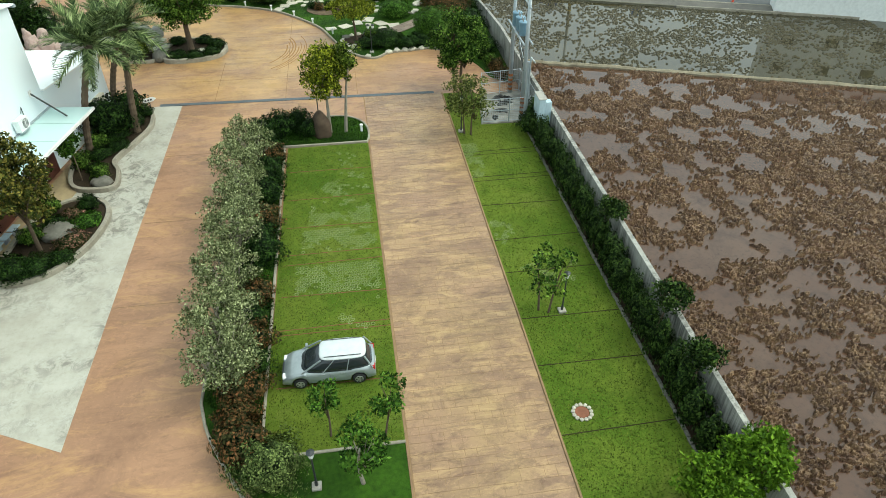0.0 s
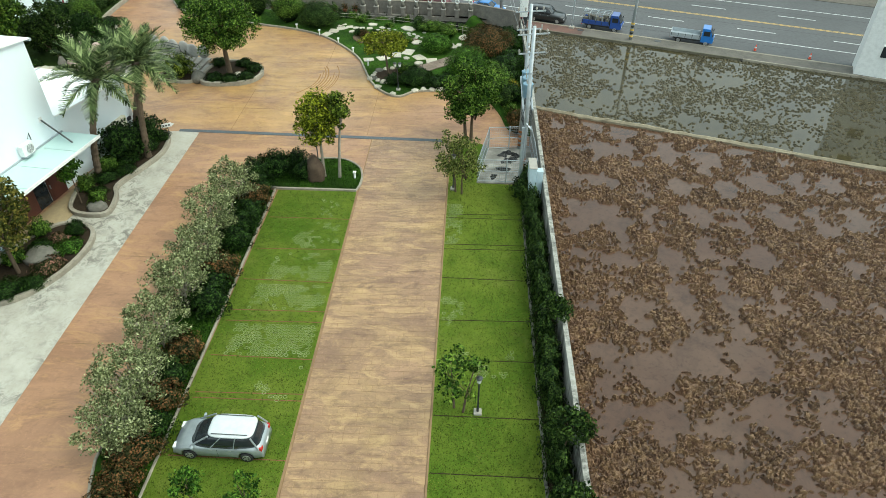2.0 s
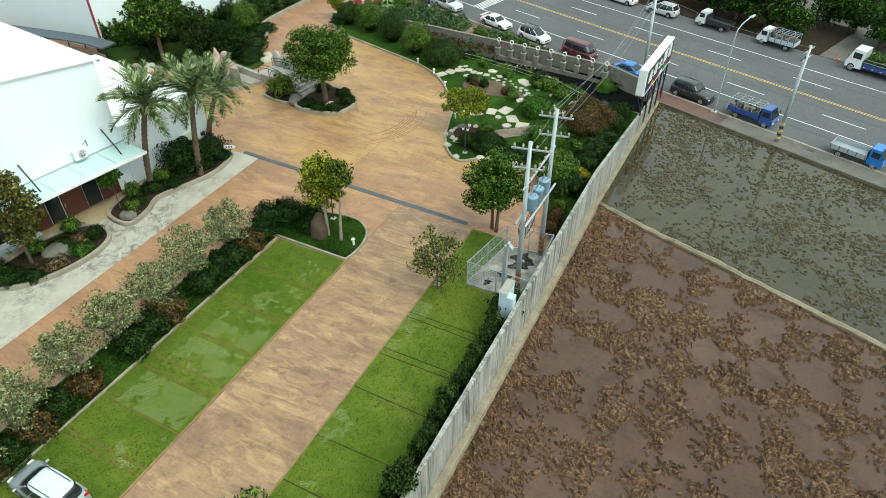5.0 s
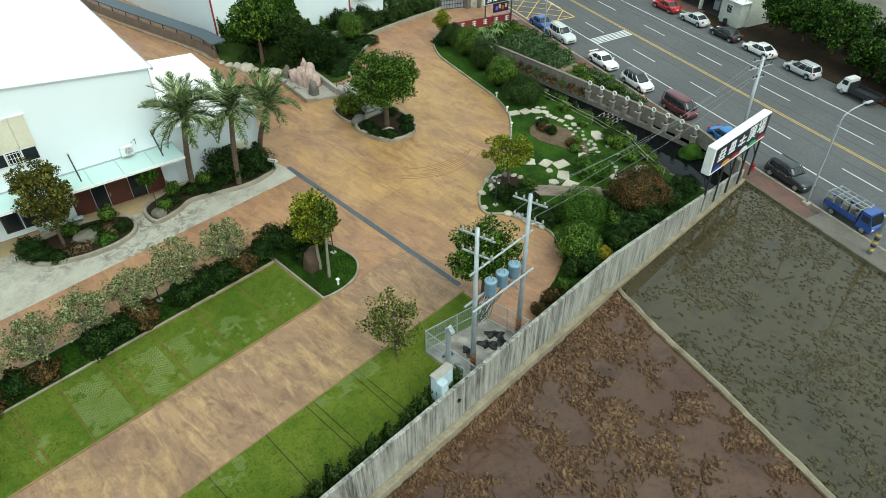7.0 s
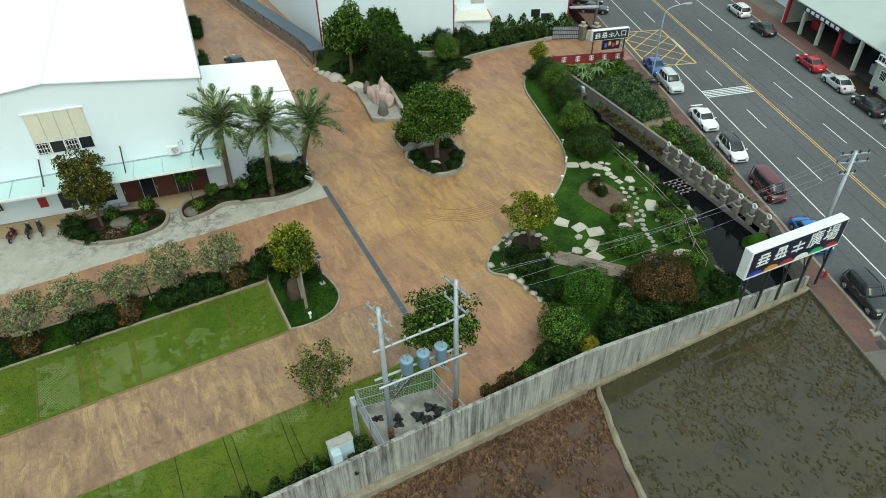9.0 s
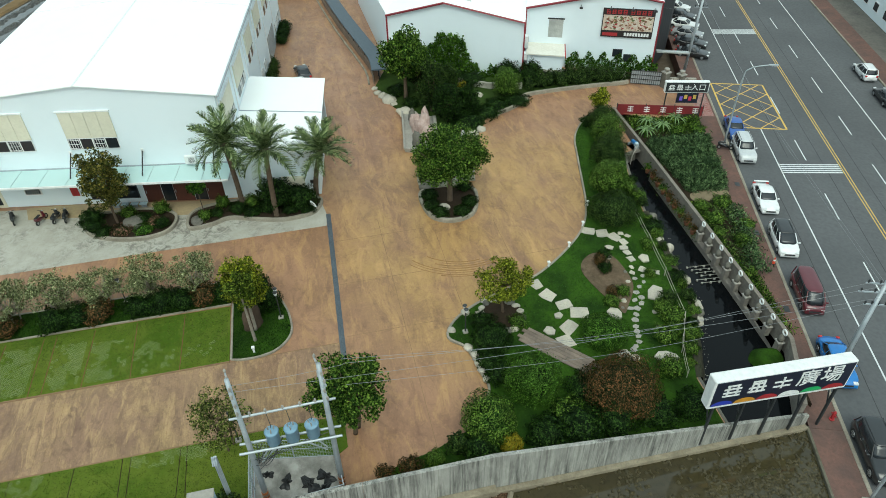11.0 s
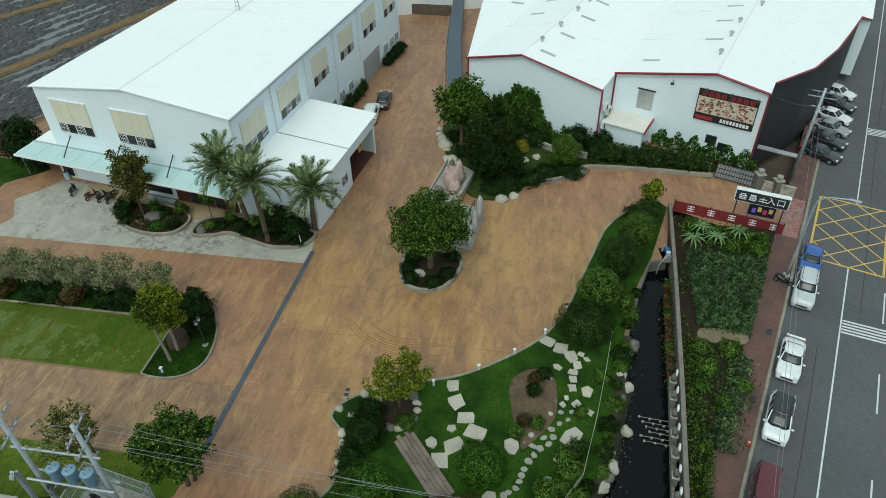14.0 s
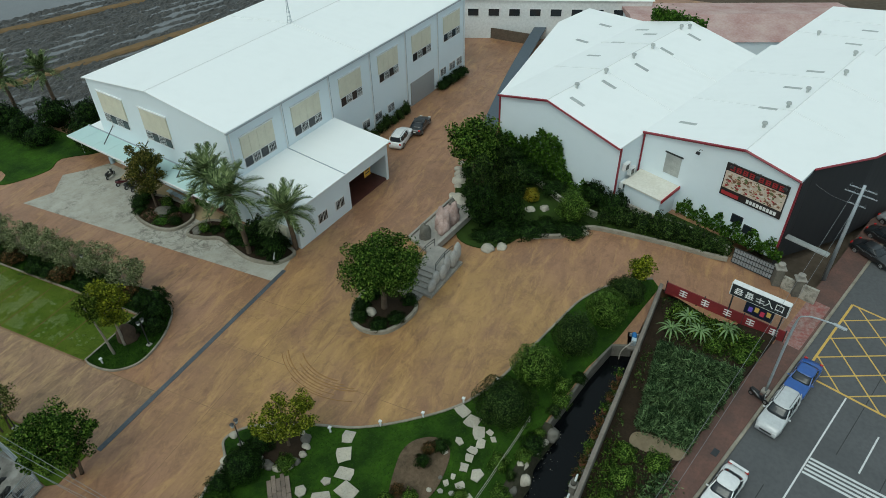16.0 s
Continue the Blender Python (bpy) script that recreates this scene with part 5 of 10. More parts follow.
for f, l in ((-2.4, 19.6), (-3.4, 26.6)):
    part("skylight", hull(lambda a, b, c: wat(a, b, 7.38 + 0.05 * a + c), (f - 0.95, l - 0.26, -0.2), (f + 0.95, l + 0.26, 0.04)), VENT, w_shed, "grey roof-light strip")
part("corner_post", hull(wat, (17.15, -0.1, 0), (17.3, 0.1, 7.2)), REDTRIM, w_shed)
part("corner_post", hull(wat, (-0.1, -0.1, 0), (0.1, 0.1, 7.2)), REDTRIM, w_shed)
part("corner_post", hull(eat, (-0.05, -0.1, 0), (0.1, 0.1, 7.3)), REDTRIM, e_shed)
part("corner_post", hull(eat, (16.2, -0.12, 0), (16.36, 0.1, 8.7)), REDTRIM, e_shed)
d = part("shutter_door", hull(eat, (2.9, -0.06, 3.9), (4.7, 0.02, 6.2)), VENT, e_shed, "grey metal upper door")
part("door_frame", hull(eat, (2.75, -0.09, 6.2), (4.85, 0.0, 6.35)), DARK, d)
ax_ = part("annexe", hull(eat, (0.5, -3.4, 0.0), (4.9, -0.02, 2.9)), CLAD, e_shed, "low annexe with a cream roof")
part("annexe_roof", hull(eat, (0.3, -3.7, 2.9), (5.1, -0.02, 3.05)), matter("pale_annexe_roof", (0.78, 0.76, 0.68), (0.70, 0.67, 0.58), (0.55, 0.52, 0.44), 0.5, 4, 0.6, 0.1, 18), ax_)
part("annexe_trim", hull(eat, (5.1, -3.75, 2.75), (5.22, -0.02, 3.08)), RED, ax_)
for k in range(3):
    u = part("air_conditioner", hull(wat, (17.32, 0.6 + 1.3 * (k % 2), 2.2 + 1.1 * k), (17.75, 1.6 + 1.3 * (k % 2), 3.0 + 1.1 * k)), WHITE, w_shed, "white outdoor air-conditioning unit")
    part("fan_guard", hull(wat, (17.75, 0.7 + 1.3 * (k % 2), 2.3 + 1.1 * k), (17.77, 1.25 + 1.3 * (k % 2), 2.9 + 1.1 * k)), DARK, u)
# food billboard on the shed front
bb = part("billboard", hull(eat, (9.4, -0.2, 4.4), (15.6, -0.06, 7.95)), plain("print_ground", (0.022, 0.018, 0.018), 0.5), e_shed, "printed billboard with dishes of food")
PLATE = [plain("print_cream", (0.66, 0.56, 0.46), 0.5), plain("print_brown", (0.22, 0.10, 0.06), 0.5), plain("print_white", (0.72, 0.68, 0.62), 0.5), plain("print_red", (0.36, 0.03, 0.035), 0.5), plain("print_green", (0.14, 0.16, 0.06), 0.5), plain("print_tan", (0.48, 0.33, 0.2), 0.5)]
part("print_band", hull(eat, (9.5, -0.204, 5.25), (15.5, -0.2, 7.15)), PLATE[0], bb)
prng = np.random.default_rng(12)
for k in range(260):
    cx, cz, r = prng.uniform(9.7, 15.3), prng.uniform(5.4, 7.0), prng.uniform(0.04, 0.2)
    bm = bmesh.new()
    bm.faces.new([bm.verts.new(eat(cx + r * math.cos(j * 0.785) * prng.uniform(0.7, 1.3), -0.21 - 0.0004 * k, cz + 0.7 * r * math.sin(j * 0.785) * prng.uniform(0.7, 1.2))) for j in range(8)])
    part("print_shape", bm, PLATE[int(prng.choice((0, 1, 1, 2, 2, 3, 4, 5)))], bb)
for k in range(9):
    part("print_bar", hull(eat, (12.2 + 0.34 * k, -0.33, 4.66), (12.46 + 0.34 * k, -0.32, 5.06)), WHITE, bb)
for k in range(4):
    for f0 in (9.8, 12.7):
        for a, b, c, d_ in ((0, 0, 0.5, 0.1), (0, 0.42, 0.5, 0.52), (0.04, 0.0, 0.14, 0.52), (0.34, 0.0, 0.46, 0.52), (0, 0.2, 0.5, 0.3)):
            part("print_bar", hull(eat, (f0 + 0.66 * k + a, -0.235, 7.29 + b), (f0 + 0.66 * k + c, -0.22, 7.29 + d_)), PLATE[3], bb)
part("print_bar", hull(eat, (9.6, -0.33, 4.6), (11.4, -0.32, 5.0)), PLATE[3], bb)
for f in (10.2, 12.8, 15.4, 6.6):
    lm = part("flood_lamp", tube(bmesh.new(), [eat(f, -0.05, 8.0), eat(f, -0.7, 8.35), eat(f, -1.0, 8.2)], 0.03, 5), DARK, e_shed, "small flood lamp on an arm")
    part("lamp_head", hull(eat, (f - 0.18, -1.2, 8.02), (f + 0.18, -0.9, 8.2)), DARK, lm)
for f0, z0 in ((11.2, 1.8), (12.6, 1.2)):
    w = part("window", hull(eat, (f0, -0.05, z0), (f0 + 1.2, 0.02, z0 + 1.0)), DARK, e_shed)
    part("pane", hull(eat, (f0 + 0.08, -0.07, z0 + 0.08), (f0 + 1.12, -0.04, z0 + 0.92)), GLASSD, w)
# the roadside wing of the east shed: the roof runs on over a black wall that follows the road
WING = [(16.4, 2.6), (19.6, 9.8), (21.4, 17.6), (22.3, 24.0), (23.2, 31.0)]
wing_z = lambda f: 9.8 - 0.155 * (f - 10.8)
outline = [(16.3, 31.0), (16.3, 2.5)] + WING[1:]
bm = bmesh.new()
hi_ = [bm.verts.new(eat(f, l, wing_z(f) + 0.12)) for f, l in outline]
lo_ = [bm.verts.new(eat(f, l, wing_z(f) + 0.0)) for f, l in outline]
bm.faces.new(hi_)
bm.faces.new(lo_[::-1])
for k in range(len(outline)):
    m_ = (k + 1) % len(outline)
    bm.faces.new((lo_[k], lo_[m_], hi_[m_], hi_[k]))
bmesh.ops.recalc_face_normals(bm, faces=bm.faces[:])
part("wing_roof", bm, SHEET, e_shed)
BLACKSHEET = ribbed("black_wall_sheet", (0.022, 0.023, 0.026), 0.4, 0, 0.6, (0.035, 0.033, 0.032), 0.02)
for (f0, l0), (f1, l1) in zip(WING, WING[1:]):
    part("wing_wall", raw("wing_wall", [eat(f0 - 0.1, l0, -1.4), eat(f1 - 0.1, l1, -1.4), eat(f1 - 0.1, l1, wing_z(f1)), eat(f0 - 0.1, l0, wing_z(f0))], [(0, 1, 2, 3)]), BLACKSHEET, e_shed, "black sheet wall")
    part("wing_trim", tube(bmesh.new(), [eat(f0, l0, wing_z(f0) + 0.05), eat(f1, l1, wing_z(f1) + 0.05)], 0.13, 4), REDTRIM, e_shed, "dark red eaves trim")
part("wing_return", hull(eat, (16.32, 0.12, -1.4), (16.4, 2.7, 8.7)), BLACKSHEET, e_shed)
part("side_ramp", hull(eat, (16.6, 0.1, 2.6), (20.6, 0.75, 2.75)), VENT, e_shed, "grey metal canopy beside the shed")


# ---- buildings behind ----
def plain_block(name, label, x, y, turn, sx, sy, h, roof, wall, windows=0, wz=2.0, ridge=0.0, ww=1.6):
    """A distant building with walls, roof and a row of windows along its front."""
    ob = holder(name, x, y, -0.1, turn, label, "building")
    part("wall", boxed((0, 0, h / 2), (sx, sy, h)), wall, ob)
    bm = bmesh.new()
    v = [(-sx / 2 - 0.3, -sy / 2 - 0.3, h), (sx / 2 + 0.3, -sy / 2 - 0.3, h), (sx / 2 + 0.3, sy / 2 + 0.3, h), (-sx / 2 - 0.3, sy / 2 + 0.3, h),
         (-sx / 2 - 0.3, 0, h + ridge + 0.1), (sx / 2 + 0.3, 0, h + ridge + 0.1)]
    vs = [bm.verts.new(q) for q in v]
    for k in ((0, 1, 5, 4), (2, 3, 4, 5), (0, 4, 3), (1, 2, 5), (3, 2, 1, 0)):
        bm.faces.new([vs[i] for i in k])
    part("roof", bm, roof, ob)
    for row in range(max(1, int(h // 3.4)) if windows else 0):
        for k in range(windows):
            cx = -sx / 2 + (k + 0.5) * sx / windows
            w = part("window", boxed((cx, -sy / 2 - 0.03, wz + 3.3 * row), (ww, 0.1, 1.3)), WHITE, ob)
            part("pane", boxed((cx, -sy / 2 - 0.07, wz + 3.3 * row), (ww - 0.2, 0.08, 1.1)), GLASSD, w)
    return ob


PINK = matter("faded_red_roof", (0.50, 0.36, 0.33), (0.38, 0.22, 0.2), (0.6, 0.52, 0.5), 0.3, 3, 0.7, 0.2, 12)
plain_block("rear_house", "white two-storey house behind the yard", -86.7, 58.5, 110, 30, 9, 6.4, SHEET, WHITE, 9, 4.4, 0.5, 1.9)
plain_block("rear_shed", "long shed with a faded pink metal roof", -87.0, 88.0, 112, 34, 16, 5.2, PINK, CLAD, 0, 2, 1.0)
shed("rear_white_shed", "white metal shed with red gable trim behind the east shed", eat(0.4, 31.6, 0)[:2], 24.0, 11.5, 7.4, 9.2, 20, [(3.0, 6.0), (14.0, 5.0), (14.0, 12.0)], [(8.0, 4.0), (8.0, 10.0)], 7.6)
plain_block("roadside_block", "white rendered building beside the far field", 60.6, 67.4, -23, 24, 3.2, 10.8, SHEET, WHITE, 5, 3.0).location.z = -1.45
# far side of the road
for nm, lb, s, n, sx, sy, h, wall, nw in (
        ("far_factory", "pale grey factory across the road", -76, 42, 38, 18, 9, CLAD, 10),
        ("far_depot", "pale depot with a metal roof", 62, 52, 30, 16, 7, CLAD, 6)):
    x, y = rr(n, s)
    plain_block(nm, lb, x, y, -20, sx, sy, h, SHEET, wall, nw, 1.9).location.z = RZ
DINGY = matter("dingy_render", (0.60, 0.62, 0.56), (0.48, 0.51, 0.45), (0.30, 0.32, 0.28), 0.4, 3, 0.85, 0.2, 15)
# near-black tone paints the shade of the open bays on floor and back wall
GLOOM = matter("gloomy_workshop_inside", (0.05, 0.048, 0.045), (0.035, 0.033, 0.03), (0.08, 0.07, 0.06), 0.5, 3, 0.7, 0.2, 15)
at_road = lambda s, n, z: (*rr(n + 1.5, s - 1.7), z - 1.0)  # the far side's plots, measured from their own kerb
ws = holder("workshop_building", label="grey workshop with three dark open bays under a white sheet roof", category="building")
part("floor", hull(at_road, (-51, 27.4, -0.2), (-30.6, 37.6, -0.1)), GLOOM, ws)
part("back_wall", hull(at_road, (-51, 37.4, -0.2), (-30.6, 37.7, 5.2)), GLOOM, ws)
part("side_wall", hull(at_road, (-51.2, 27.4, -0.2), (-51, 37.7, 5.0)), DINGY, ws)
bm = bmesh.new()
vs = [bm.verts.new(at_road(s, n, z)) for s in (-51.4, -30.4) for n, z in ((27.3, 3.75), (38, 5.9), (38, 6.05), (27.3, 3.9))]
for k in ((0, 1, 2, 3), (7, 6, 5, 4), (0, 4, 5, 1), (1, 5, 6, 2), (2, 6, 7, 3), (3, 7, 4, 0)):
    bm.faces.new([vs[i] for i in k])
bmesh.ops.recalc_face_normals(bm, faces=bm.faces[:])
part("roof", bm, ribbed("grey_green_sheet", (0.42, 0.47, 0.44), 0.8, 0, 0.5, (0.30, 0.33, 0.31), 0.02), ws, "grey-green sloping sheet roof")
for k in range(6):
    s = -50.8 + 4.0 * k
    part("pillar", hull(at_road, (s - 0.18, 27.4, -0.2), (s + 0.18, 27.8, 3.8)), RED if k in (0, 3) else DINGY, ws)
part("fascia", hull(at_road, (-46.6, 27.1, 3.2), (-38.4, 27.2, 3.9)), NAVY, ws, "navy fascia board")
for k in range(7):
    part("lettering_bar", hull(at_road, (-46.2 + 1.1 * k, 27.06, 3.35), (-45.5 + 1.1 * k, 27.12, 3.75)), WHITE, ws)
for k, (s, n, w, d, h, mt) in enumerate(((-48, 31, 1.6, 1.0, 1.1, RED), (-43.5, 33, 2.2, 1.2, 1.6, BLUEGREY), (-36.4, 31.5, 1.4, 1.0, 1.3, NAVY), (-33.4, 29.6, 1.0, 0.8, 1.2, STEEL))):
    ob = holder("workshop_cabinet", *at_road(s, n, -0.1), -20, "metal tool cabinet standing in the open workshop", "cabinet", "workshop cabinets")
    part("body", boxed((0, 0, h / 2), (w, d, h), 0, 0.03), mt, ob)
    part("door", boxed((-w / 4, -d / 2 - 0.015, h / 2), (w / 2 - 0.06, 0.03, h - 0.12), 0, 0.01), mt, ob)
wh = holder("roadside_house", label="narrow dingy white two-storey house beside the workshop", category="building")
part("wall", hull(at_road, (-30.4, 28.2, -0.2), (-26.6, 40, 7.0)), DINGY, wh)
part("lower_storey", hull(at_road, (-30.2, 26.8, -0.2), (-26.9, 28.2, 3.1)), DINGY, wh)
part("roof", hull(at_road, (-30.6, 27.9, 7.0), (-26.4, 40.2, 7.18)), SHEET, wh)
part("porch_roof", hull(at_road, (-30.4, 26.3, 3.1), (-26.6, 28.2, 3.22)), SHEET, wh)
for s, z in ((-29.4, 4.6), (-29.4, 1.3)):
    n = 28.2 if z > 3 else 26.8
    w = part("window", hull(at_road, (s, n - 0.06, z), (s + 1.1, n, z + 1.2)), WHITE, wh)
    part("pane", hull(at_road, (s + 0.1, n - 0.08, z + 0.1), (s + 1.0, n - 0.02, z + 1.1)), GLASSD, w)
    for j in range(4):
        part("bar", rod(at_road(s + 0.2 + 0.23 * j, n - 0.1, z), at_road(s + 0.2 + 0.23 * j, n - 0.1, z + 1.2), 0.015, 4), WHITE, w)
part("rain_pipe", rod(at_road(-27.0, 26.7, 0), at_road(-27.0, 28.0, 6.8), 0.06), STEEL, wh)
part("sign_board", hull(at_road, (-29.8, 26.0, 3.5), (-27.4, 26.12, 4.3)), WHITE, wh, "white board with blue bars")
for k in range(4):
    part("sign_bar", hull(at_road, (-29.65 + 0.55 * k, 25.97, 3.65), (-29.25 + 0.55 * k, 26.03, 4.15)), NAVY, wh)
dr = holder("oil_drum", *at_road(-28.6, 26.2, -0.2), 0, "dark blue oil drum beside the house", "drum")
part("barrel", tube(bmesh.new(), [(0, 0, 0), (0, 0, 0.3), (0, 0, 0.32), (0, 0, 0.6), (0, 0, 0.62), (0, 0, 0.9)], [0.29, 0.29, 0.31, 0.31, 0.29, 0.29], 12), NAVY, dr)
bb = holder("blue_hoarding", *at_road(-1.0, 38.5, -0.2), -20, "large pale blue hoarding with white bars behind the trees", "billboard")
part("board", boxed((0, 0, 5.6), (16, 0.25, 4.2)), plain("hoarding_blue", (0.10, 0.33, 0.58), 0.5), bb)
for k in range(5):
    part("lettering_bar", boxed((2.6 + 1.0 * k, -0.14, 4.6), (0.6, 0.04, 0.8)), NAVY, bb)
for k in range(4):
    part("post", boxed((-6.6 + 4.4 * k, 0.25, 3.5), (0.2, 0.2, 7.4)), STEEL, bb)
# end of the lane behind the hall
thing("lane_end_wall", band([(-79.2, 46.0), (-78.8, 57.0)], 0.14, -0.05, 1.7), matter("lane_wall_brown", (0.13, 0.10, 0.075), (0.09, 0.07, 0.055), (0.2, 0.16, 0.12), 0.8, 5, 0.9, 0.4, 10), "low dark wall closing the lane", "wall", kind="structure")
RAMP = curve([(-41.8, 62.3), (-46, 62.4), (-54, 61.2), (-62, 60.0), (-72, 58.8), (-82, 57.8)], 3)
thing("lane_roof", band(RAMP, 0.95, 1.75, 1.92, bev=0.02), plain("slate_blue_sheet", (0.075, 0.10, 0.125), 0.5), "dark blue-grey sheet roof along the lane", "roof", kind="structure")
thing("lane_fence", band([(x - 0.1, y - 0.75) for x, y in RAMP], 0.05, -0.05, 1.1), BOARD, "low brown fence along the lane", "fence", kind="structure")
thing("lane_kerb", band([(x, y - 1.4) for x, y in RAMP], 0.12, -0.05, 0.2), KERB, "pale kerb along the lane", "kerb", kind="structure")
for k in range(1, 15):
    x, y = RAMP[k]
    part("lane_post", rod((x, y, 0.0), (x, y, 1.78), 0.06), DARK, bpy.data.objects["lane_roof"])

# ---- signs ----
sg = holder("roadside_sign", 14.9, 78.7, 0, -3.2, "large white box sign with white characters on navy", "sign")
part("cabinet", boxed((0, 0, 4.28), (0.8, 9.4, 2.6), 0, 0.06), WHITE, sg)
part("face", boxed((0.41, 0, 4.35), (0.04, 9.1, 2.2)), NAVY, sg, "navy face panel")
face = lambda y, z, o=0.44: Matrix.Translation((o, y, z)) @ Matrix.Rotation(radians(90), 4, "Z") @ Matrix.Rotation(radians(90), 4, "X")
for k in range(3):
    strokes("sign_bar", 1.2, WHITE, sg, face(-3.4 + 1.65 * k, 4.6), k)
for k, ch in enumerate("廣場"):
    writing("character", ch, 1.55, WHITE, sg, face(1.6 + 1.6 * k, 4.6))
for k, mt in enumerate((plain("sign_blue", (0.03, 0.05, 0.4), 0.4), plain("sign_orange", (0.6, 0.28, 0.03), 0.4), RED, WHITE, plain("sign_green", (0.05, 0.4, 0.12), 0.4), RED)):
    bm = bmesh.new()
    vs = [bm.verts.new((0.436, -3.8 + 1.5 * k + 0.73 * math.cos(a), 3.27 + 0.42 * math.sin(a))) for a in [math.pi * j / 10 for j in range(11)]]
    bm.faces.new(vs)
    part("colour_lobe", bm, mt, sg)
for k in range(5):
    part("leg", boxed((0.32, -4.2 + 2.1 * k, 1.25), (0.14, 0.14, 4.2)), DARK, sg, "black steel leg")
    part("brace", tube(bmesh.new(), [(-0.3, -4.2 + 2.1 * k, 3.0), (0.3, -4.2 + 2.1 * k, 1.2)], 0.05, 5), DARK, sg)
s2 = holder("entrance_sign", -25.75, 95.15, 0, -16, "white-framed entrance sign with white characters on black", "sign")
part("cabinet", boxed((0, 0, 2.95), (0.55, 4.9, 1.35), 0, 0.04), WHITE, s2)
part("face", boxed((0.285, 0, 2.95), (0.03, 4.7, 1.15)), DARK, s2, "black face panel")
for k in range(3):
    strokes("sign_bar", 0.72, WHITE, s2, face(-1.7 + 0.9 * k, 2.95, 0.31), k)
for k, ch in enumerate("入口"):
    writing("character", ch, 0.85, WHITE, s2, face(0.82 + 0.87 * k, 2.95, 0.31))
part("lower_panel", boxed((0.1, 0.3, 1.6), (0.12, 2.4, 1.2)), NAVY, s2, "dark lower panel with coloured bars")
for k, mt in enumerate((plain("led_violet", (0.2, 0.12, 0.6), 0.4), YELLOWP, plain("led_red", (0.5, 0.05, 0.1), 0.4), YELLOWP)):
    part("panel_bar", boxed((0.17, -0.4 + 0.5 * k, 1.55 + 0.2 * (k % 2)), (0.03, 0.34, 0.5)), mt, s2)
for y in (-2.1, 2.1):
    part("leg", boxed((0, y, 0.64), (0.12, 0.12, 3.35)), DARK, s2, "black steel leg")
bn = holder("red_banner_wall", label="low dark red banner wall with white lettering bars beside the entrance", category="banner")
BA, BB = Vector((-27.0, 87.6, 0.0)), Vector((-25.75, 98.0, -1.1))
bnp = lambda f, o, z: tuple(BA.lerp(BB, f) + Vector((o, -0.12 * o, z)))
part("panel", hull(bnp, (0.0, -0.05, -0.15), (1.0, 0.05, 1.15)), matter("dark_red_banner", (0.20, 0.02, 0.025), (0.14, 0.018, 0.02), (0.28, 0.03, 0.03), 0.5, 4, 0.6, 0.1, 10), bn)
for k in range(5):
    f = 0.10 + 0.19 * k
    for z in (0.3, 0.55, 0.82):
        part("lettering_bar", hull(bnp, (f + 0.02, 0.05, z), (f + 0.085, 0.065, z + 0.1)), WHITE, bn)
    part("lettering_bar", hull(bnp, (f + 0.046, 0.068, 0.25), (f + 0.058, 0.08, 0.98)), WHITE, bn)
for f in (0.0, 0.33, 0.66, 1.0):
    part("post", rod(bnp(f, 0, -0.2), bnp(f, 0, 1.3), 0.06), DARK, bn)

# ---- entrance gate and walls ----
gt = holder("sliding_gate", label="dark steel sliding gate with ornamental bars", category="gate")
GA, GB = Vector((-34.1, 92.7)), Vector((-33.3, 96.4))
gp = lambda f, z: (GA.x + (GB.x - GA.x) * f, GA.y + (GB.y - GA.y) * f, z - 0.3 - 0.4 * f)
for z in (0.15, 0.75, 1.3, 1.85):
    part("rail", tube(bmesh.new(), [gp(0, z), gp(1, z)], 0.05, 6), DARK, gt)
for k in range(15):
    part("bar", tube(bmesh.new(), [gp(k / 14, 0.15), gp(k / 14, 1.85)], 0.025, 5), DARK, gt)
part("sheet", hull(lambda f, o, z: (gp(f, z)[0] - 0.06 + o, *gp(f, z)[1:]), (0, -0.015, 0.1), (1, 0.015, 1.85)), STEEL, gt, "grey backing sheet")
for x, y, h in ((-33.1, 96.9, 1.95), (-32.5, 98.7, 1.7)):
    gl = holder("gate_pillar", x, y, -0.8, 15, "dark stone gate pillar", "pillar")
    part("shaft", boxed((0, 0, h / 2 - 0.15), (0.75, 0.75, h + 0.3), 0, 0.03), GREYROCK, gl)
    part("cap", boxed((0, 0, h + 0.08), (0.95, 0.95, 0.16), 0, 0.03), MARBLE, gl)
    part("vase", tube(bmesh.new(), [(0, 0, h + 0.16), (0, 0, h + 0.3), (0, 0, h + 0.55), (0, 0, h + 0.6)], [0.12, 0.3, 0.34, 0.26], 10), MARBLE, gl)
thing("entrance_wall", band([(-32.9, 97.4), (-31.9, 100.4)], 0.14, -1.3, 0.55), APRON, "pale rendered entrance wall", "wall", kind="structure")
thing("bed_back_wall", band([(-38.6, 80.2), (-37.0, 84.6), (-36.4, 88.2), (-34.6, 92.2)], 0.12, -0.05, 1.2), APRON, "low grey wall behind the shrubs", "wall", kind="structure")
thing("hedge_wall", band([(-40.8, 69.2), (-36.6, 75.2), (-35.6, 79.0)], 0.13, -0.05, 0.9), APRON, "low weathered wall beside the shrubs", "wall", kind="structure")

# ---- power poles with transformers ----
def insulator(bm, x, y, z):
    tube(bm, [(x, y, z), (x, y, z + 0.12), (x, y, z + 0.14), (x, y, z + 0.26)], [0.05, 0.05, 0.085, 0.05], 7)
    return bm


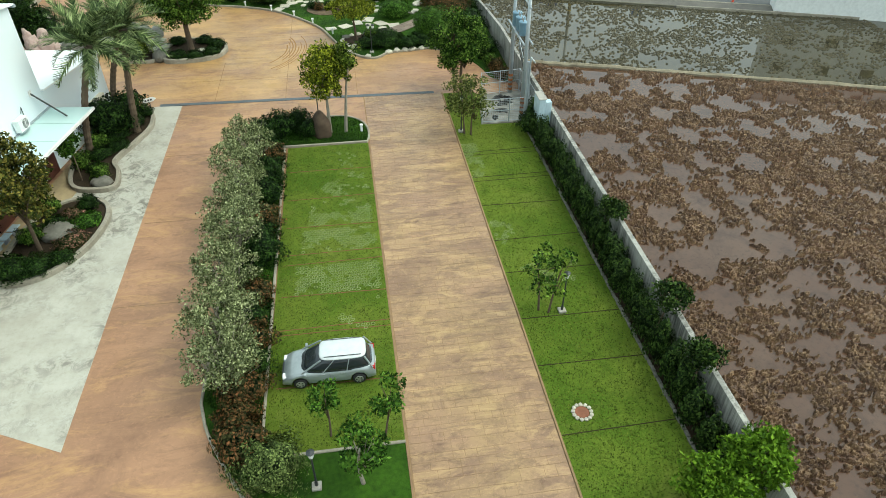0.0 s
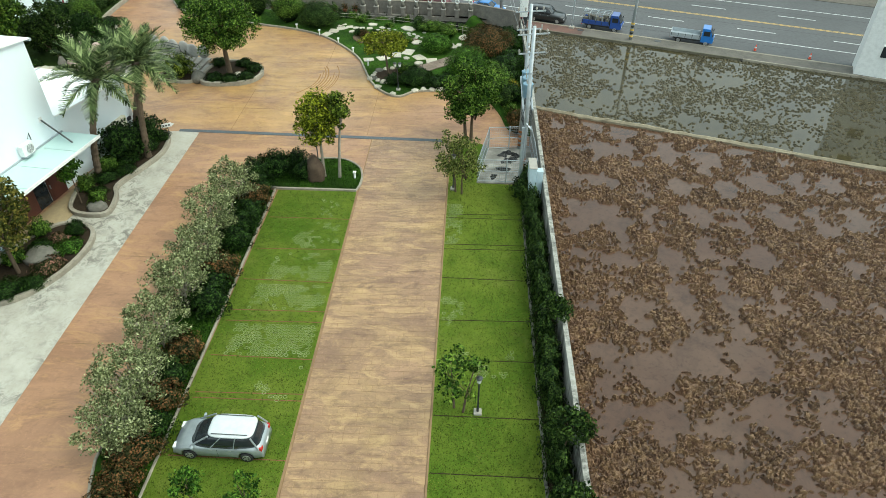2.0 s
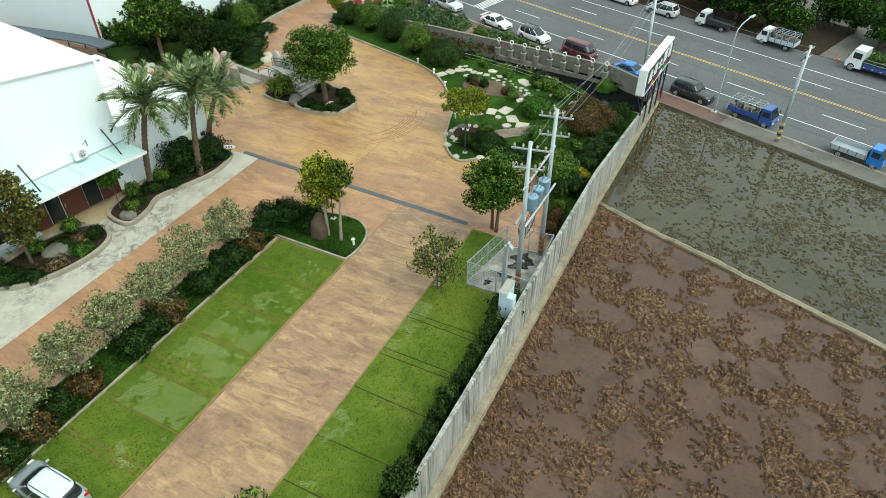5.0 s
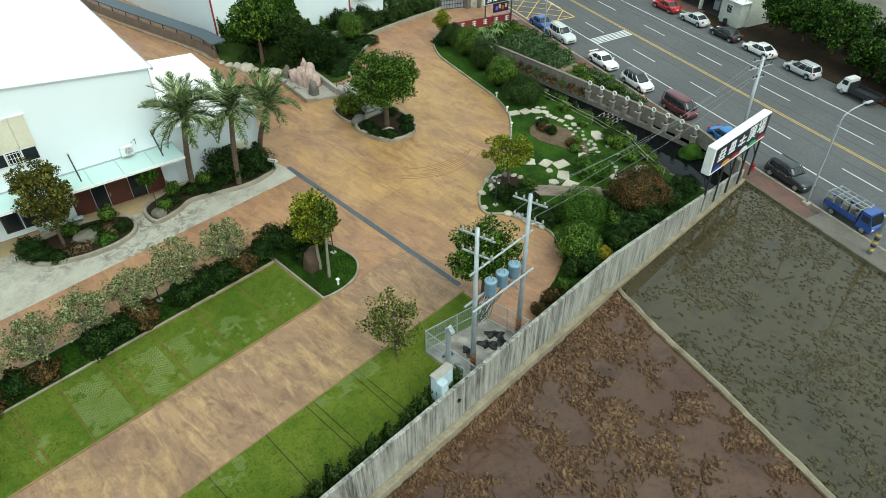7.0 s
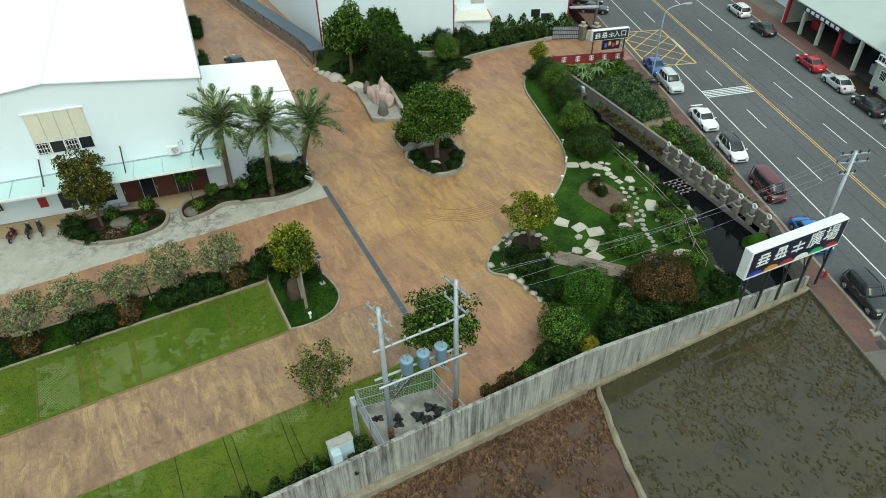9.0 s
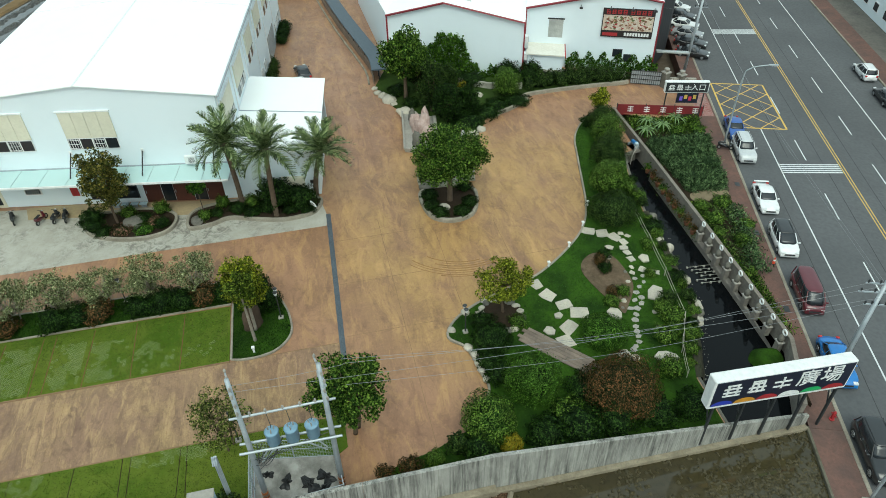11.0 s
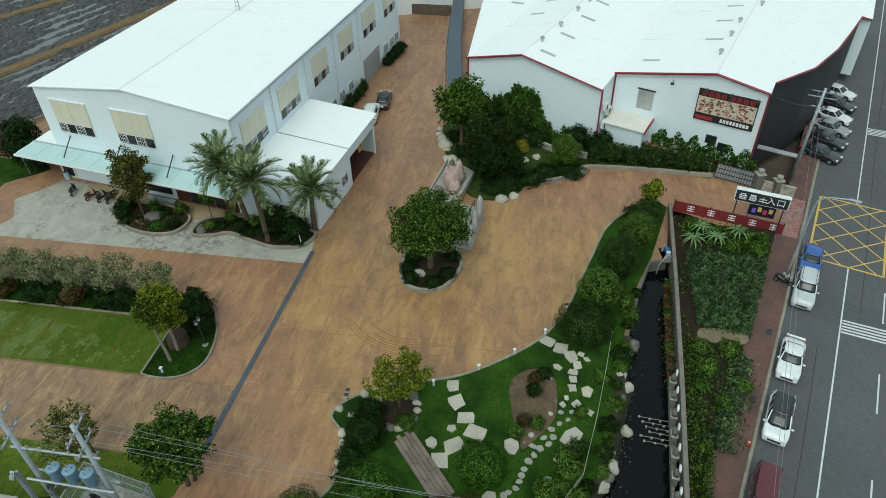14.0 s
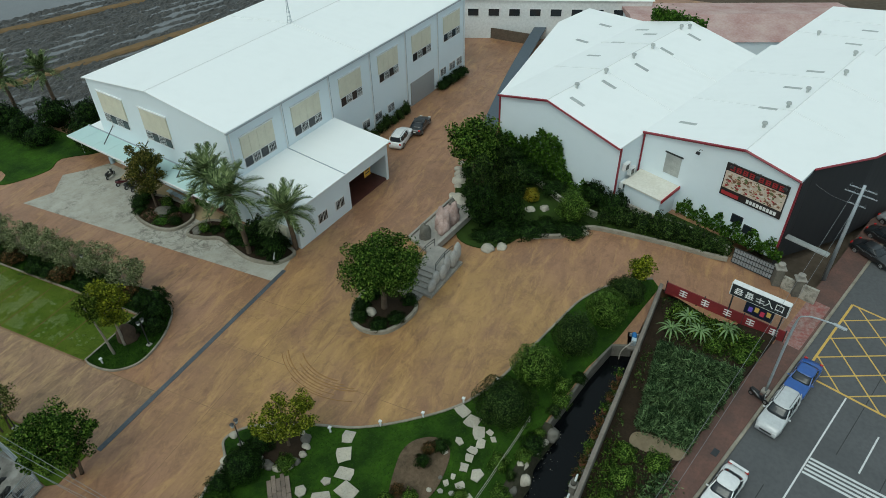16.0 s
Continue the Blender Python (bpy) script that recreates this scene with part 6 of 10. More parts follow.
pf = holder("transformer_frame", label="twin concrete power poles carrying three transformers", category="power pole")
PA, PB = Vector((13.33, 46.95)), Vector((13.4, 51.4))
pp = lambda f, o, z: (PA.x + (PB.x - PA.x) * f + o, PA.y + (PB.y - PA.y) * f, z)
for q, h in ((PA, 11.75), (PB, 11.75)):
    pl = part("pole", tube(bmesh.new(), [(q.x, q.y, -0.1), (q.x, q.y, h)], [0.19, 0.12], 12), STEEL, pf, "tapered grey concrete pole", True)
    for z in (h - 0.5, h - 1.8):
        part("crossarm", boxed((q.x, q.y, z), (2.2 if z > h - 1 else 1.9, 0.09, 0.09), 12), STEEL, pl)
        for o in (-0.9, -0.4, 0.4, 0.9):
            part("insulator", insulator(bmesh.new(), q.x + o, q.y + 0.2 * o, z + 0.04), MARBLE, pl)
    for k in range(4):
        part("warning_band", tube(bmesh.new(), [(q.x, q.y, 0.35 + 0.4 * k), (q.x, q.y, 0.55 + 0.4 * k)], 0.2, 10), plain("hazard_orange", (0.28, 0.10, 0.03), 0.6), pl)
part("beam", tube(bmesh.new(), [pp(-0.12, 0, 8.7), pp(1.12, 0, 8.9)], 0.07, 6), STEEL, pf)
for f in (0.12, 0.3, 0.5, 0.7, 0.88):
    part("insulator", insulator(bmesh.new(), *pp(f, 0, 8.75 + 0.16 * f)), MARBLE, pf)
for o in (-0.32, 0.32):
    part("beam", tube(bmesh.new(), [pp(-0.12, o, 6.05), pp(1.12, o, 6.05)], 0.075, 6), STEEL, pf)
for f, o in ((0.05, -0.9), (0.95, -0.9), (0.05, 0.9), (0.95, 0.9)):
    part("strut", tube(bmesh.new(), [pp(0.5 + 0.9 * (f - 0.5), 0.1 * o, 4.7), pp(f + (0.25 if f < 0.5 else -0.25), 0.35 * o, 6.0)], 0.045, 5), STEEL, pf)
for f in (0.3, 0.53, 0.78):
    x, y, z = pp(f, 0, 6.12)
    tk = part("transformer", tube(bmesh.new(), [(x, y, z), (x, y, z + 0.06), (x, y, z + 0.95), (x, y, z + 1.02), (x, y, z + 1.08)], [0.3, 0.36, 0.36, 0.4, 0.32], 14), BLUEGREY, pf, "blue-grey cylindrical transformer", True)
    for k in range(3):
        a = 2.094 * k
        part("bushing", tube(bmesh.new(), [(x + 0.18 * math.cos(a), y + 0.18 * math.sin(a), z + 1.05), (x + 0.18 * math.cos(a), y + 0.18 * math.sin(a), z + 1.35)], 0.035, 6), MARBLE, tk)
    part("lead", tube(bmesh.new(), curve([(x, y, z + 1.3), (x + 0.25, y + 0.1, z + 1.9), pp(f, 0, 8.75)], 5), 0.016, 4), DARK, tk)
lr = np.random.default_rng(8)
for k in range(12):
    f0, f1 = lr.uniform(0, 1), lr.uniform(-0.05, 0.1)
    part("cable", tube(bmesh.new(), curve([pp(f0, lr.uniform(-0.3, 0.3), 6.1), pp(0.5 * (f0 + f1), lr.uniform(-0.4, 0.6), 5.4 + lr.uniform(-0.5, 0.4)), pp(f1, lr.uniform(-0.2, 0.3), 4.6 + lr.uniform(-1, 0.6))], 5), 0.022, 4), DARK, pf)
cp = holder("conduit_pole", 13.0, 44.95, 0, 0, "grey conduit pole with bent cable heads", "pole")
part("pole", tube(bmesh.new(), [(0, 0, -0.1), (0, 0, 5.4)], 0.11, 8), STEEL, cp)
for k in range(3):
    part("conduit", tube(bmesh.new(), curve([(0.14 + 0.02 * k, 0.1 * k - 0.1, 0), (0.14, 0.1 * k - 0.1, 5.2), (0.3, 0.1 * k - 0.1, 5.5), (0.5, 0.1 * k - 0.1, 5.3)], 5), 0.045, 6), STEEL, cp)
cb = holder("cable_cabinet", 13.9, 43.6, 0, 0, "tall pale blue L-shaped cable duct beside the wall", "cabinet")
part("block", boxed((-0.15, 0.1, 1.6), (0.5, 1.4, 3.3), 0, 0.03), PALEBLUE, cb)
part("arm", boxed((0.33, -0.32, 1.5), (0.46, 0.55, 3.1), 0, 0.03), PALEBLUE, cb)
part("cap", boxed((-0.15, 0.1, 3.28), (0.58, 1.48, 0.07), 0, 0.02), MARBLE, cb)

# fenced enclosure under the poles
flat("enclosure_floor", [(9.9, 46.05), (14.4, 46.05), (14.3, 51.6), (10.8, 51.2)], 0.1, matter("stained_floor", (0.40, 0.385, 0.35), (0.25, 0.24, 0.215), (0.085, 0.08, 0.07), 0.5, 1.1, 0.85, 0.3, 18, fine=0.75), "stained concrete floor of the fenced enclosure", "pavement")
fc = holder("enclosure_fence", label="galvanised wire-mesh fence round the transformer poles", category="fence")
CAGE = [(9.95, 46.1), (10.4, 48.6), (10.85, 51.1), (12.5, 51.3), (14.2, 51.5), (14.35, 48.8), (14.35, 46.1), (12.1, 46.1)]
for k, (x, y) in enumerate(CAGE):
    part("post", rod((x, y, 0.0), (x, y, 2.1), 0.045), STEEL, fc)
    x1, y1 = CAGE[(k + 1) % 8]
    for z in (0.22, 1.1, 2.05):
        pn = part("rail", tube(bmesh.new(), [(x, y, z), (x1, y1, z)], 0.03, 5), STEEL, fc)
    n = int(math.hypot(x1 - x, y1 - y) / 0.16)
    bm = bmesh.new()
    for j in range(1, n):
        f = j / n
        tube(bm, [(x + (x1 - x) * f, y + (y1 - y) * f, 0.22), (x + (x1 - x) * f, y + (y1 - y) * f, 2.05)], 0.007, 3)
    for j in range(1, 12):
        z = 0.22 + 1.83 * j / 12
        tube(bm, [(x, y, z), (x1, y1, z)], 0.007, 3)
    tagged(part("mesh", bm, STEEL, fc), kind="stuff")
SACK = plain("black_sheeting", (0.012, 0.012, 0.012), 0.45)
for k, (x, y, r) in enumerate(((12.0, 48.0, 0.55), (12.5, 49.4, 0.7), (12.2, 50.4, 0.65), (13.0, 50.2, 0.5), (11.2, 46.9, 0.4))):
    rng = np.random.default_rng(800 + k)
    ph = rng.uniform(0, 6.28, 4)
    bm = bmesh.new()
    rows_ = []
    for q in range(5):
        f = q / 4
        rows_.append([bm.verts.new((f * r * (0.75 + 0.3 * math.sin(2 * a + ph[0]) + 0.22 * math.sin(5 * a + ph[1])) * math.cos(a), f * r * (0.75 + 0.3 * math.sin(2 * a + ph[0]) + 0.22 * math.sin(5 * a + ph[1])) * math.sin(a),
                                    0.0 if q == 4 else 0.04 + 0.16 * abs(math.sin(3 * a + ph[2] + 2 * f)) * (1 - 0.6 * f))) for a in [0.3491 * j for j in range(18)]])
    for lo_, hi_ in zip(rows_, rows_[1:]):
        for j in range(18):
            bm.faces.new((lo_[j], hi_[j], hi_[(j + 1) % 18], lo_[(j + 1) % 18]))
    ob = thing("plastic_sheet", bm, SACK, "crumpled black plastic sheet lying on stained concrete", "rubbish", "rubbish sheets")
    ob.matrix_world = pose(x, y, 0.104)

# ---- street poles and lamps ----
def street_pole(name, label, x, y, h, arms, lean=(0.0, 0.0)):
    ob = holder(name, x, y, RZ + 0.14, -20, label, "pole")
    part("pole", tube(bmesh.new(), [(0, 0, -0.1), (lean[0], lean[1], h)], [0.2, 0.13], 12), STEEL, ob, "", True)
    for z, ln_ in arms:
        cx, cy = lean[0] * z / h, lean[1] * z / h
        a = part("crossarm", boxed((cx, cy, z), (0.09, ln_, 0.09)), STEEL, ob)
        for k in range(4):
            part("insulator", insulator(bmesh.new(), cx, cy + (k - 1.5) * ln_ / 3.4, z + 0.04), DARK, a)
    return ob


def street_lamp(x, y, h, reach, turn):
    ob = holder("street_lamp", x, y, RZ + 0.14, turn, "galvanised street lamp with a curved arm", "street lamp", "street lamps")
    part("base", boxed((0, 0, 0.1), (0.6, 0.6, 0.3), 0, 0.04), MARBLE, ob)
    part("pole", tube(bmesh.new(), curve([(0, 0, 0.2), (0, 0, h * 0.8), (0, reach * 0.2, h * 0.95), (0, reach, h)], 5), [0.1] * 6 + [0.06] * 10, 8), STEEL, ob, "", True)
    hd = part("lamp_head", boxed((0, reach + 0.35, h), (0.26, 0.9, 0.13), 0, 0.04), STEEL, ob)
    part("lens", boxed((0, reach + 0.4, h - 0.075), (0.2, 0.6, 0.03)), LAMPGLASS, hd)


street_pole("street_pole", "grey concrete street pole with two crossarms", 12.8, 85.9, 9.75, ((9.5, 2.4), (8.8, 2.8), (7.8, 1.4)), (-0.6, 0.5))
street_pole("street_pole", "grey concrete street pole beside the shed", -36.0, 101.2, 11.4, ((11.0, 2.2), (10.4, 2.6), (9.3, 1.5)), (1.2, 0.1))
x, y = rr(2.5, 12.0)
street_pole("street_pole", "grey concrete street pole with hazard stripes", x, y, 9.5, ((9.1, 2.2), (8.3, 2.4)))
hz = bpy.data.objects["street_pole.002"]
for k in range(5):
    part("hazard_band", rod((0, 0, 0.35 + 0.36 * k), (0, 0, 0.53 + 0.36 * k), 0.215, 12), YELLOWP if k % 2 == 0 else DARK, hz)
for s, n, t in ((4.9, 3.45, -20), (-38.0, 3.45, -20)):
    x, y = rr(n, s)
    street_lamp(x, y, 9.3, 2.3, t)
# overhead wires
for k, (a, b, sag) in enumerate((((13.6, 46.9, 11.1), (12.1, 85.8, 8.45), 0.9), ((12.9, 52.6, 10.9), (12.6, 86.0, 8.45), 0.8), ((12.4, 52.6, 10.7), (12.9, 86.2, 7.75), 0.8),
                                 ((13.1, 47.0, 11.0), (12.8, 52.6, 10.7), 0.1), ((12.2, 86.6, 8.4), (-35.0, 100.4, 9.9), 1.0), ((12.5, 86.9, 7.7), (-34.8, 101.0, 9.2), 1.1),
                                 ((12.6, 86.6, 8.3), rr(2.5, 12.0) + (8.2,), 0.5), ((12.9, 52.6, 9.2), (12.3, 86.2, 6.7), 1.0), ((-35.0, 100.7, 8.2), (-40.0, 97.5, 7.0), 0.3))):
    m = tuple((a[i] + b[i]) / 2 - (sag if i == 2 else 0) for i in range(3))
    wr = thing("overhead_wire", tube(bmesh.new(), curve([a, m, b], 12), 0.012, 4), plain("wire_grey", (0.22, 0.23, 0.24), 0.5), "thin sagging overhead power line", "wire", "overhead wires")

# ---- palms ----
FROND_MESH = []
frng = np.random.default_rng(77)
for k in range(4):
    n, ln_ = 46, 3.6
    t = np.linspace(0.06, 1.0, n)
    drop = 0.75 + 0.3 * k
    px = ln_ * t * (1 - 0.12 * drop * t)
    pz = 0.9 * t - drop * 1.35 * t ** 2.2
    verts, faces = [], []
    for i in range(n):
        leaf = 0.66 * math.sin(math.pi * min(1, 0.16 + 0.84 * t[i])) ** 0.6 + 0.08
        for sd in (-1, 1):
            a = np.array([px[i], 0.0, pz[i]])
            tip = a + np.array([0.78 * leaf, sd * leaf * frng.uniform(0.5, 0.75), 0.22 * leaf - 0.45 * leaf * frng.uniform(0.2, 0.9)])
            w = np.array([0.05, 0, 0.0])
            b = len(verts)
            verts += [a - w, a + w, tip + w * 0.35, tip - w * 0.35]
            faces.append((b, b + 1, b + 2, b + 3))
    for i in range(n - 1):
        b = len(verts)
        for j in (i, i + 1):
            r = 0.035 * (1 - 0.8 * t[j])
            verts += [np.array([px[j], -r, pz[j]]), np.array([px[j], r, pz[j]])]
        faces.append((b, b + 2, b + 3, b + 1))
    me = raw("frond", verts, faces)
    me.materials.append(FOL_PALM)
    FROND_MESH.append(me)


def palm(x, y, h, lean, turn, seed, size=1.0, label="date palm with a rough brown trunk and arching fronds", z=0.15):
    rng = np.random.default_rng(seed)
    ob = holder("palm_tree", x, y, z, turn, label, "palm tree", "palms")
    pts, rad = [], []
    for i in range(34):
        f = i / 33
        pts.append((lean * f ** 1.6, 0, -0.15 + f * h))
        rad.append((0.25 - 0.06 * f + (0.14 * max(0, f - 0.86) / 0.14)) * (1.12 if i % 2 else 0.93))
    part("trunk", tube(bmesh.new(), pts, rad, 10), BARK, ob)
    for k in range(34):
        ring = k % 3
        fr = part("frond", FROND_MESH[min(3, ring + (k % 2))], FOL_PALM, ob)
        a = k * 137.5 + rng.uniform(-12, 12)
        up = (54, 24, -10)[ring] + rng.uniform(-10, 10)
        s = size * rng.uniform(0.85, 1.12)
        fr.matrix_basis = Matrix.Translation((lean, 0, h - 0.2)) @ Matrix.Rotation(radians(a), 4, "Z") @ Matrix.Rotation(radians(-up), 4, "Y") @ Matrix.Rotation(radians(rng.uniform(-25, 25)), 4, "X") @ Matrix.Diagonal((s, s, s, 1))
    return ob


palm(-18.9, 45.4, 8.1, 2.3, 0, 1)
palm(-16.3, 48.5, 7.9, 1.1, 15, 2, 1.0)
palm(-18.8, 52.4, 5.9, 1.9, 32, 3, 0.95)
palm(-28.5, 0.5, 6.0, 0.4, 30, 4, 0.9, "date palm beyond the hall's end", 0.0)
palm(-31.5, 4.6, 6.2, -0.3, 80, 5, 0.9, "date palm beyond the hall's end", 0.0)

# ---- trees ----
tree("round_tree", "round-crowned broadleaf tree in a kerbed bed", -14.6, 64.8, 7.9, 3.8, 2.5, 0.28, FOL_TREE, clumps=150, per=190, leaf=0.105, clump=0.8, seed=3)
tree("broadleaf_tree", "spreading green tree beside the drain", 9.1, 52.6, 6.9, 2.75, 1.9, 0.14, FOL_TREE, clumps=150, per=105, leaf=0.10, clump=0.5, seed=4, stems=2)
tree("young_tree", "slender young tree on the lawn", 8.5, 44.5, 5.5, 2.05, 1.2, 0.07, leafy("leaf_young", (0.06, 0.10, 0.02), (0.15, 0.19, 0.04), (0.33, 0.34, 0.10)), clumps=74, per=52, leaf=0.085, clump=0.42, seed=5, stems=2)
tree("yellow_leaved_tree", "yellow-green tree with two stems on the island", -1.75, 46.35, 7.3, 1.75, 2.6, 0.13, FOL_YELLOW, PALEBARK, clumps=95, per=90, leaf=0.10, clump=0.48, seed=6)
tree("slim_tree", "slim dark green tree on the island", -0.6, 46.3, 7.7, 1.05, 4.2, 0.12, leafy("leaf_olive_green", (0.03, 0.06, 0.008), (0.09, 0.15, 0.016), (0.24, 0.30, 0.04)), PALEBARK, clumps=34, per=80, leaf=0.10, clump=0.42, seed=7, lean=0.65)
tree("lawn_tree", "thin young tree on the lawn with open crown", 9.0, 24.6, 5.0, 1.55, 1.3, 0.06, FOL_TREE, clumps=24, per=44, leaf=0.10, clump=0.36, seed=8, stems=2)
tree("hall_tree", "tall bushy tree with yellowing leaves before the hall", -18.9, 34.0, 8.1, 2.3, 2.0, 0.13, leafy("leaf_mixed", (0.05, 0.08, 0.015), (0.125, 0.145, 0.028), (0.30, 0.25, 0.055)), clumps=120, per=80, leaf=0.11, clump=0.5, seed=9)
tree("small_tree", "small young tree beside the doors", -18.6, 41.8, 4.0, 0.9, 2.0, 0.05, FOL_BRIGHT, clumps=12, per=60, leaf=0.13, clump=0.45, seed=10)
tree("sapling", "young sapling at the end of the lawn", -2.2, 18.4, 3.9, 0.8, 1.3, 0.05, FOL_BRIGHT, clumps=14, per=46, leaf=0.09, clump=0.32, seed=11, group="saplings")
tree("sapling", "young leaning sapling at the end of the lawn", 0.1, 17.9, 4.6, 0.75, 1.3, 0.05, FOL_BRIGHT, clumps=14, per=46, leaf=0.09, clump=0.32, seed=12, group="saplings", lean=0.4)
tree("sapling", "young bushy sapling behind the lawn's end kerb", -0.9, 15.9, 4.0, 1.15, 0.8, 0.09, FOL_BRIGHT, PALEBARK, clumps=26, per=60, leaf=0.09, clump=0.38, seed=13, group="saplings")
tree("bright_tree", "bright yellow-green tree beside the wall", 12.2, 12.6, 3.4, 1.5, 0.9, 0.1, leafy("leaf_lime", (0.10, 0.22, 0.015), (0.16, 0.30, 0.02), (0.22, 0.36, 0.03)), clumps=50, per=100, leaf=0.10, clump=0.45, seed=14, group="bright trees")
tree("bright_tree", "bright yellow-green tree beside the wall", 14.0, 12.9, 4.2, 1.4, 1.2, 0.1, bpy.data.materials["leaf_lime"], clumps=50, per=100, leaf=0.10, clump=0.45, seed=15, group="bright trees")
tree("garden_tree", "small spreading garden tree in a stone-edged bed", 1.1, 65.3, 4.1, 2.6, 2.5, 0.12, leafy("leaf_garden_tree", (0.07, 0.11, 0.01), (0.22, 0.28, 0.02), (0.42, 0.44, 0.045)), clumps=80, per=90, leaf=0.09, clump=0.4, seed=16, lean=-0.3)
tree("yellow_shrub_tree", "small yellow-green tree at the garden's tip", -26.6, 85.2, 3.6, 1.15, 1.0, 0.06, FOL_YELLOW, clumps=30, per=90, leaf=0.11, clump=0.5, seed=17)
tree("tall_tree", "tall broadleaf tree beside the sheds", -36.4, 64.6, 9.3, 3.0, 2.6, 0.24, FOL_TREE, clumps=90, per=110, leaf=0.16, clump=0.85, seed=18)
FOL_CONIFER = leafy("leaf_conifer", (0.010, 0.028, 0.006), (0.030, 0.066, 0.012), (0.095, 0.15, 0.03), 0.08)
for k, (x, y, h, r) in enumerate(((-32.8, 67.0, 6.6, 1.9), (-29.8, 68.2, 5.0, 1.8), (-35.6, 69.4, 4.6, 1.8), (-31.4, 71.0, 3.6, 1.4), (-38.6, 66.4, 6.0, 2.0))):
    tree("dark_conifer", "dense dark green conifer in the planted strip", x, y, h, r, 0.2, 0.14, FOL_DARK if k % 2 else FOL_CONIFER, clumps=70, per=120, leaf=0.11, clump=0.6, seed=40 + k, group="conifers")
# silvery row along the lawn
protos = [tree("olive_tree", "pale silvery small-leaved tree in a row", -7.1, 24.3, 4.3, 2.05, 0.6, 0.06, FOL_OLIVE, PALEBARK, clumps=76, per=84, leaf=0.072, clump=0.42, seed=60, stems=3, group="silvery trees"),
          tree("olive_tree", "pale silvery small-leaved tree in a row", -7.3, 28.0, 4.1, 2.0, 0.6, 0.06, FOL_OLIVE, PALEBARK, clumps=70, per=84, leaf=0.072, clump=0.42, seed=61, stems=3, group="silvery trees")]
for k, y in enumerate((31.4, 34.8, 38.2, 41.9)):
    copy_thing(protos[k % 2], pose(-7.25 - 0.12 * (k % 3), y, 0, 0, 0, 70 + 95 * k))
copy_thing(protos[1], pose(-6.8, 21.6, 0, 0, 0, 200))
# twiggy pale branches over the row
for k, y in enumerate((22.0, 24.3, 28.0, 31.4, 34.8, 38.2, 41.9)):
    bm = bmesh.new()
    brn = np.random.default_rng(100 + k)
    for j in range(26):
        a, up = brn.uniform(0, 6.28), brn.uniform(1.6, 3.6)
        r = brn.uniform(0.6, 1.8)
        tube(bm, [(0.2 * math.cos(a), 0.2 * math.sin(a), 0.8), (0.55 * r * math.cos(a), 0.55 * r * math.sin(a), up * 0.75), (r * math.cos(a + 0.3), r * math.sin(a + 0.3), up)], [0.02, 0.014, 0.006], 3)
    tw = [o for o in scene.objects if o.name.startswith("olive_tree") and abs(o.location.y - y) < 0.6]
    if tw:
        tagged(part("twig", bm, PALEBARK, tw[0], "bare pale twigs"), kind="stuff")
    else:
        bm.free()

# ---- hedges and shrubs ----
hrng = np.random.default_rng(31)
BUSH = {}


def bush_kind(key, label, rx, h, fol, n, seed, leaf=0.09, lump=0.14):
    """One clipped bush of a kind, kept to be copied."""
    if key not in BUSH:
        BUSH[key] = dome("hedge_bush", label, 0, -300, rx, h, fol, leaf, n, seed, 0.04, lump, "hedge bushes")
    return BUSH[key]


bush_kind("green", "dark green rounded hedge bush", 1.15, 1.55, FOL_DARK, 3400, 70, 0.072, 0.2)
bush_kind("red", "reddish-leaved rounded hedge bush", 1.1, 1.45, FOL_RED, 3000, 71, 0.075, 0.2)
bush_kind("wall", "dark green loose bush beside the wall", 0.8, 1.75, FOL_CONIFER, 2300, 72, 0.08, 0.28)
bush_kind("mid", "loose mid-green garden shrub", 1.0, 1.2, FOL_TREE, 2600, 73, 0.08, 0.24)
bush_kind("low", "low dark green clipped hedge clump", 1.3, 0.8, FOL_DARK, 2600, 74, 0.075, 0.18)


def bush(key, x, y, s=1.0, sz=None, label="", z=0.04):
    o = copy_thing(BUSH[key], pose(x, y, z, 0, 0, hrng.uniform(0, 360)))
    o.matrix_basis = o.matrix_basis @ Matrix.Diagonal((s, s, sz or s, 1))
    return tagged(o, label)


for k, y in enumerate((19.6, 21.2, 22.6, 24.4, 26.0, 27.6, 31.4, 33.0, 34.4, 37.6, 39.2, 40.8, 42.4, 44.0)):
    bush("red" if k in (0, 1, 3, 5, 8, 12) else "green", -5.95 - hrng.uniform(0, 0.3), y, hrng.uniform(0.85, 1.08))
for k in range(25):
    bush("wall", 13.72 + hrng.uniform(-0.06, 0.04), 14.4 + 1.26 * k + hrng.uniform(-0.3, 0.3), hrng.uniform(0.66, 0.84), hrng.uniform(0.95, 1.3))
for y, h in ((21.6, 4.0), (18.0, 3.7), (29.6, 3.4)):
    tree("wall_tree", "small dark green tree leaning over the retaining wall", 13.85, y, h, 1.0, 2.45, 0.06, FOL_CONIFER, clumps=26, per=70, leaf=0.09, clump=0.4, seed=int(y * 3), group="wall trees", lean=0.35)
bush("wall", 13.4, 44.3, 1.15, 1.1)
for x, y, s in ((-5.4, 46.6, 1.0), (-6.6, 45.6, 1.0), (-4.2, 47.6, 0.8), (-3.4, 46.2, 0.7)):
    bush("green", x, y, s, s * 1.2)
dome("lawn_end_bush", "rounded olive-green small-leaved bush at the lawn's end", -4.6, 16.7, 1.4, 2.0, leafy("leaf_olive_bush", (0.05, 0.08, 0.02), (0.12, 0.18, 0.045), (0.26, 0.32, 0.10)), 0.055, 7500, 94, 0.04, 0.2)
bush("red", -5.8, 18.0, 1.05, 1.2)
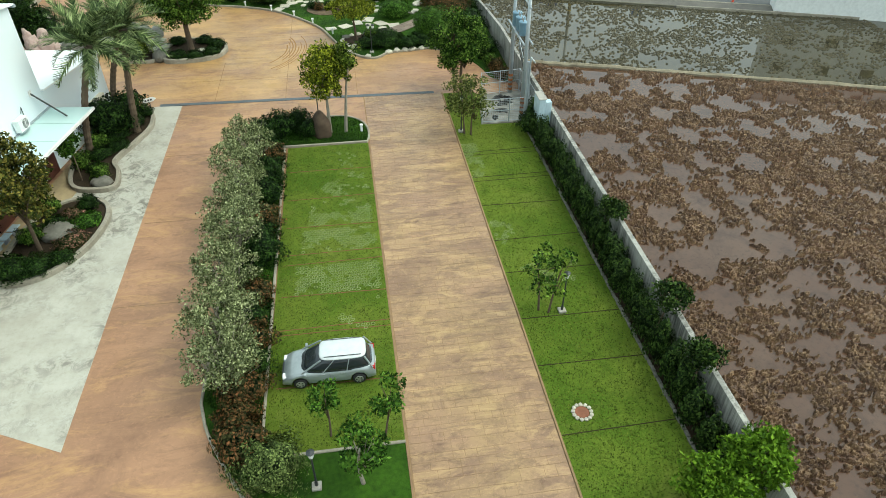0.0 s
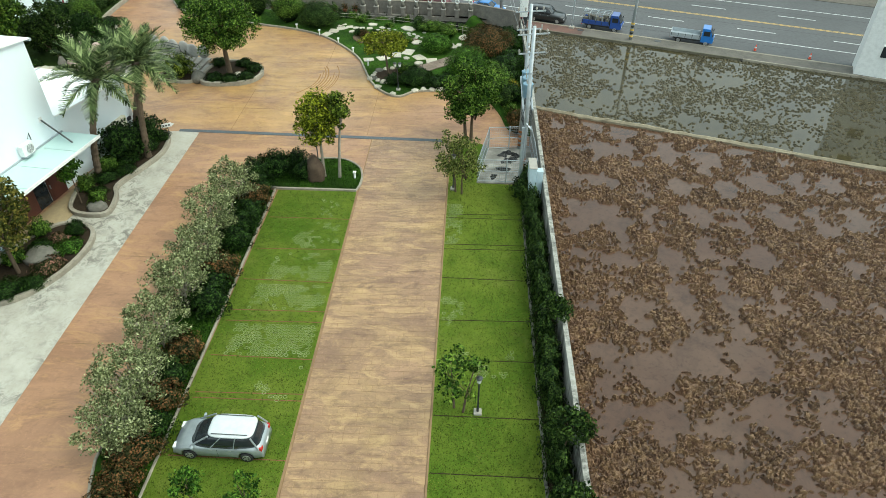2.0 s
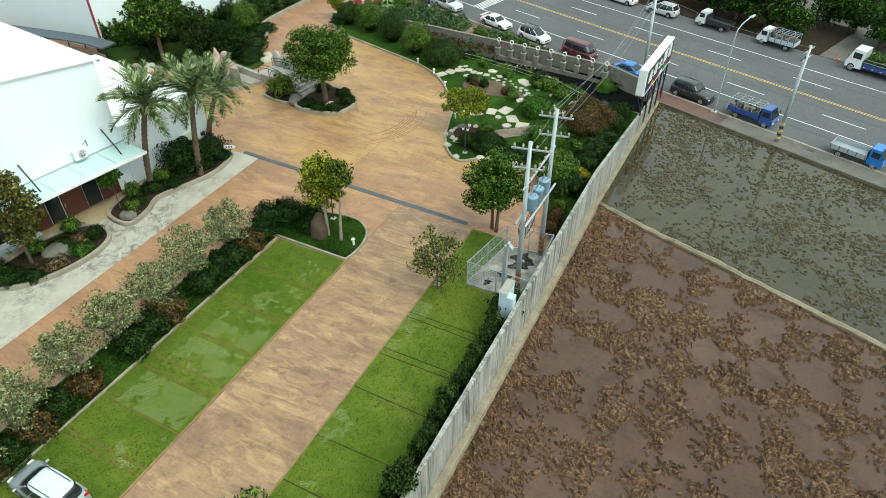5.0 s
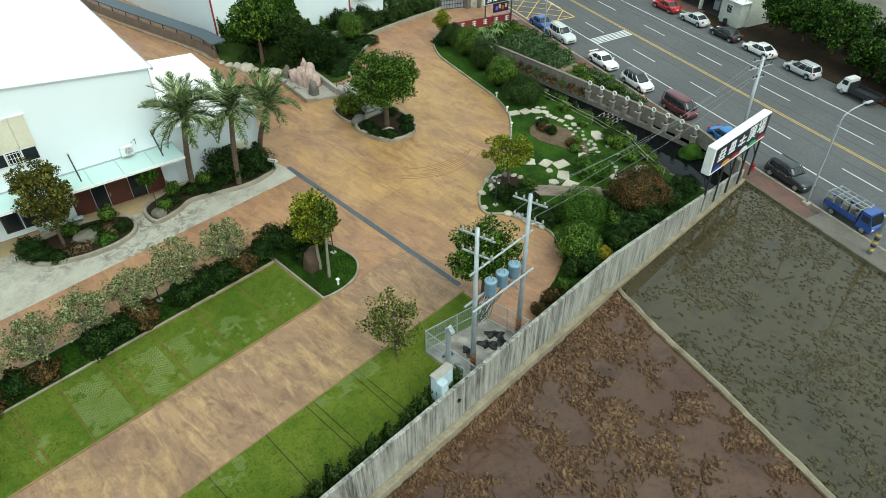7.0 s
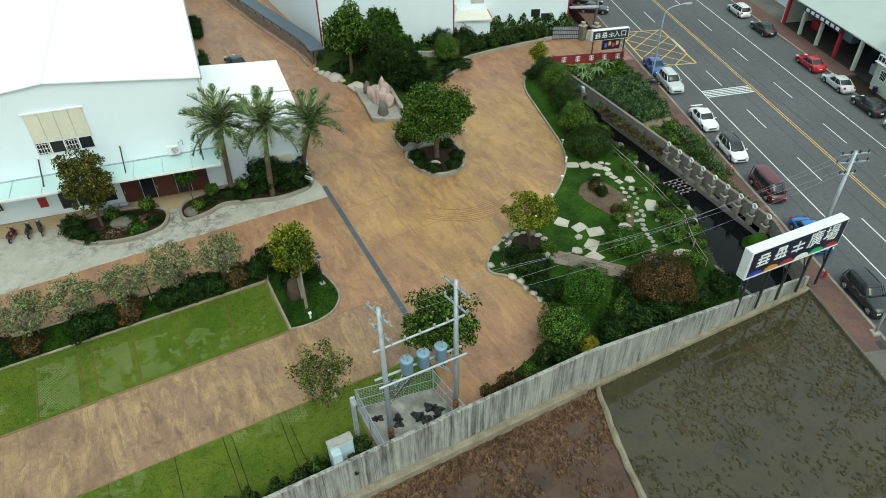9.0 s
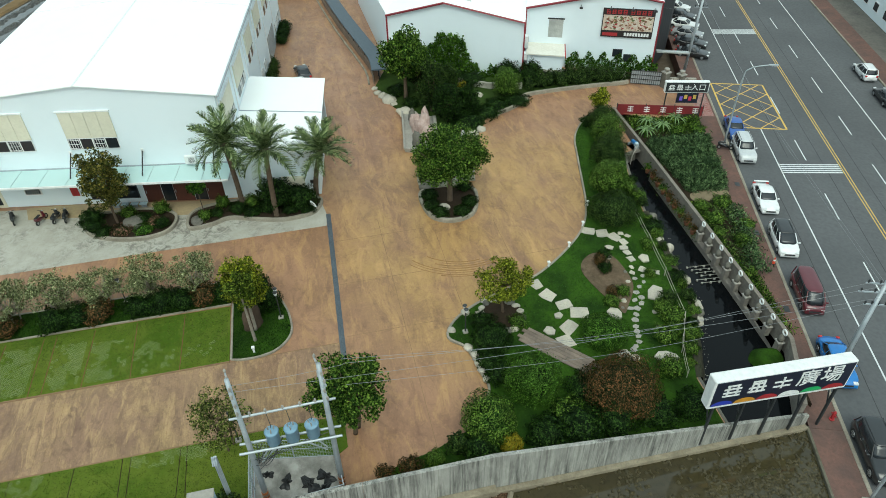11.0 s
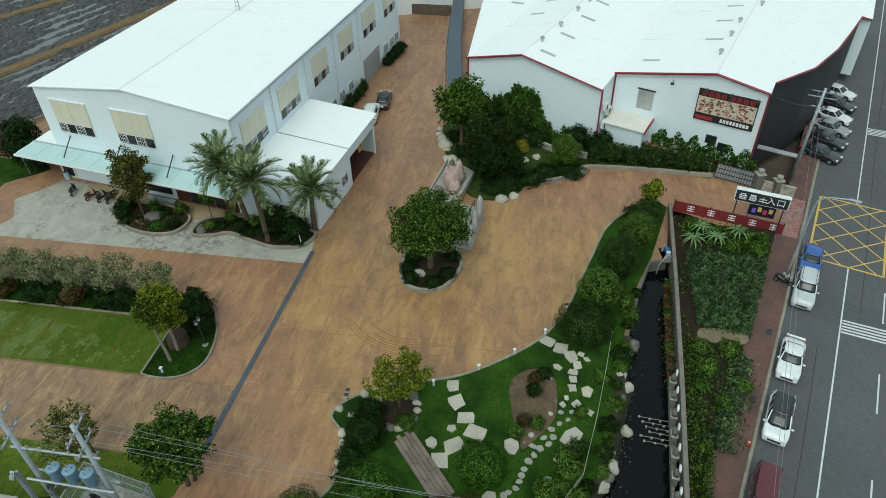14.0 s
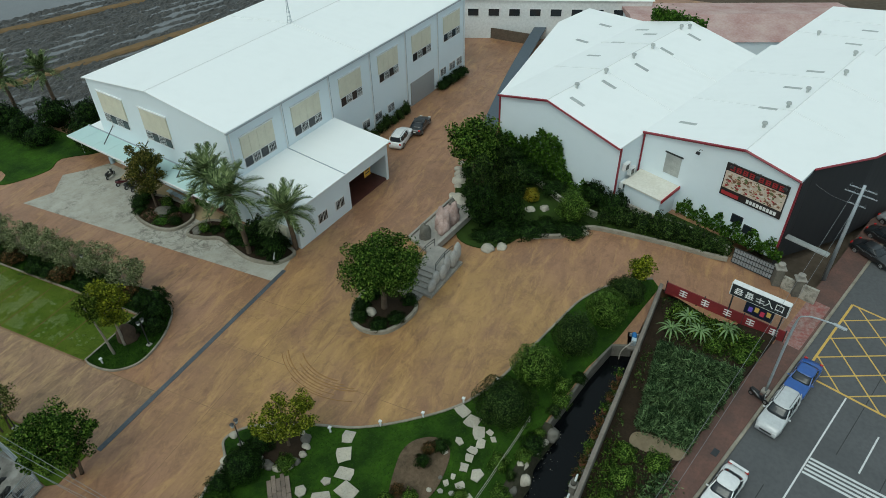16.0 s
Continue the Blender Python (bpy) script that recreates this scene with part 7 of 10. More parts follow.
# beside the hall
for x, y, s, h, key in ((-18.4, 48.8, 1.55, 1.7, "green"), (-17.4, 50.9, 1.2, 1.35, "green"), (-18.6, 46.4, 0.7, 0.8, "mid"), (-17.4, 42.0, 0.6, 0.7, "mid"), (-19.0, 43.6, 0.6, 0.9, "mid"),
                        (-19.7, 31.8, 0.9, 0.75, "green"), (-18.4, 32.0, 0.8, 0.6, "green"), (-19.6, 35.0, 0.7, 0.8, "mid"), (-19.5, 38.0, 0.7, 0.9, "mid"), (-17.2, 38.2, 0.55, 0.6, "green")):
    bush(key, x, y, s, h, "", 0.17)
FLOWER = leafy("flower_petals", (0.04, 0.08, 0.015), (0.09, 0.10, 0.03), (0.46, 0.22, 0.18), 0.15)
for x, y, r, f, nm in ((-17.3, 34.6, 1.0, FLOWER, "bed of small pink flowers"), (-16.9, 36.6, 0.9, FOL_BRIGHT, "bed of leafy yellow-green flowers"), (-17.9, 37.4, 0.7, FLOWER, "bed of small pink flowers")):
    dome("flower_clump", nm, x, y, r, 0.5, f, 0.06, 1400, int(y * 7), 0.17, 0.1, "flower clumps", "flowers")
rock("bed_boulder", "dark grey boulder in the flower bed", -18.3, 35.6, 0.2, 0.9, GREYROCK, 7, 0.55)
rock("bed_boulder", "grey boulder in the palm bed", -17.2, 41.3, 0.2, 0.6, GREYROCK, 8, 0.6)
for x, y, s, h in ((-18.2, 45.0, 0.7, 0.7), (-17.2, 46.2, 0.6, 0.6), (-16.8, 49.8, 0.6, 0.7), (-16.5, 51.4, 0.6, 0.7), (-17.6, 47.6, 0.7, 0.7), (-18.8, 50.6, 0.8, 1.0), (-17.9, 43.0, 0.5, 0.6), (-18.7, 36.4, 0.6, 0.7), (-17.4, 33.0, 0.6, 0.6)):
    bush("low", x, y, s, h, "", 0.17)
# tree bed
for x, y, s, h in ((-12.6, 63.4, 0.6, 0.5), (-12.3, 65.4, 0.6, 0.5), (-13.6, 66.5, 0.6, 0.5), (-15.6, 63.0, 0.6, 0.5), (-14.0, 62.8, 0.6, 0.45), (-16.2, 66.6, 0.6, 0.5)):
    bush("low", x, y, s, h + 0.3, "", 0.2)
dome("yellow_green_shrub", "loose rounded yellow-green shrub in a small bed", -19.3, 63.9, 1.4, 2.1, leafy("leaf_chartreuse", (0.03, 0.06, 0.008), (0.10, 0.16, 0.015), (0.30, 0.36, 0.04)), 0.075, 4200, 93, 0.18, 0.22)
rock("bed_boulder", "dark weathered boulder beside the tree bed", -17.2, 63.2, 0.1, 0.75, GREYROCK, 9, 1.0)
rock("bed_boulder", "pale stone in the tree bed", -13.6, 64.0, 0.2, 0.5, STONE, 10, 0.6)

# garden topiary and shrubs
FOL_CLIPPED = leafy("leaf_clipped", (0.055, 0.125, 0.012), (0.065, 0.155, 0.015), (0.13, 0.24, 0.032), 0.06)
for x, y, r, h, f, sd, nm in (
        (8.8, 65.0, 2.0, 3.0, FOL_CLIPPED, 80, "large clipped dome shrub, fresh green"), (11.3, 61.1, 1.75, 2.9, FOL_TREE, 81, "rounded leafy shrub beside the wall"),
        (-8.2, 78.7, 2.25, 2.4, FOL_CONIFER, 82, "loose rounded shrub beside the stream"), (-12.1, 79.8, 1.8, 3.5, FOL_TREE, 83, "clipped globe shrub, fresh green"),
        (-16.4, 81.7, 1.75, 3.7, FOL_CONIFER, 84, "clipped globe shrub, fresh green"), (-20.6, 83.4, 1.75, 3.5, FOL_TREE, 85, "clipped globe shrub, dark green"), (-24.2, 84.5, 1.5, 2.6, FOL_CONIFER, 86, "clipped rounded shrub, dark green"),
        (5.5, 71.8, 1.65, 1.7, FOL_BRIGHT, 87, "glossy bright green shrub among stepping stones"), (10.9, 70.6, 2.6, 2.9, FOL_RED, 88, "large reddish-leaved shrub beside the stream"), (4.1, 63.5, 1.4, 1.5, FOL_DARK, 89, "low dark green shrub at the garden's corner"),
        (-34.4, 76.6, 1.6, 3.6, FOL_TREE, 90, "clipped cone shrub below the sheds")):
    dome("topiary_shrub", nm, x, y, r, h, f, 0.062, int(5200 * r), sd, 0.08, 0.09, "garden shrubs")
for x, y, s, h, key in ((13.3, 54.0, 0.55, 0.8, "red"), (13.1, 55.6, 0.6, 0.85, "red"), (12.9, 57.2, 0.6, 0.8, "mid"), (12.4, 58.8, 0.8, 1.0, "wall"), (12.9, 60.2, 1.0, 1.0, "green"), (12.8, 64.6, 1.1, 0.9, "green"), (12.6, 67.0, 1.3, 1.0, "green"),
                        (12.9, 69.4, 1.1, 1.0, "green"), (12.9, 72.2, 1.1, 1.0, "green"), (13.1, 74.8, 1.0, 1.0, "green"), (11.4, 66.6, 1.1, 0.9, "mid"), (9.8, 68.6, 1.2, 0.8, "green"), (7.2, 63.4, 1.0, 0.7, "green"),
                        (6.0, 62.8, 0.8, 0.6, "green"), (9.6, 75.0, 0.9, 0.9, "mid"), (6.6, 76.2, 0.9, 0.8, "mid"), (3.8, 77.4, 0.7, 0.7, "mid"), (-3.6, 80.0, 0.7, 0.6, "mid"),
                        (2.0, 63.4, 0.8, 0.6, "green"), (3.3, 63.2, 0.9, 0.8, "green"), (2.6, 66.0, 0.7, 0.6, "mid"), (-1.5, 74.9, 0.45, 0.6, "green"), (-2.6, 74.9, 0.42, 0.6, "red"), (1.2, 74.3, 0.42, 0.5, "red"), (1.3, 75.3, 0.55, 0.5, "mid"), (2.2, 73.9, 0.6, 0.5, "mid"), (-3.2, 75.6, 0.5, 0.5, "green"), (4.8, 77.6, 0.9, 0.8, "mid"), (6.2, 77.4, 0.6, 0.6, "mid"), (3.2, 78.2, 0.8, 0.6, "wall"), (-0.2, 78.4, 0.5, 0.4, "mid"),
                        (-25.4, 83.8, 0.9, 0.8, "low"), (8.2, 77.4, 0.6, 0.6, "mid"), (-12.2, 82.2, 0.7, 0.6, "mid")):
    bush(key, x, y, s, h, "", 0.08)
dome("yellow_flower_bush", "bush covered in yellow flowers", 13.0, 62.2, 0.75, 1.1, leafy("yellow_bloom", (0.45, 0.36, 0.02), (0.55, 0.42, 0.03), (0.2, 0.25, 0.03)), 0.07, 1500, 91, 0.1, 0.1)
dome("yellow_flower_bush", "bush covered in yellow flowers", -36.0, 71.6, 0.85, 1.6, bpy.data.materials["yellow_bloom"], 0.07, 1500, 92, 0.1, 0.1)
# planted strip below the sheds
for k, (x, y) in enumerate(((9.2, 76.7), (8.0, 77.3), (6.7, 78.1), (5.7, 78.7), (4.4, 79.6), (3.0, 79.9), (1.7, 80.1), (0.6, 80.2), (-1.4, 80.7), (-3.0, 80.9), (-4.9, 81.2), (-6.2, 81.5), (-7.4, 81.7), (-9.6, 82.1), (-10.8, 82.3), (-13.6, 83.0))):
    bush(("mid", "wall", "mid", "low")[k % 4], x, y + 0.15, 0.42 + 0.16 * (k % 3), 0.4 + 0.14 * (k * 5 % 4), "leafy plant overhanging the stream's bank", -0.15)
for k in range(10):
    y = 80.0 + 1.28 * k
    bush("wall", -35.7 + 0.12 * k - hrng.uniform(0, 0.5), y, hrng.uniform(1.1, 1.45), hrng.uniform(0.75, 1.35))
for x, y, s, h in ((-29.0, 70.4, 1.3, 1.0), (-30.4, 73.2, 1.2, 1.0), (-32.4, 77.2, 1.2, 0.9), (-30.8, 70.0, 1.1, 0.9), (-32.0, 74.6, 1.0, 0.9), (-27.9, 68.9, 0.8, 0.7)):
    bush("low", x, y, s, h, "low clipped dark green hedge on the planted strip", 0.1)
for x, y, s, h in ((-38.0, 63.9, 1.0, 0.8), (-34.6, 64.9, 0.8, 0.7), (-40.0, 70.4, 1.4, 1.1), (-38.6, 73.2, 1.3, 0.9), (-41.6, 67.6, 1.6, 1.4), (-38.2, 78.0, 1.2, 1.6), (-36.6, 80.4, 1.2, 1.8)):
    bush("green", x, y, s, h, "", 0.1)
# creeper over the shed wall
irng = np.random.default_rng(51)
pts = []
for k in range(14000):
    f, z = irng.uniform(0.3, 16.8), irng.uniform(0, 6.2)
    top = np.interp(f, (0, 2, 4.5, 5.9, 7.0, 7.7, 10.0, 10.7, 12.2, 13.6, 15.0, 17), (3.2, 2.8, 3.2, 4.4, 5.4, 5.6, 4.6, 1.9, 0.9, 1.3, 1.7, 1.2))
    if z < top + 0.5 * math.sin(f * 5.1) * math.sin(f * 2.3) + irng.normal(0, 0.15):
        pts.append(wat(f, -0.12 - abs(irng.normal(0, 0.25)) - 0.25 * max(0.0, math.sin(f * 3.1 + z * 1.7)), z))
for k in range(1600):
    f = irng.uniform(5.4, 17.0)
    z = irng.uniform(0, 2.4) * (0.5 + 0.5 * math.sin(f * 1.7) ** 2)
    pts.append(eat(f, -0.1 - abs(irng.normal(0, 0.15)), z))
thing("wall_creeper", leaves("wall_creeper", pts, 0.16, irng, 0.7), leafy("leaf_creeper", (0.04, 0.10, 0.012), (0.08, 0.18, 0.018), (0.13, 0.25, 0.03)), "dense dark green creeper climbing the shed wall", "creeper", kind="stuff")
# along the hall's long side
for k in range(9):
    x, y, _ = hall(17.5 + 1.45 * k + (2.2 if k > 8 else 0), -0.75, 0)
    bush("wall", x, y, 0.75, 0.6 + 0.2 * (k % 3), "", 0.0)
for k in range(5):
    x, y, _ = hall(38.4 + 1.4 * k, -0.8, 0)
    bush("green", x, y, 0.75, 0.75 + 0.1 * (k % 2), "", 0.0)
# far south-west corner
for x, y, s, h in ((-24.6, 6.0, 1.6, 1.8), (-24.0, 10.0, 1.5, 1.6), (-27.4, 14.4, 1.5, 2.0), (-26.0, 17.2, 1.4, 1.8), (-28.6, 8.0, 1.8, 2.4), (-25.4, 2.4, 1.8, 2.2), (-30.5, 12.0, 1.7, 2.2), (-22.6, 1.0, 1.6, 2.0), (-29.8, 17.6, 1.4, 1.7)):
    bush("green", x, y, s, h, "", 0.05)
# grass-green verge at the far field: bands of ploughed soil beyond the hall
for k, (a, b, w) in enumerate((((-110, 12.6), (-26, -19.0), 1.1), ((-110, -6.6), (-26, -50.5), 1.0), ((-110, 36.0), (-28, 5.0), 0.7))):
    bm = band(curve([a, ((a[0] + b[0]) / 2, (a[1] + b[1]) / 2 - 0.6), b], 30), w, -2.7, -2.0 + 0.1 * k, bev=0.3)
    for v in bm.verts:
        v.co.z += 0.15 * noise.noise(v.co * 0.7)
        v.co.y += 0.3 * noise.noise(v.co * 0.4)
    thing("field_ridge", bm, matter("dry_bank", (0.20, 0.13, 0.065), (0.13, 0.095, 0.05), (0.26, 0.18, 0.1), 0.5, 4, 0.95, 0.6, 8), "brown dry bank between wet fields", "bund", kind="structure")


def ruts(X, Y):
    u = Y + 0.378 * X
    row = 0.5 + 0.5 * np.sin(u * 1.9 + 1.5 * value_noise(X * 0.1, Y * 0.25))
    m = 0.45 * value_noise(X * 0.09 + 4, Y * 0.2) + 0.25 * value_noise(X * 0.5, Y * 1.3 + 9) + 0.3 * row
    return -2.37 + smooth(m, 0.30, 0.52) * (0.62 * lumps(X * 0.6, Y, 1.3) - 0.12)


thing("west_field_mud", field_mesh("west_field_mud", -100, -26, -50, 34, 0.26, lambda X, Y: (Y < 7.0 - 0.378 * (X + 31)) & (Y > -52 - 0.378 * (X + 31)), ruts), matter("dark_mud", (0.045, 0.042, 0.036), (0.028, 0.027, 0.024), (0.10, 0.096, 0.085), 0.2, 1.6, 0.5, 0.8, 5, fine=0.6, dist=0.08), "dark rutted wet soil of the far field", "mud", kind="structure")
thing("west_field_water", prism([(-112, -64), (-24.2, -64), (-26.5, 5.2), (-112, 37.5)], -2.69, -2.34), pond("grey_field_water", (0.10, 0.10, 0.096), 0.08, 0.03, 2.0, 1.7), "pale reflecting water between the ruts", "water", kind="structure")

# ---- vegetable rows ----
def veg_row(name, label, x0, y0, x1, y1, w, h, fol, n, leaf, seed, category="vegetables", base_z=-0.76, slim=0.3):
    rng = np.random.default_rng(seed)
    f = rng.uniform(0, 1, n)
    o = rng.normal(0, w, n)
    z = np.abs(rng.normal(0.5, 0.3, n)) * h * np.exp(-(o / (1.6 * w)) ** 2) + base_z
    ln_ = math.hypot(x1 - x0, y1 - y0)
    px = x0 + (x1 - x0) * f - (y1 - y0) / ln_ * o
    py = y0 + (y1 - y0) * f + (x1 - x0) / ln_ * o
    return thing(name, leaves(name, np.stack([px, py, z], 1), leaf, rng, slim), fol, label, category, "vegetable rows", "stuff")


FOL_VEG = leafy("leaf_vegetable", (0.03, 0.07, 0.025), (0.10, 0.18, 0.07), (0.26, 0.38, 0.16))
for k in range(4):
    x = -19.7 + 2.4 * k
    top = 96.4 - 0.345 * (x + 20.4)
    veg_row("leek_row", "row of tall blue-green leafy vegetables", x, 88.2, x + 0.5, top - 1.2, 0.52, 1.3, FOL_VEG, 6500, 0.32, 200 + k, slim=0.11)
veg_row("vine_tangle", "tangle of weedy green plants beside the banner wall", -25.0, 88.4, -23.0, 96.0, 0.9, 1.1, FOL_TREE, 3600, 0.16, 210)
veg_row("squash_patch", "low broad-leaved green plants beside the pavement", -8.0, 91.2, 1.0, 88.0, 0.55, 0.7, FOL_VEG, 2600, 0.16, 211)
veg_row("squash_patch", "low weedy green plants beside the parapet", -9.4, 87.2, 8.0, 85.9, 0.5, 0.6, FOL_TREE, 3000, 0.14, 212)
veg_row("hedge_strip", "clipped green strip between parapet and pavement", 0.6, 87.4, 5.6, 86.4, 0.25, 0.8, FOL_TREE, 1600, 0.09, 213, "hedge")
veg_row("weed_strip", "weedy green growth along the stream ledge", -15.0, 86.0, -4.0, 85.25, 0.22, 0.6, FOL_TREE, 1200, 0.1, 214, "weeds", -0.76)
crng = np.random.default_rng(220)
px, py = crng.uniform(-27, 13, 30000), crng.uniform(82, 100, 30000)
rn = (px - 15.3) * 0.3415 + (py - 80.8) * 0.940
ok = (rn < 1.5) & (py > 86.0 - 0.058 * (px + 3) + 0.2) & (value_noise(px * 0.5 + 3, py * 0.5) + 0.35 * value_noise(px * 2, py * 2) > 0.56) & ~((abs(px + 10.3) < 0.9) & (abs(py - 90.0) < 2.2)) & ~((abs(px + 16.1) < 4.9) & (py > 87.9))
hz = -0.7 + 0.55 * value_noise(px * 0.7, py * 0.7) * crng.uniform(0.1, 1, 30000)
thing("plot_weeds", leaves("plot_weeds", np.stack([px, py, hz], 1)[ok], 0.13, crng, 0.4), leafy("leaf_weeds", (0.02, 0.05, 0.012), (0.065, 0.12, 0.028), (0.17, 0.24, 0.06)), "tangled weeds and seedlings covering the vegetable plot", "weeds", kind="stuff")
flat("bare_patch", curve([(-11.0, 88.3), (-11.2, 90.2), (-10.8, 92.0), (-9.7, 91.6), (-9.5, 89.6), (-9.8, 88.1)], 4, True), -0.735, matter("dry_tan_soil", (0.24, 0.19, 0.12), (0.17, 0.135, 0.085), (0.30, 0.25, 0.17), 0.9, 5, 0.95, 0.6, 14), "bare patch of dry tan soil in the vegetable plot", "bed", -0.8)
for x, y, q in ((-6.5, 88.2, 0.9), (-5.0, 90.6, 0.7), (-3.0, 88.9, 0.8), (-8.7, 90.3, 0.9), (-8.6, 88.0, 0.8), (-4.6, 87.6, 0.6), (-22.2, 92.6, 0.9), (-21.8, 95.0, 0.9)):
    bush("mid", x, y, q, 0.8 * q, "leafy green plant in the vegetable plot", -0.76)
for k, (x, y) in enumerate(((-24.2, 90.0), (-22.8, 91.2), (-24.0, 93.4), (-22.2, 88.9))):
    ob = holder("banana_plant", x, y, -0.76, 40 * k, "banana plant with long arching leaves", "plant", "banana plants")
    part("stem", rod((0, 0, -0.05), (0, 0, 1.0), 0.09), FOL_BRIGHT, ob)
    for j in range(13):
        a, rr_ = j * 2.4 + k, 1.1 + 0.07 * (j * 5 % 7)
        bm = bmesh.new()
        prev = None
        for i in range(7):
            f = i / 6
            c = Vector((math.cos(a) * rr_ * f, math.sin(a) * rr_ * f, 0.9 + 1.3 * f - 1.5 * f * f))
            w = 0.085 * math.sin(math.pi * (0.1 + 0.85 * f))
            n_ = Vector((-math.sin(a), math.cos(a), 0)) * w
            cur = (bm.verts.new(c - n_), bm.verts.new(c + n_))
            if prev:
                bm.faces.new((prev[0], prev[1], cur[1], cur[0]))
            prev = cur
        part("leaf", bm, FOL_VEG, ob)

# trees across the road
FOL_ROAD = leafy("leaf_roadside", (0.010, 0.034, 0.006), (0.04, 0.10, 0.014), (0.13, 0.24, 0.035))
wood = [tree("roadside_tree", "dense dark green tree crowding the road's far side", *rr(30.2, -24.0 + 4.4 * k), 5.4 + 0.6 * k, 2.7 + 0.25 * k, 0.3, 0.2, FOL_ROAD, clumps=60, per=66, leaf=0.18, clump=0.8, seed=300 + k, group="roadside trees") for k in range(3)]
wrng = np.random.default_rng(17)
for k in range(30):
    s, n = (-10.5 + 3.9 * k, 30.0) if k < 4 else (10.5 + 3.9 * (k - 4), 33.0) if k < 15 else (-25.5 + 4.6 * (k - 15), 35.5)
    x, y = rr(n + wrng.uniform(-0.5, 1.0), s + wrng.uniform(-0.8, 0.8))
    o = copy_thing(wood[k % 3], pose(x, y, RZ + 0.05, 0, 0, wrng.uniform(0, 360)))
    z_ = wrng.uniform(0.85, 1.2)
    o.matrix_basis = o.matrix_basis @ Matrix.Diagonal((z_, z_, z_ * wrng.uniform(0.85, 1.15), 1))
for k, (s, n, s_) in enumerate(((30, 31, 1.2), (33, 31.4, 1.4), (27.5, 30.6, 1.0))):
    x, y = rr(n, s)
    bush("mid", x, y, s_ * 1.4, s_ * 1.8, "leafy nursery plants across the road", RZ + 0.05)
for key in BUSH:
    for o in (BUSH[key], *BUSH[key].children_recursive):
        bpy.data.objects.remove(o)

# ---- vehicles ----
def loft(rings):
    bm = bmesh.new()
    vs = [[bm.verts.new(p) for p in r] for r in rings]
    n = len(rings[0])
    for a, b in zip(vs, vs[1:]):
        for k in range(n):
            bm.faces.new((a[k], a[(k + 1) % n], b[(k + 1) % n], b[k]))
    bm.faces.new(vs[0][::-1])
    bm.faces.new(vs[-1])
    bmesh.ops.recalc_face_normals(bm, faces=bm.faces[:])
    return bm


def wheel(parent, x, y, r, wd=0.2):
    sd = 1 if y > 0 else -1
    pts = [(x, y - sd * wd, r), (x, y - sd * wd * 0.9, r), (x, y - sd * 0.03, r), (x, y, r)]
    bm = bmesh.new()
    tube(bm, pts, [r * 0.9, r, r, r * 0.9], 18)
    w = part("wheel", bm, RUBBER, parent, "black tyre on an alloy rim")
    part("rim", tube(bmesh.new(), [(x, y - sd * 0.02, r), (x, y + sd * 0.012, r), (x, y + sd * 0.02, r)], [r * 0.68, r * 0.64, r * 0.3], 14), ALLOY, w)
    bm = bmesh.new()
    for k in range(5):
        a = 1.2566 * k
        box(bm, (x + 0.42 * r * math.cos(a), y + sd * 0.022, r + 0.42 * r * math.sin(a)), (0.07, 0.012, 0.07))
    part("rim_opening", bm, DARK, w)


PAINT = {}


def paint(key, c, metal=0.0):
    if key not in PAINT:
        PAINT[key] = plain("car_paint_" + key, c, 0.28, metal, 0.6)
    return PAINT[key]


BODIES = {  # length, width, height, belt, cabin base (rear, front), cabin top (rear, front), bonnet and boot lines
    "sedan": (4.5, 1.74, 1.42, 0.92, (-1.75, 1.0), (-0.95, 0.25), ((-2.25, 0.55), (-2.2, 0.86), (-1.6, 0.95), (0.9, 0.92), (1.75, 0.78), (2.15, 0.66), (2.25, 0.45))),
    "mpv": (4.35, 1.75, 1.62, 0.98, (-2.08, 1.35), (-1.75, 0.35), ((-2.17, 0.55), (-2.12, 0.98), (-1.6, 1.0), (1.2, 0.98), (1.75, 0.84), (2.08, 0.7), (2.17, 0.45))),
    "suv": (4.55, 1.82, 1.76, 1.08, (-2.15, 0.95), (-1.95, 0.3), ((-2.27, 0.6), (-2.22, 1.06), (-1.6, 1.1), (0.9, 1.08), (1.85, 1.0), (2.2, 0.88), (2.27, 0.5))),
    "van": (4.3, 1.7, 1.86, 1.02, (-2.08, 1.9), (-1.98, 1.15), ((-2.15, 0.55), (-2.1, 1.02), (-1.6, 1.04), (1.4, 1.02), (1.9, 0.95), (2.1, 0.8), (2.15, 0.45))),
}


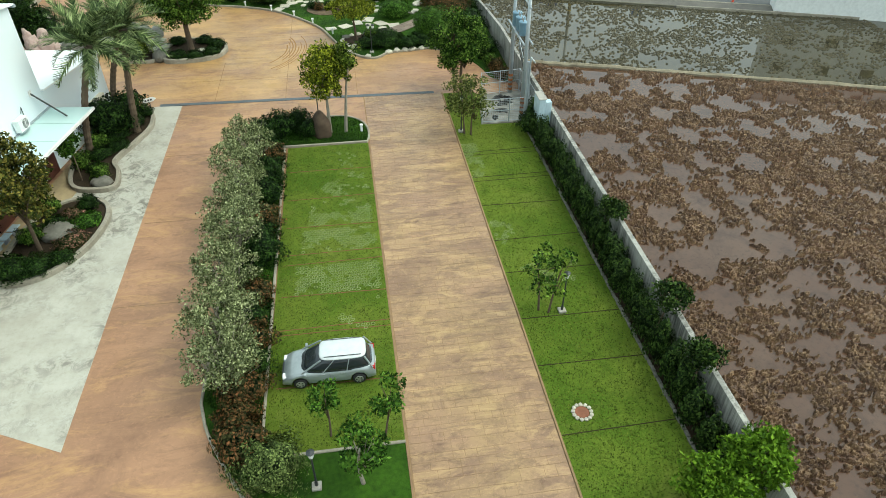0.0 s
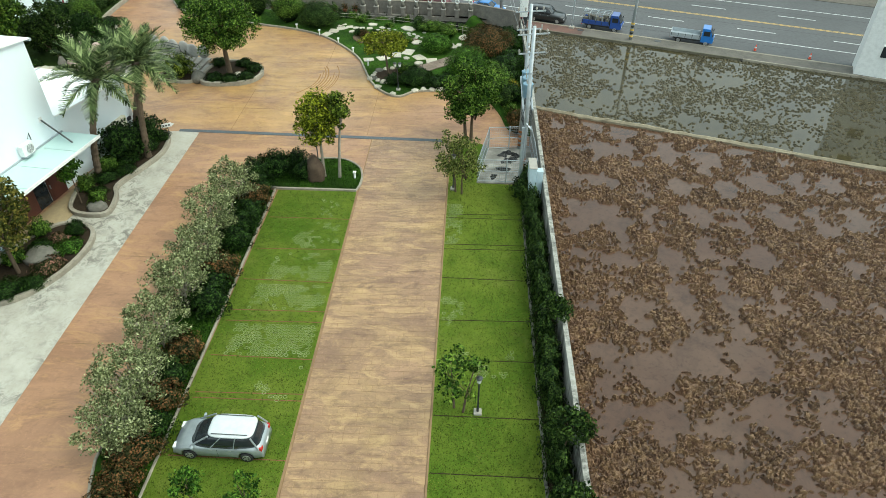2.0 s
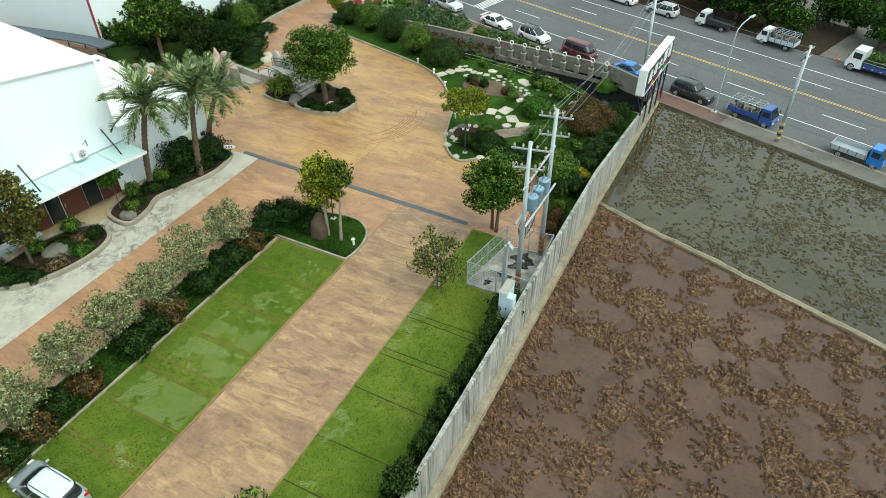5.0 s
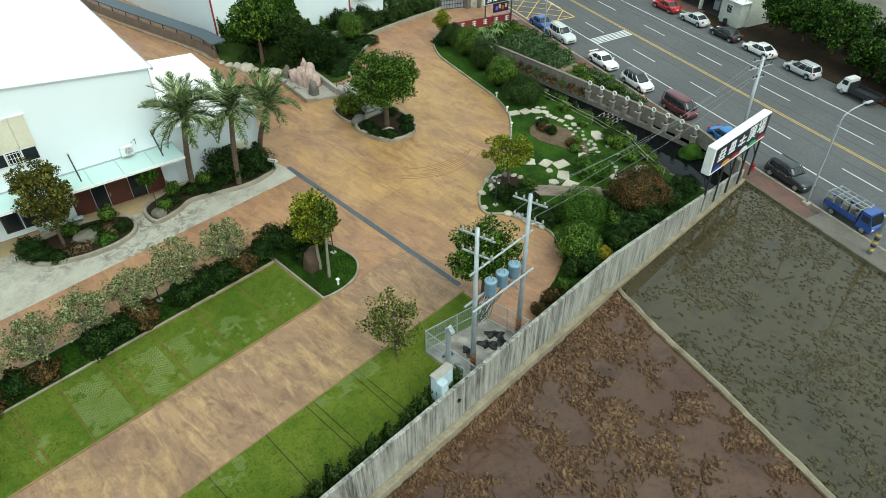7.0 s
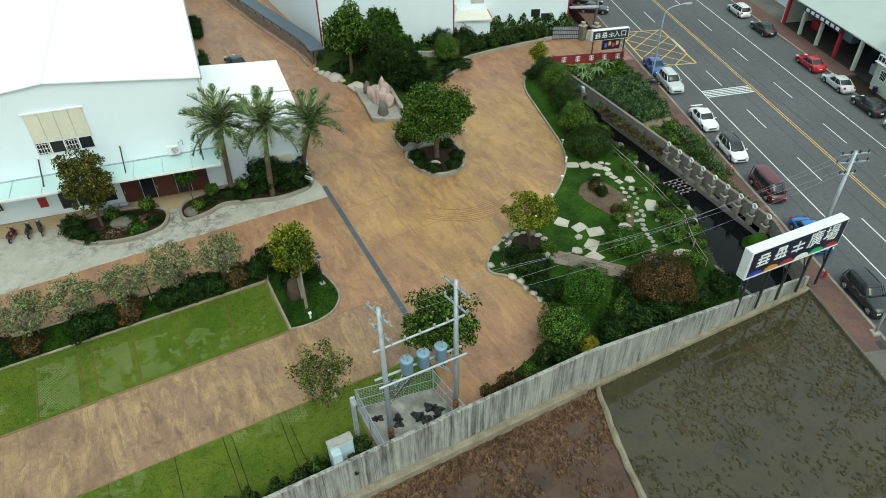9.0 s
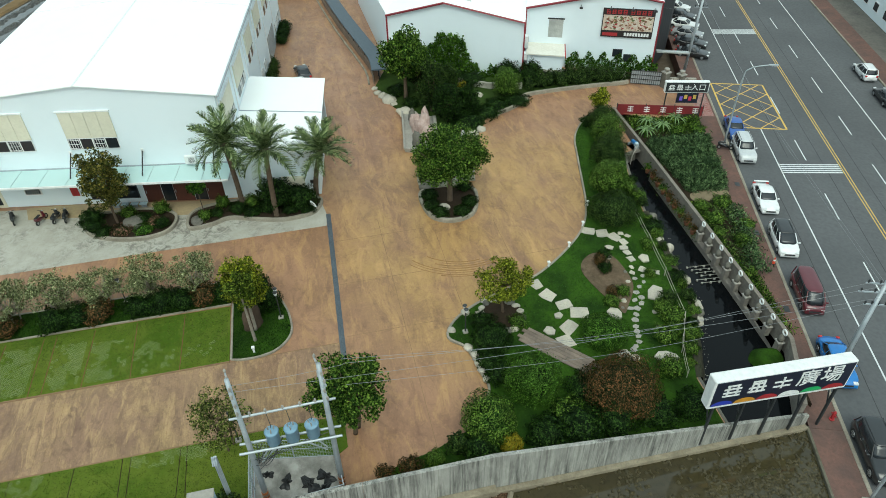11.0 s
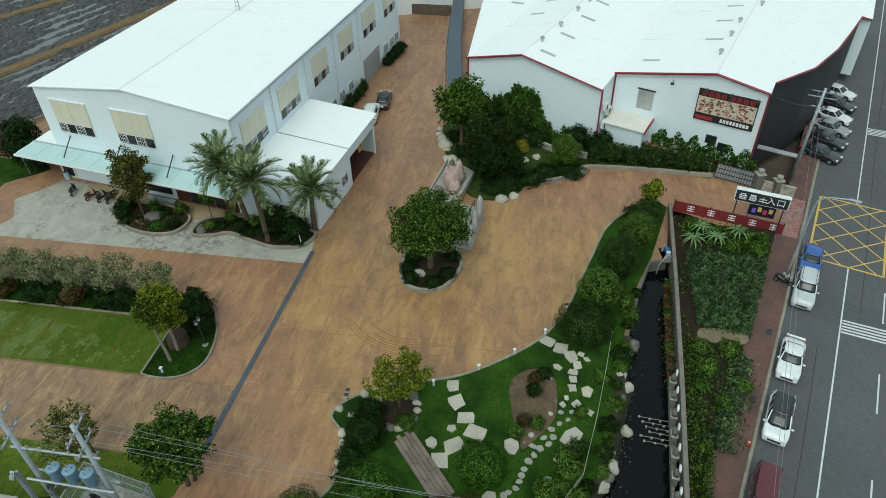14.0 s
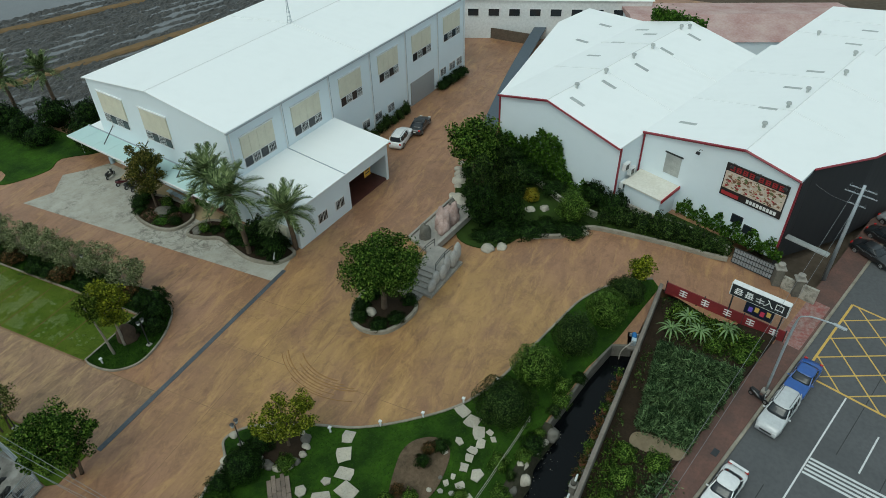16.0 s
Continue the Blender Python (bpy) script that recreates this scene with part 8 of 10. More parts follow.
def car(label, x, y, turn, kind, key, c, z=RZ, roof=None, group="parked cars", metal=0.0):
    """A car: shaped body with wheel arches, glazed cabin, roof, pillars, lights, mirrors and wheels."""
    ob = holder("car", x, y, z, turn, label, "car", group)
    ln_, wd, ht, belt, cb_, ct, line = BODIES[kind]
    p = paint(key, c, metal)
    w = wd / 2
    ax = (ln_ / 2 - 0.82, -ln_ / 2 + 0.8)
    xs = sorted({q[0] for q in line} | {a + d for a in ax for d in (-0.4, -0.33, -0.18, 0.0, 0.18, 0.33, 0.4)})
    rings = []
    for q in xs:
        zt = float(np.interp(q, [l[0] for l in line], [l[1] for l in line]))
        d = min(abs(q - a) for a in ax)
        zb = 0.24 if d > 0.36 else 0.30 + 0.40 * math.sqrt(max(0.0, 1 - (d / 0.40) ** 2))
        zb = min(zb, zt - 0.12)
        e = min(q + ln_ / 2, ln_ / 2 - q)
        ww = w * (0.86 + 0.14 * min(1.0, e / 0.45))
        half = [(0.88, 0.0), (0.98, 0.12), (1.0, 0.45), (0.985, 0.75), (0.93, 0.93), (0.80, 1.0)]
        rings.append([(q, -ww * a, zb + (zt - zb) * f) for a, f in half] + [(q, 0, zt + 0.03)] + [(q, ww * a, zb + (zt - zb) * f) for a, f in half[::-1]])
    body = part("body", loft(rings), p, ob, "", True)
    part("underside", boxed((0, 0, 0.33), (ln_ - 0.5, wd - 0.5, 0.24)), DARK, ob)
    lo = belt - 0.05

    def ring(r, f, hw, z, n=4.5):
        out = []
        for k in range(28):
            a = 2 * math.pi * (k + 0.5) / 28
            ca, sa = math.cos(a), math.sin(a)
            out.append(((r + f) / 2 + (f - r) / 2 * math.copysign(abs(ca) ** (2 / n), ca), hw * math.copysign(abs(sa) ** (2 / n), sa), z))
        return out
    mix_ = lambda a, b, f: a + (b - a) * f
    cabin = [ring(mix_(cb_[0], ct[0], f ** 0.85), mix_(cb_[1], ct[1], f), w * mix_(0.95, 0.76, f ** 1.3), mix_(lo, ht - 0.06, f)) for f in (0, 0.35, 0.7, 1.0)]
    part("window_glass", loft(cabin), GLASSD, ob, "dark tinted glass", True)
    part("roof", loft([ring(mix_(ct[0], (ct[0] + ct[1]) / 2, q) - 0.04 * (1 - q), mix_(ct[1], (ct[0] + ct[1]) / 2, q) + 0.05 * (1 - q), w * 0.785 * (1 - q * 0.9), ht - 0.085 + z_) for q, z_ in ((0.0, 0.0), (0.01, 0.03), (0.07, 0.06), (0.25, 0.09), (0.6, 0.105), (0.95, 0.11))]), roof or p, ob, "", True)
    for sd in (-1, 1):
        for b, t in ((cb_[0] + 0.05, ct[0] + 0.05), (cb_[1] - 0.1, ct[1] - 0.05)):
            part("pillar", tube(bmesh.new(), [(b, sd * w * 0.9, lo), (t, sd * w * 0.74, ht - 0.07)], 0.045, 5), p, ob)
        for f in ((0.36, 0.68) if kind != "sedan" else (0.5,)):
            b, t = cb_[0] + (cb_[1] - cb_[0]) * f, ct[0] + (ct[1] - ct[0]) * f
            part("pillar", tube(bmesh.new(), [(b, sd * w * 0.94, lo), (t, sd * w * 0.755, ht - 0.07)], 0.03, 5), p, ob)
        part("headlight", boxed((ln_ / 2 - 0.16, sd * w * 0.66, 0.66), (0.26, 0.34, 0.15), 0, 0.03), LAMPGLASS, ob, "clear headlight")
        part("tail_light", boxed((-ln_ / 2 + 0.1, sd * w * 0.72, 0.84), (0.16, 0.26, 0.24), 0, 0.03), TAILRED, ob, "red tail light")
        part("door_mirror", boxed((cb_[1] - 0.3, sd * (w + 0.07), belt + 0.06), (0.12, 0.2, 0.13), 0, 0.03), p, ob)
        for hx in (-0.65, 0.25):
            part("door_handle", boxed((hx, sd * w * 0.985, belt - 0.16), (0.16, 0.03, 0.03)), ALLOY, ob)
        part("door_seam", boxed((-0.05, sd * w * 0.995, 0.62), (0.012, 0.012, 0.5)), DARK, ob)
        for a in ax:
            wheel(ob, a, sd * (w - 0.01), 0.31 if kind != "suv" else 0.36)
    part("front_grille", boxed((ln_ / 2 - 0.01, 0, 0.5), (0.05, wd * 0.5, 0.14)), DARK, ob)
    part("number_plate", boxed((-ln_ / 2 - 0.005, 0, 0.62), (0.03, 0.36, 0.16)), WHITE, ob)
    if kind in ("suv", "mpv"):
        for sd in (-1, 1):
            part("roof_rail", tube(bmesh.new(), [(ct[0] + 0.2, sd * w * 0.62, ht + 0.03), (ct[1] - 0.2, sd * w * 0.62, ht + 0.03)], 0.02, 5), DARK, ob)
    return ob


def flat_truck(label, x, y, turn, cab, cabcol, bed, cover, z=RZ, ln_=4.7, group="trucks"):
    """A small lorry: cab with windscreen, chassis, load bed with side boards."""
    ob = holder("truck", x, y, z, turn, label, "truck", group)
    w = 0.85 if ln_ < 6 else 1.1
    h = 1.95 if ln_ < 6 else 2.5
    p = paint(cab, cabcol)
    f = ln_ / 2
    cl = 1.35 if ln_ < 6 else 1.8
    body = [[(f - cl, sy * w, 0.45), (f - 0.05, sy * w * 0.97, 0.45), (f, sy * w * 0.95, 0.9), (f - 0.15, sy * w * 0.95, h * 0.55), (f - 0.55, sy * w * 0.86, h), (f - cl, sy * w * 0.88, h)] for sy in (-1, 1)]
    part("cab", loft([body[0], body[1]]), p, ob)
    part("windscreen", loft([[(f - 0.13, -w * 0.84, h * 0.57), (f - 0.1, -w * 0.84, h * 0.57), (f - 0.48, -w * 0.76, h * 0.95), (f - 0.51, -w * 0.76, h * 0.95)], [(f - 0.13, w * 0.84, h * 0.57), (f - 0.1, w * 0.84, h * 0.57), (f - 0.48, w * 0.76, h * 0.95), (f - 0.51, w * 0.76, h * 0.95)]]), GLASSD, ob)
    for sy in (-1, 1):
        part("side_window", boxed((f - cl * 0.6, sy * w * 0.94, h * 0.74), (cl * 0.5, 0.06, h * 0.26)), GLASSD, ob)
        part("headlight", boxed((f - 0.02, sy * w * 0.7, 0.72), (0.08, 0.26, 0.16), 0, 0.02), LAMPGLASS, ob)
        part("door_mirror", boxed((f - 0.2, sy * (w + 0.16), h * 0.72), (0.08, 0.16, 0.28)), DARK, ob)
        part("tail_light", boxed((-f + 0.02, sy * w * 0.75, 0.6), (0.05, 0.3, 0.12)), TAILRED, ob)
        wheel(ob, f - 0.75, sy * (w - 0.02), 0.34 if ln_ < 6 else 0.45)
        wheel(ob, -f + 0.95, sy * (w - 0.02), 0.34 if ln_ < 6 else 0.45)
    part("chassis", boxed((-0.3, 0, 0.5), (ln_ - 1.2, w * 1.2, 0.2)), DARK, ob)
    b0, b1 = -f, f - cl - 0.1
    part("load_floor", boxed(((b0 + b1) / 2, 0, 0.74), (b1 - b0, 2 * w, 0.1)), bed, ob)
    for sy in (-1, 1):
        part("side_board", boxed(((b0 + b1) / 2, sy * (w - 0.02), 0.97), (b1 - b0, 0.05, 0.4)), bed, ob)
        for k in range(5):
            part("board_rib", boxed((b0 + 0.1 + (b1 - b0 - 0.2) * k / 4, sy * (w + 0.012), 0.97), (0.06, 0.03, 0.42)), DARK, ob)
    part("tail_board", boxed((b0 + 0.02, 0, 0.97), (0.05, 2 * w, 0.4)), bed, ob)
    part("head_board", boxed((b1 - 0.02, 0, 1.2), (0.06, 2 * w, 0.9)), DARK, ob)
    if cover == "rack":
        for k in range(5):
            xk = b0 + 0.06 + (b1 - b0 - 0.12) * k / 4
            for sy in (-1, 1):
                part("rack_post", boxed((xk, sy * (w - 0.03), 1.5), (0.05, 0.05, 0.8)), STEEL, ob)
            part("rack_bar", boxed((xk, 0, 1.92), (0.05, 2 * w, 0.05)), STEEL, ob)
        for sy in (-1, -0.3, 0.3, 1):
            part("rack_rail", boxed(((b0 + b1) / 2, sy * (w - 0.03), 1.96), (b1 - b0, 0.05, 0.05)), STEEL, ob)
        for k in range(7):
            part("sack", boxed((b0 + 0.3 + (b1 - b0 - 0.5) * k / 6, (k % 3 - 1) * 0.4, 1.05 + 0.2 * (k % 2)), (0.5, 0.55, 0.6), 13 * k, 0.05), GREYROCK, ob)
    if cover == "plants":
        for sy in (-1, 1):
            for z_ in (1.35, 1.7):
                part("rack_rail", boxed(((b0 + b1) / 2, sy * (w - 0.03), z_), (b1 - b0, 0.05, 0.06)), STEEL, ob)
            for k in range(14):
                part("marking", boxed((b0 + 0.25 + (b1 - b0 - 0.5) * k / 13, sy * (w + 0.03), 0.82), (0.16, 0.012, 0.1)), WHITE if k % 2 else TAILRED, ob)
        rng = np.random.default_rng(5)
        part("plant_load", leaves("plants", np.stack([rng.uniform(b0 + 0.2, b1 - 0.2, 1800), rng.uniform(-w + 0.1, w - 0.1, 1800), 0.8 + np.abs(rng.normal(0.6, 0.5, 1800))], 1), 0.2, rng, 0.3), FOL_BRIGHT, ob, "load of leafy green plants")
    return ob


def along(n, s):
    return rr(n, s)


RD = -20.0
silver, white, black = (0.42, 0.45, 0.46), (0.78, 0.79, 0.79), (0.018, 0.02, 0.022)
# the roof's lighter paint stands in for the sky mirrored in it
car("silver-grey estate car on the lawn, sky reflection painted into its paler roof", -2.15, 22.1, 179, "mpv", "silver", (0.33, 0.37, 0.39), 0.06, paint("roof_sky_sheen", (0.56, 0.59, 0.60)), metal=0.3)
for lb, s, kind, key, c, rf in (
        ("blue hatchback parked at the kerb", -41.0, "sedan", "blue", (0.03, 0.10, 0.36), None), ("silver estate car parked at the kerb", -36.3, "suv", "silver2", (0.55, 0.57, 0.58), None),
        ("white saloon with a rear spoiler parked at the kerb", -27.2, "sedan", "white", white, None), ("white estate car with a black roof parked at the kerb", -20.7, "mpv", "white", white, paint("black", black)),
        ("maroon van parked at the kerb", -13.6, "van", "maroon", (0.10, 0.012, 0.02), None), ("bright blue car parked behind the sign", -6.3, "sedan", "bright_blue", (0.02, 0.17, 0.5), None),
        ("black off-road car parked at the kerb", 1.4, "suv", "black", black, None)):
    x, y = rr(5.1, s)
    o = car(lb, x, y, RD, kind, key, c, RZ, rf)
    if "spoiler" in lb:
        part("spoiler", boxed((-2.1, 0, 1.12), (0.22, 1.4, 0.05), 0, 0.02), PAINT["white"], o)
for lb, s, kind, key, c in (
        ("red estate car parked across the road", -38.7, "sedan", "red", (0.42, 0.012, 0.02)), ("silver saloon parked across the road", -32.9, "sedan", "silver2", (0.55, 0.57, 0.58)),
        ("black saloon parked across the road", -27.0, "sedan", "black", black), ("white saloon parked across the road", -21.2, "sedan", "white", white),
        ("silver estate car parked across the road", -14.6, "mpv", "silver2", (0.55, 0.57, 0.58)),
        ("dark saloon parked across the road", -50.4, "sedan", "black", black), ("white estate car parked across the road", -57.5, "mpv", "white", white)):
    x, y = rr(24.75, s)
    car(lb, x, y, RD + 180, kind, key, c)
x, y = rr(5.0, 8.2)
flat_truck("small blue lorry with a loaded rack at the kerb", x, y, RD, "truck_blue", (0.02, 0.07, 0.30), PAINT.get("truck_blue") or paint("truck_blue", (0.02, 0.07, 0.30)), "rack")
x, y = rr(4.75, 18.5)
flat_truck("small lorry with a bright blue cab and empty bed", x, y, RD, "truck_sky", (0.02, 0.16, 0.52), STEEL, "")
x, y = rr(25.5, 13.6)
flat_truck("large blue and white lorry loaded with plants", x, y, RD + 180, "white", white, PAINT["truck_blue"], "plants", RZ, 8.2)
x, y = rr(25.3, -7.2)
flat_truck("white-cabbed lorry with a dark flat bed parked across the road", x, y, RD + 180, "white", white, DARK, "")
x, y = rr(25.3, 1.2)
flat_truck("small white-cabbed lorry with a pale rack parked across the road", x, y, RD + 180, "white", white, PALEBLUE, "rack")
# yard and lane
car("white estate car parked beside the hall", -42.4, 52.3, 187, "suv", "white", white, 0.0)
car("black car parked beside the hall", -46.4, 53.0, 187, "sedan", "black", black, 0.0)
for k, (x, y, c, key) in enumerate(((-41.6, 105.6, black, "black"), (-44.8, 107.1, black, "black"), (-48.0, 108.4, (0.3, 0.31, 0.32), "grey"), (-51.2, 109.5, white, "white"), (-54.6, 110.9, black, "black"), (-58.2, 112.0, white, "white"))):
    car("car parked in a row beside the shed" if c != black else "black car parked in a row beside the shed", x, y, 51, "sedan", key, c, RZ + 0.01)

# scooters under the awning
def scooter(x, y, turn, key, c):
    ob = holder("scooter", x, y, 0.05, turn, "parked motor scooter under the awning", "scooter", "scooters")
    p = paint(key, c)
    for xx in (-0.62, 0.62):
        w = part("wheel", tube(bmesh.new(), [(xx, -0.05, 0.24), (xx, 0.05, 0.24)], 0.24, 14), RUBBER, ob)
        part("rim", tube(bmesh.new(), [(xx, -0.06, 0.24), (xx, 0.06, 0.24)], 0.13, 10), ALLOY, w)
    part("body", loft([[(-0.85, -0.1, 0.6), (-0.85, 0.1, 0.6), (-0.8, 0.1, 0.78), (-0.8, -0.1, 0.78)], [(-0.4, -0.17, 0.32), (-0.4, 0.17, 0.32), (-0.4, 0.16, 0.74), (-0.4, -0.16, 0.74)], [(0.0, -0.16, 0.28), (0.0, 0.16, 0.28), (0.0, 0.14, 0.5), (0.0, -0.14, 0.5)], [(0.4, -0.17, 0.28), (0.4, 0.17, 0.28), (0.42, 0.17, 0.36), (0.42, -0.17, 0.36)]]), p, ob, "", True)
    part("front_shield", loft([[(0.42, -0.2, 0.3), (0.5, 0, 0.3), (0.42, 0.2, 0.3), (0.38, 0, 0.3)], [(0.35, -0.17, 0.9), (0.45, 0, 0.9), (0.35, 0.17, 0.9), (0.3, 0, 0.9)]]), p, ob)
    part("seat", boxed((-0.38, 0, 0.8), (0.72, 0.26, 0.1), 0, 0.04), RUBBER, ob)
    part("handlebar", tube(bmesh.new(), [(0.32, -0.32, 1.0), (0.38, 0, 0.98), (0.32, 0.32, 1.0)], 0.025, 6), DARK, ob)
    part("headlight", boxed((0.47, 0, 0.92), (0.08, 0.16, 0.12), 0, 0.02), LAMPGLASS, ob)
    part("fork", tube(bmesh.new(), [(0.62, 0, 0.24), (0.4, 0, 0.9)], 0.035, 6), STEEL, ob)


for k, (x, y, key, c) in enumerate(((-21.0, 27.0, "maroon", (0.10, 0.012, 0.02)), (-20.9, 28.3, "black", black), (-20.8, 29.2, "black", black), (-21.6, 24.4, "black", black))):
    scooter(x, y, 160 + 12 * k, key, c)
x, y = rr(3.3, -36.9)
scooter(x, y, 60, "black", black)
bpy.data.objects["scooter.004"].location.z = RZ + 0.143
tagged(bpy.data.objects["scooter.004"], "parked motor scooter beside the street lamp")

# ---- garden furniture, stones and small things ----
# stepping stones through the garden
def paver(label, x, y, r, turn, seed, group="stepping stones", z=0.07, mat=STONE):
    """A roughly squared, uneven stepping stone."""
    rng = np.random.default_rng(seed)
    c = [(-1, -0.75), (-0.1, -0.85), (1, -0.72), (1.05, 0.1), (0.92, 0.78), (-0.85, 0.8)]
    pts = [(0.80 * r * (p + rng.uniform(-0.18, 0.18)), 0.80 * r * (q + rng.uniform(-0.16, 0.16))) for p, q in c]
    ob = part("stepping_stone", prism(pts, -0.1, 0.06), mat)
    ob.matrix_world = pose(x, y, z + 0.0013 * (seed % 17), 0, 0, turn)
    return tagged(ob, label, "stepping stone", group)


for k, (x, y, r, a) in enumerate(((-1.35, 68.85, 0.68, 15), (0.1, 69.3, 0.82, 30), (1.4, 70.2, 0.72, 100), (2.55, 71.0, 0.84, 75), (3.9, 69.65, 0.82, 120), (5.15, 68.85, 0.85, 15))):
    paver("large pale squared stepping stone in the lawn", x, y, r, a, 500 + k)
for k, (x, y, r, a) in enumerate(((-6.95, 75.75, 0.66, 60), (-6.35, 76.8, 0.76, 80), (-5.6, 77.65, 0.66, 30), (-4.75, 78.15, 0.52, 10), (-4.0, 77.8, 0.42, 80), (-3.3, 77.8, 0.4, 5), (-2.4, 77.75, 0.42, 10), (-1.45, 77.35, 0.26, 10), (-0.8, 77.1, 0.3, 40),
                                  (-5.9, 78.4, 0.3, 70), (-5.45, 78.85, 0.3, 30), (-0.95, 78.05, 0.42, 130), (-0.35, 79.0, 0.38, 60))):
    paver("pale squared stepping stone in the lawn", x, y, r, a, 520 + k)
for k, (x, y, r) in enumerate(((-2.2, 78.85, 0.66), (2.05, 77.75, 0.98), (8.35, 75.45, 0.92), (3.35, 73.65, 0.72), (2.5, 69.35, 0.42), (3.87, 68.15, 0.5), (-4.3, 76.6, 0.42), (7.35, 72.55, 0.5), (7.9, 73.15, 0.45), (-3.0, 76.05, 0.24))):
    slab_stone("flat_boulder", "broad flat pale boulder in the lawn", x, y, r, 540 + k, "flat boulders", 0.14)
prg = np.random.default_rng(9)
for k, (x, y) in enumerate(((-0.2, 77.75), (0.5, 77.5), (-0.05, 77.0), (0.95, 76.9), (1.5, 76.35), (2.15, 76.5), (2.3, 75.85), (2.75, 76.2), (3.1, 75.1), (3.2, 75.6), (3.8, 75.25), (4.35, 74.9), (5.0, 74.65), (5.5, 74.5), (5.95, 74.4), (6.5, 74.2), (6.85, 73.75), (7.1, 73.45), (3.9, 76.8), (5.5, 76.25))):
    slab_stone("path_pebble", "small blue-grey path stone set in the lawn", x, y, prg.uniform(0.24, 0.33) if k > 3 else 0.24, 560 + k, "path stones", 0.06, MARBLE)
for k, (x, y) in enumerate(((-1.0, 76.9), (0.2, 76.6), (1.3, 75.9), (2.2, 75.3), (2.9, 74.9), (-3.0, 76.3))):
    rock("edging_stone", "rounded stone edging the mulch bed", x, y - 0.35, 0.1, prg.uniform(0.14, 0.24), STONE if k % 2 else GREYROCK, 590 + k, 0.7, "edging stones")
for k in range(16):
    a = 0.4 * k
    x, y = 1.4 + 1.75 * math.cos(a), 65.0 + 1.6 * math.sin(a)
    rock("edging_stone", "rounded pale stone edging a bed", x, y, 0.1, prg.uniform(0.2, 0.42), STONE if k % 3 else GREYROCK, 600 + k, 0.7, "edging stones")
thing("garden_mound", prism(curve([(3.2, 65.0), (2.4, 66.4), (0.8, 66.6), (-0.2, 65.2), (0.6, 63.6), (2.2, 63.4)], 4, True), 0.0, 0.2), SOIL, "soil mound under the garden tree", "bed", kind="structure")
for k, (x, y) in enumerate(((4.0, 61.7), (4.8, 62.0), (5.6, 62.0), (6.3, 62.1), (7.2, 62.2), (2.0, 60.9), (0.4, 62.4), (-0.6, 64.2))):
    rock("kerb_stone", "pale rounded kerb stone at the garden's edge", x, y, 0.08, 0.34, STONE, 620 + k, 0.7, "kerb stones")
# ragged earth bank with boulders between the lawn and the water
bank = W_BANK[1:7]
line = [(a[0] + (b[0] - a[0]) * q / 9, a[1] + (b[1] - a[1]) * q / 9) for a, b in zip(bank, bank[1:]) for q in range(9)]
bv = []
for k, (x, y) in enumerate(line):
    w = 0.45 + 0.75 * value_noise(np.array(x * 0.55), np.array(3.0))
    bv += [(x - 0.1, y - 0.45, 0.06), (x, y + 0.12 + 0.2 * w, 0.12 * w), (x + 0.05, y + 0.2 + 0.6 * w, -0.55 - 0.3 * w), (x + 0.1, y + 0.25 + 0.9 * w, -1.45)]
thing("earth_bank", raw("earth_bank", bv, [(4 * k + q, 4 * k + q + 1, 4 * k + q + 5, 4 * k + q + 4) for k in range(len(line) - 1) for q in range(3)]), matter("bank_earth", (0.05, 0.045, 0.032), (0.03, 0.034, 0.018), (0.10, 0.09, 0.065), 1.2, 6, 0.9, 0.9, 9, dist=0.08), "dark stony earth bank sloping into the stream", "bank", kind="structure", smooth=True)
for k, (x, y, r) in enumerate(((-8.0, 82.5, 0.62), (-7.0, 82.35, 0.3), (-4.4, 81.35, 0.5), (-3.55, 81.9, 0.58), (-2.2, 81.2, 0.55), (-2.6, 81.3, 0.3), (2.5, 80.3, 0.5), (3.6, 80.5, 0.62), (4.6, 80.2, 0.45), (5.1, 79.8, 0.5), (5.1, 79.3, 0.3), (7.6, 77.9, 0.42), (8.6, 77.3, 0.42),
                               (7.4, 78.2, 0.34), (8.3, 76.9, 0.3), (0.4, 80.6, 0.35), (-0.8, 80.75, 0.28), (-5.2, 81.5, 0.3), (-6.1, 81.9, 0.36), (-11.6, 82.6, 0.4), (-12.4, 82.7, 0.28), (6.3, 78.9, 0.36), (9.6, 76.8, 0.4), (1.6, 80.4, 0.26))):
    rock("bank_boulder", "pale rounded boulder on the stream's bank", x, y, -0.55 + 0.3 * (k % 3) * 0.5, r, STONE if k % 4 else GREYROCK, 640 + k, 0.8, "bank boulders")
grg = np.random.default_rng(88)
gp = [(a[0] + (b[0] - a[0]) * q + grg.normal(0, 0.12), a[1] + (b[1] - a[1]) * q + 0.75 + abs(grg.normal(0, 0.45)), -1.245) for a, b in zip(bank, bank[1:]) for q in grg.uniform(0, 1, 34)]
thing("floating_petals", leaves("floating_petals", gp, 0.05, grg, 0.9), STONE, "scattered pale petals floating on the stream", "petals", kind="stuff")
rock("stream_rock", "pale upright rock standing in the stream", 0.0, 81.75, -1.4, 0.5, STONE, 670, 1.6)
rock("stream_rock", "mossy rock island in the stream", 9.6, 83.2, -1.5, 1.15, LUSH, 671, 0.9)
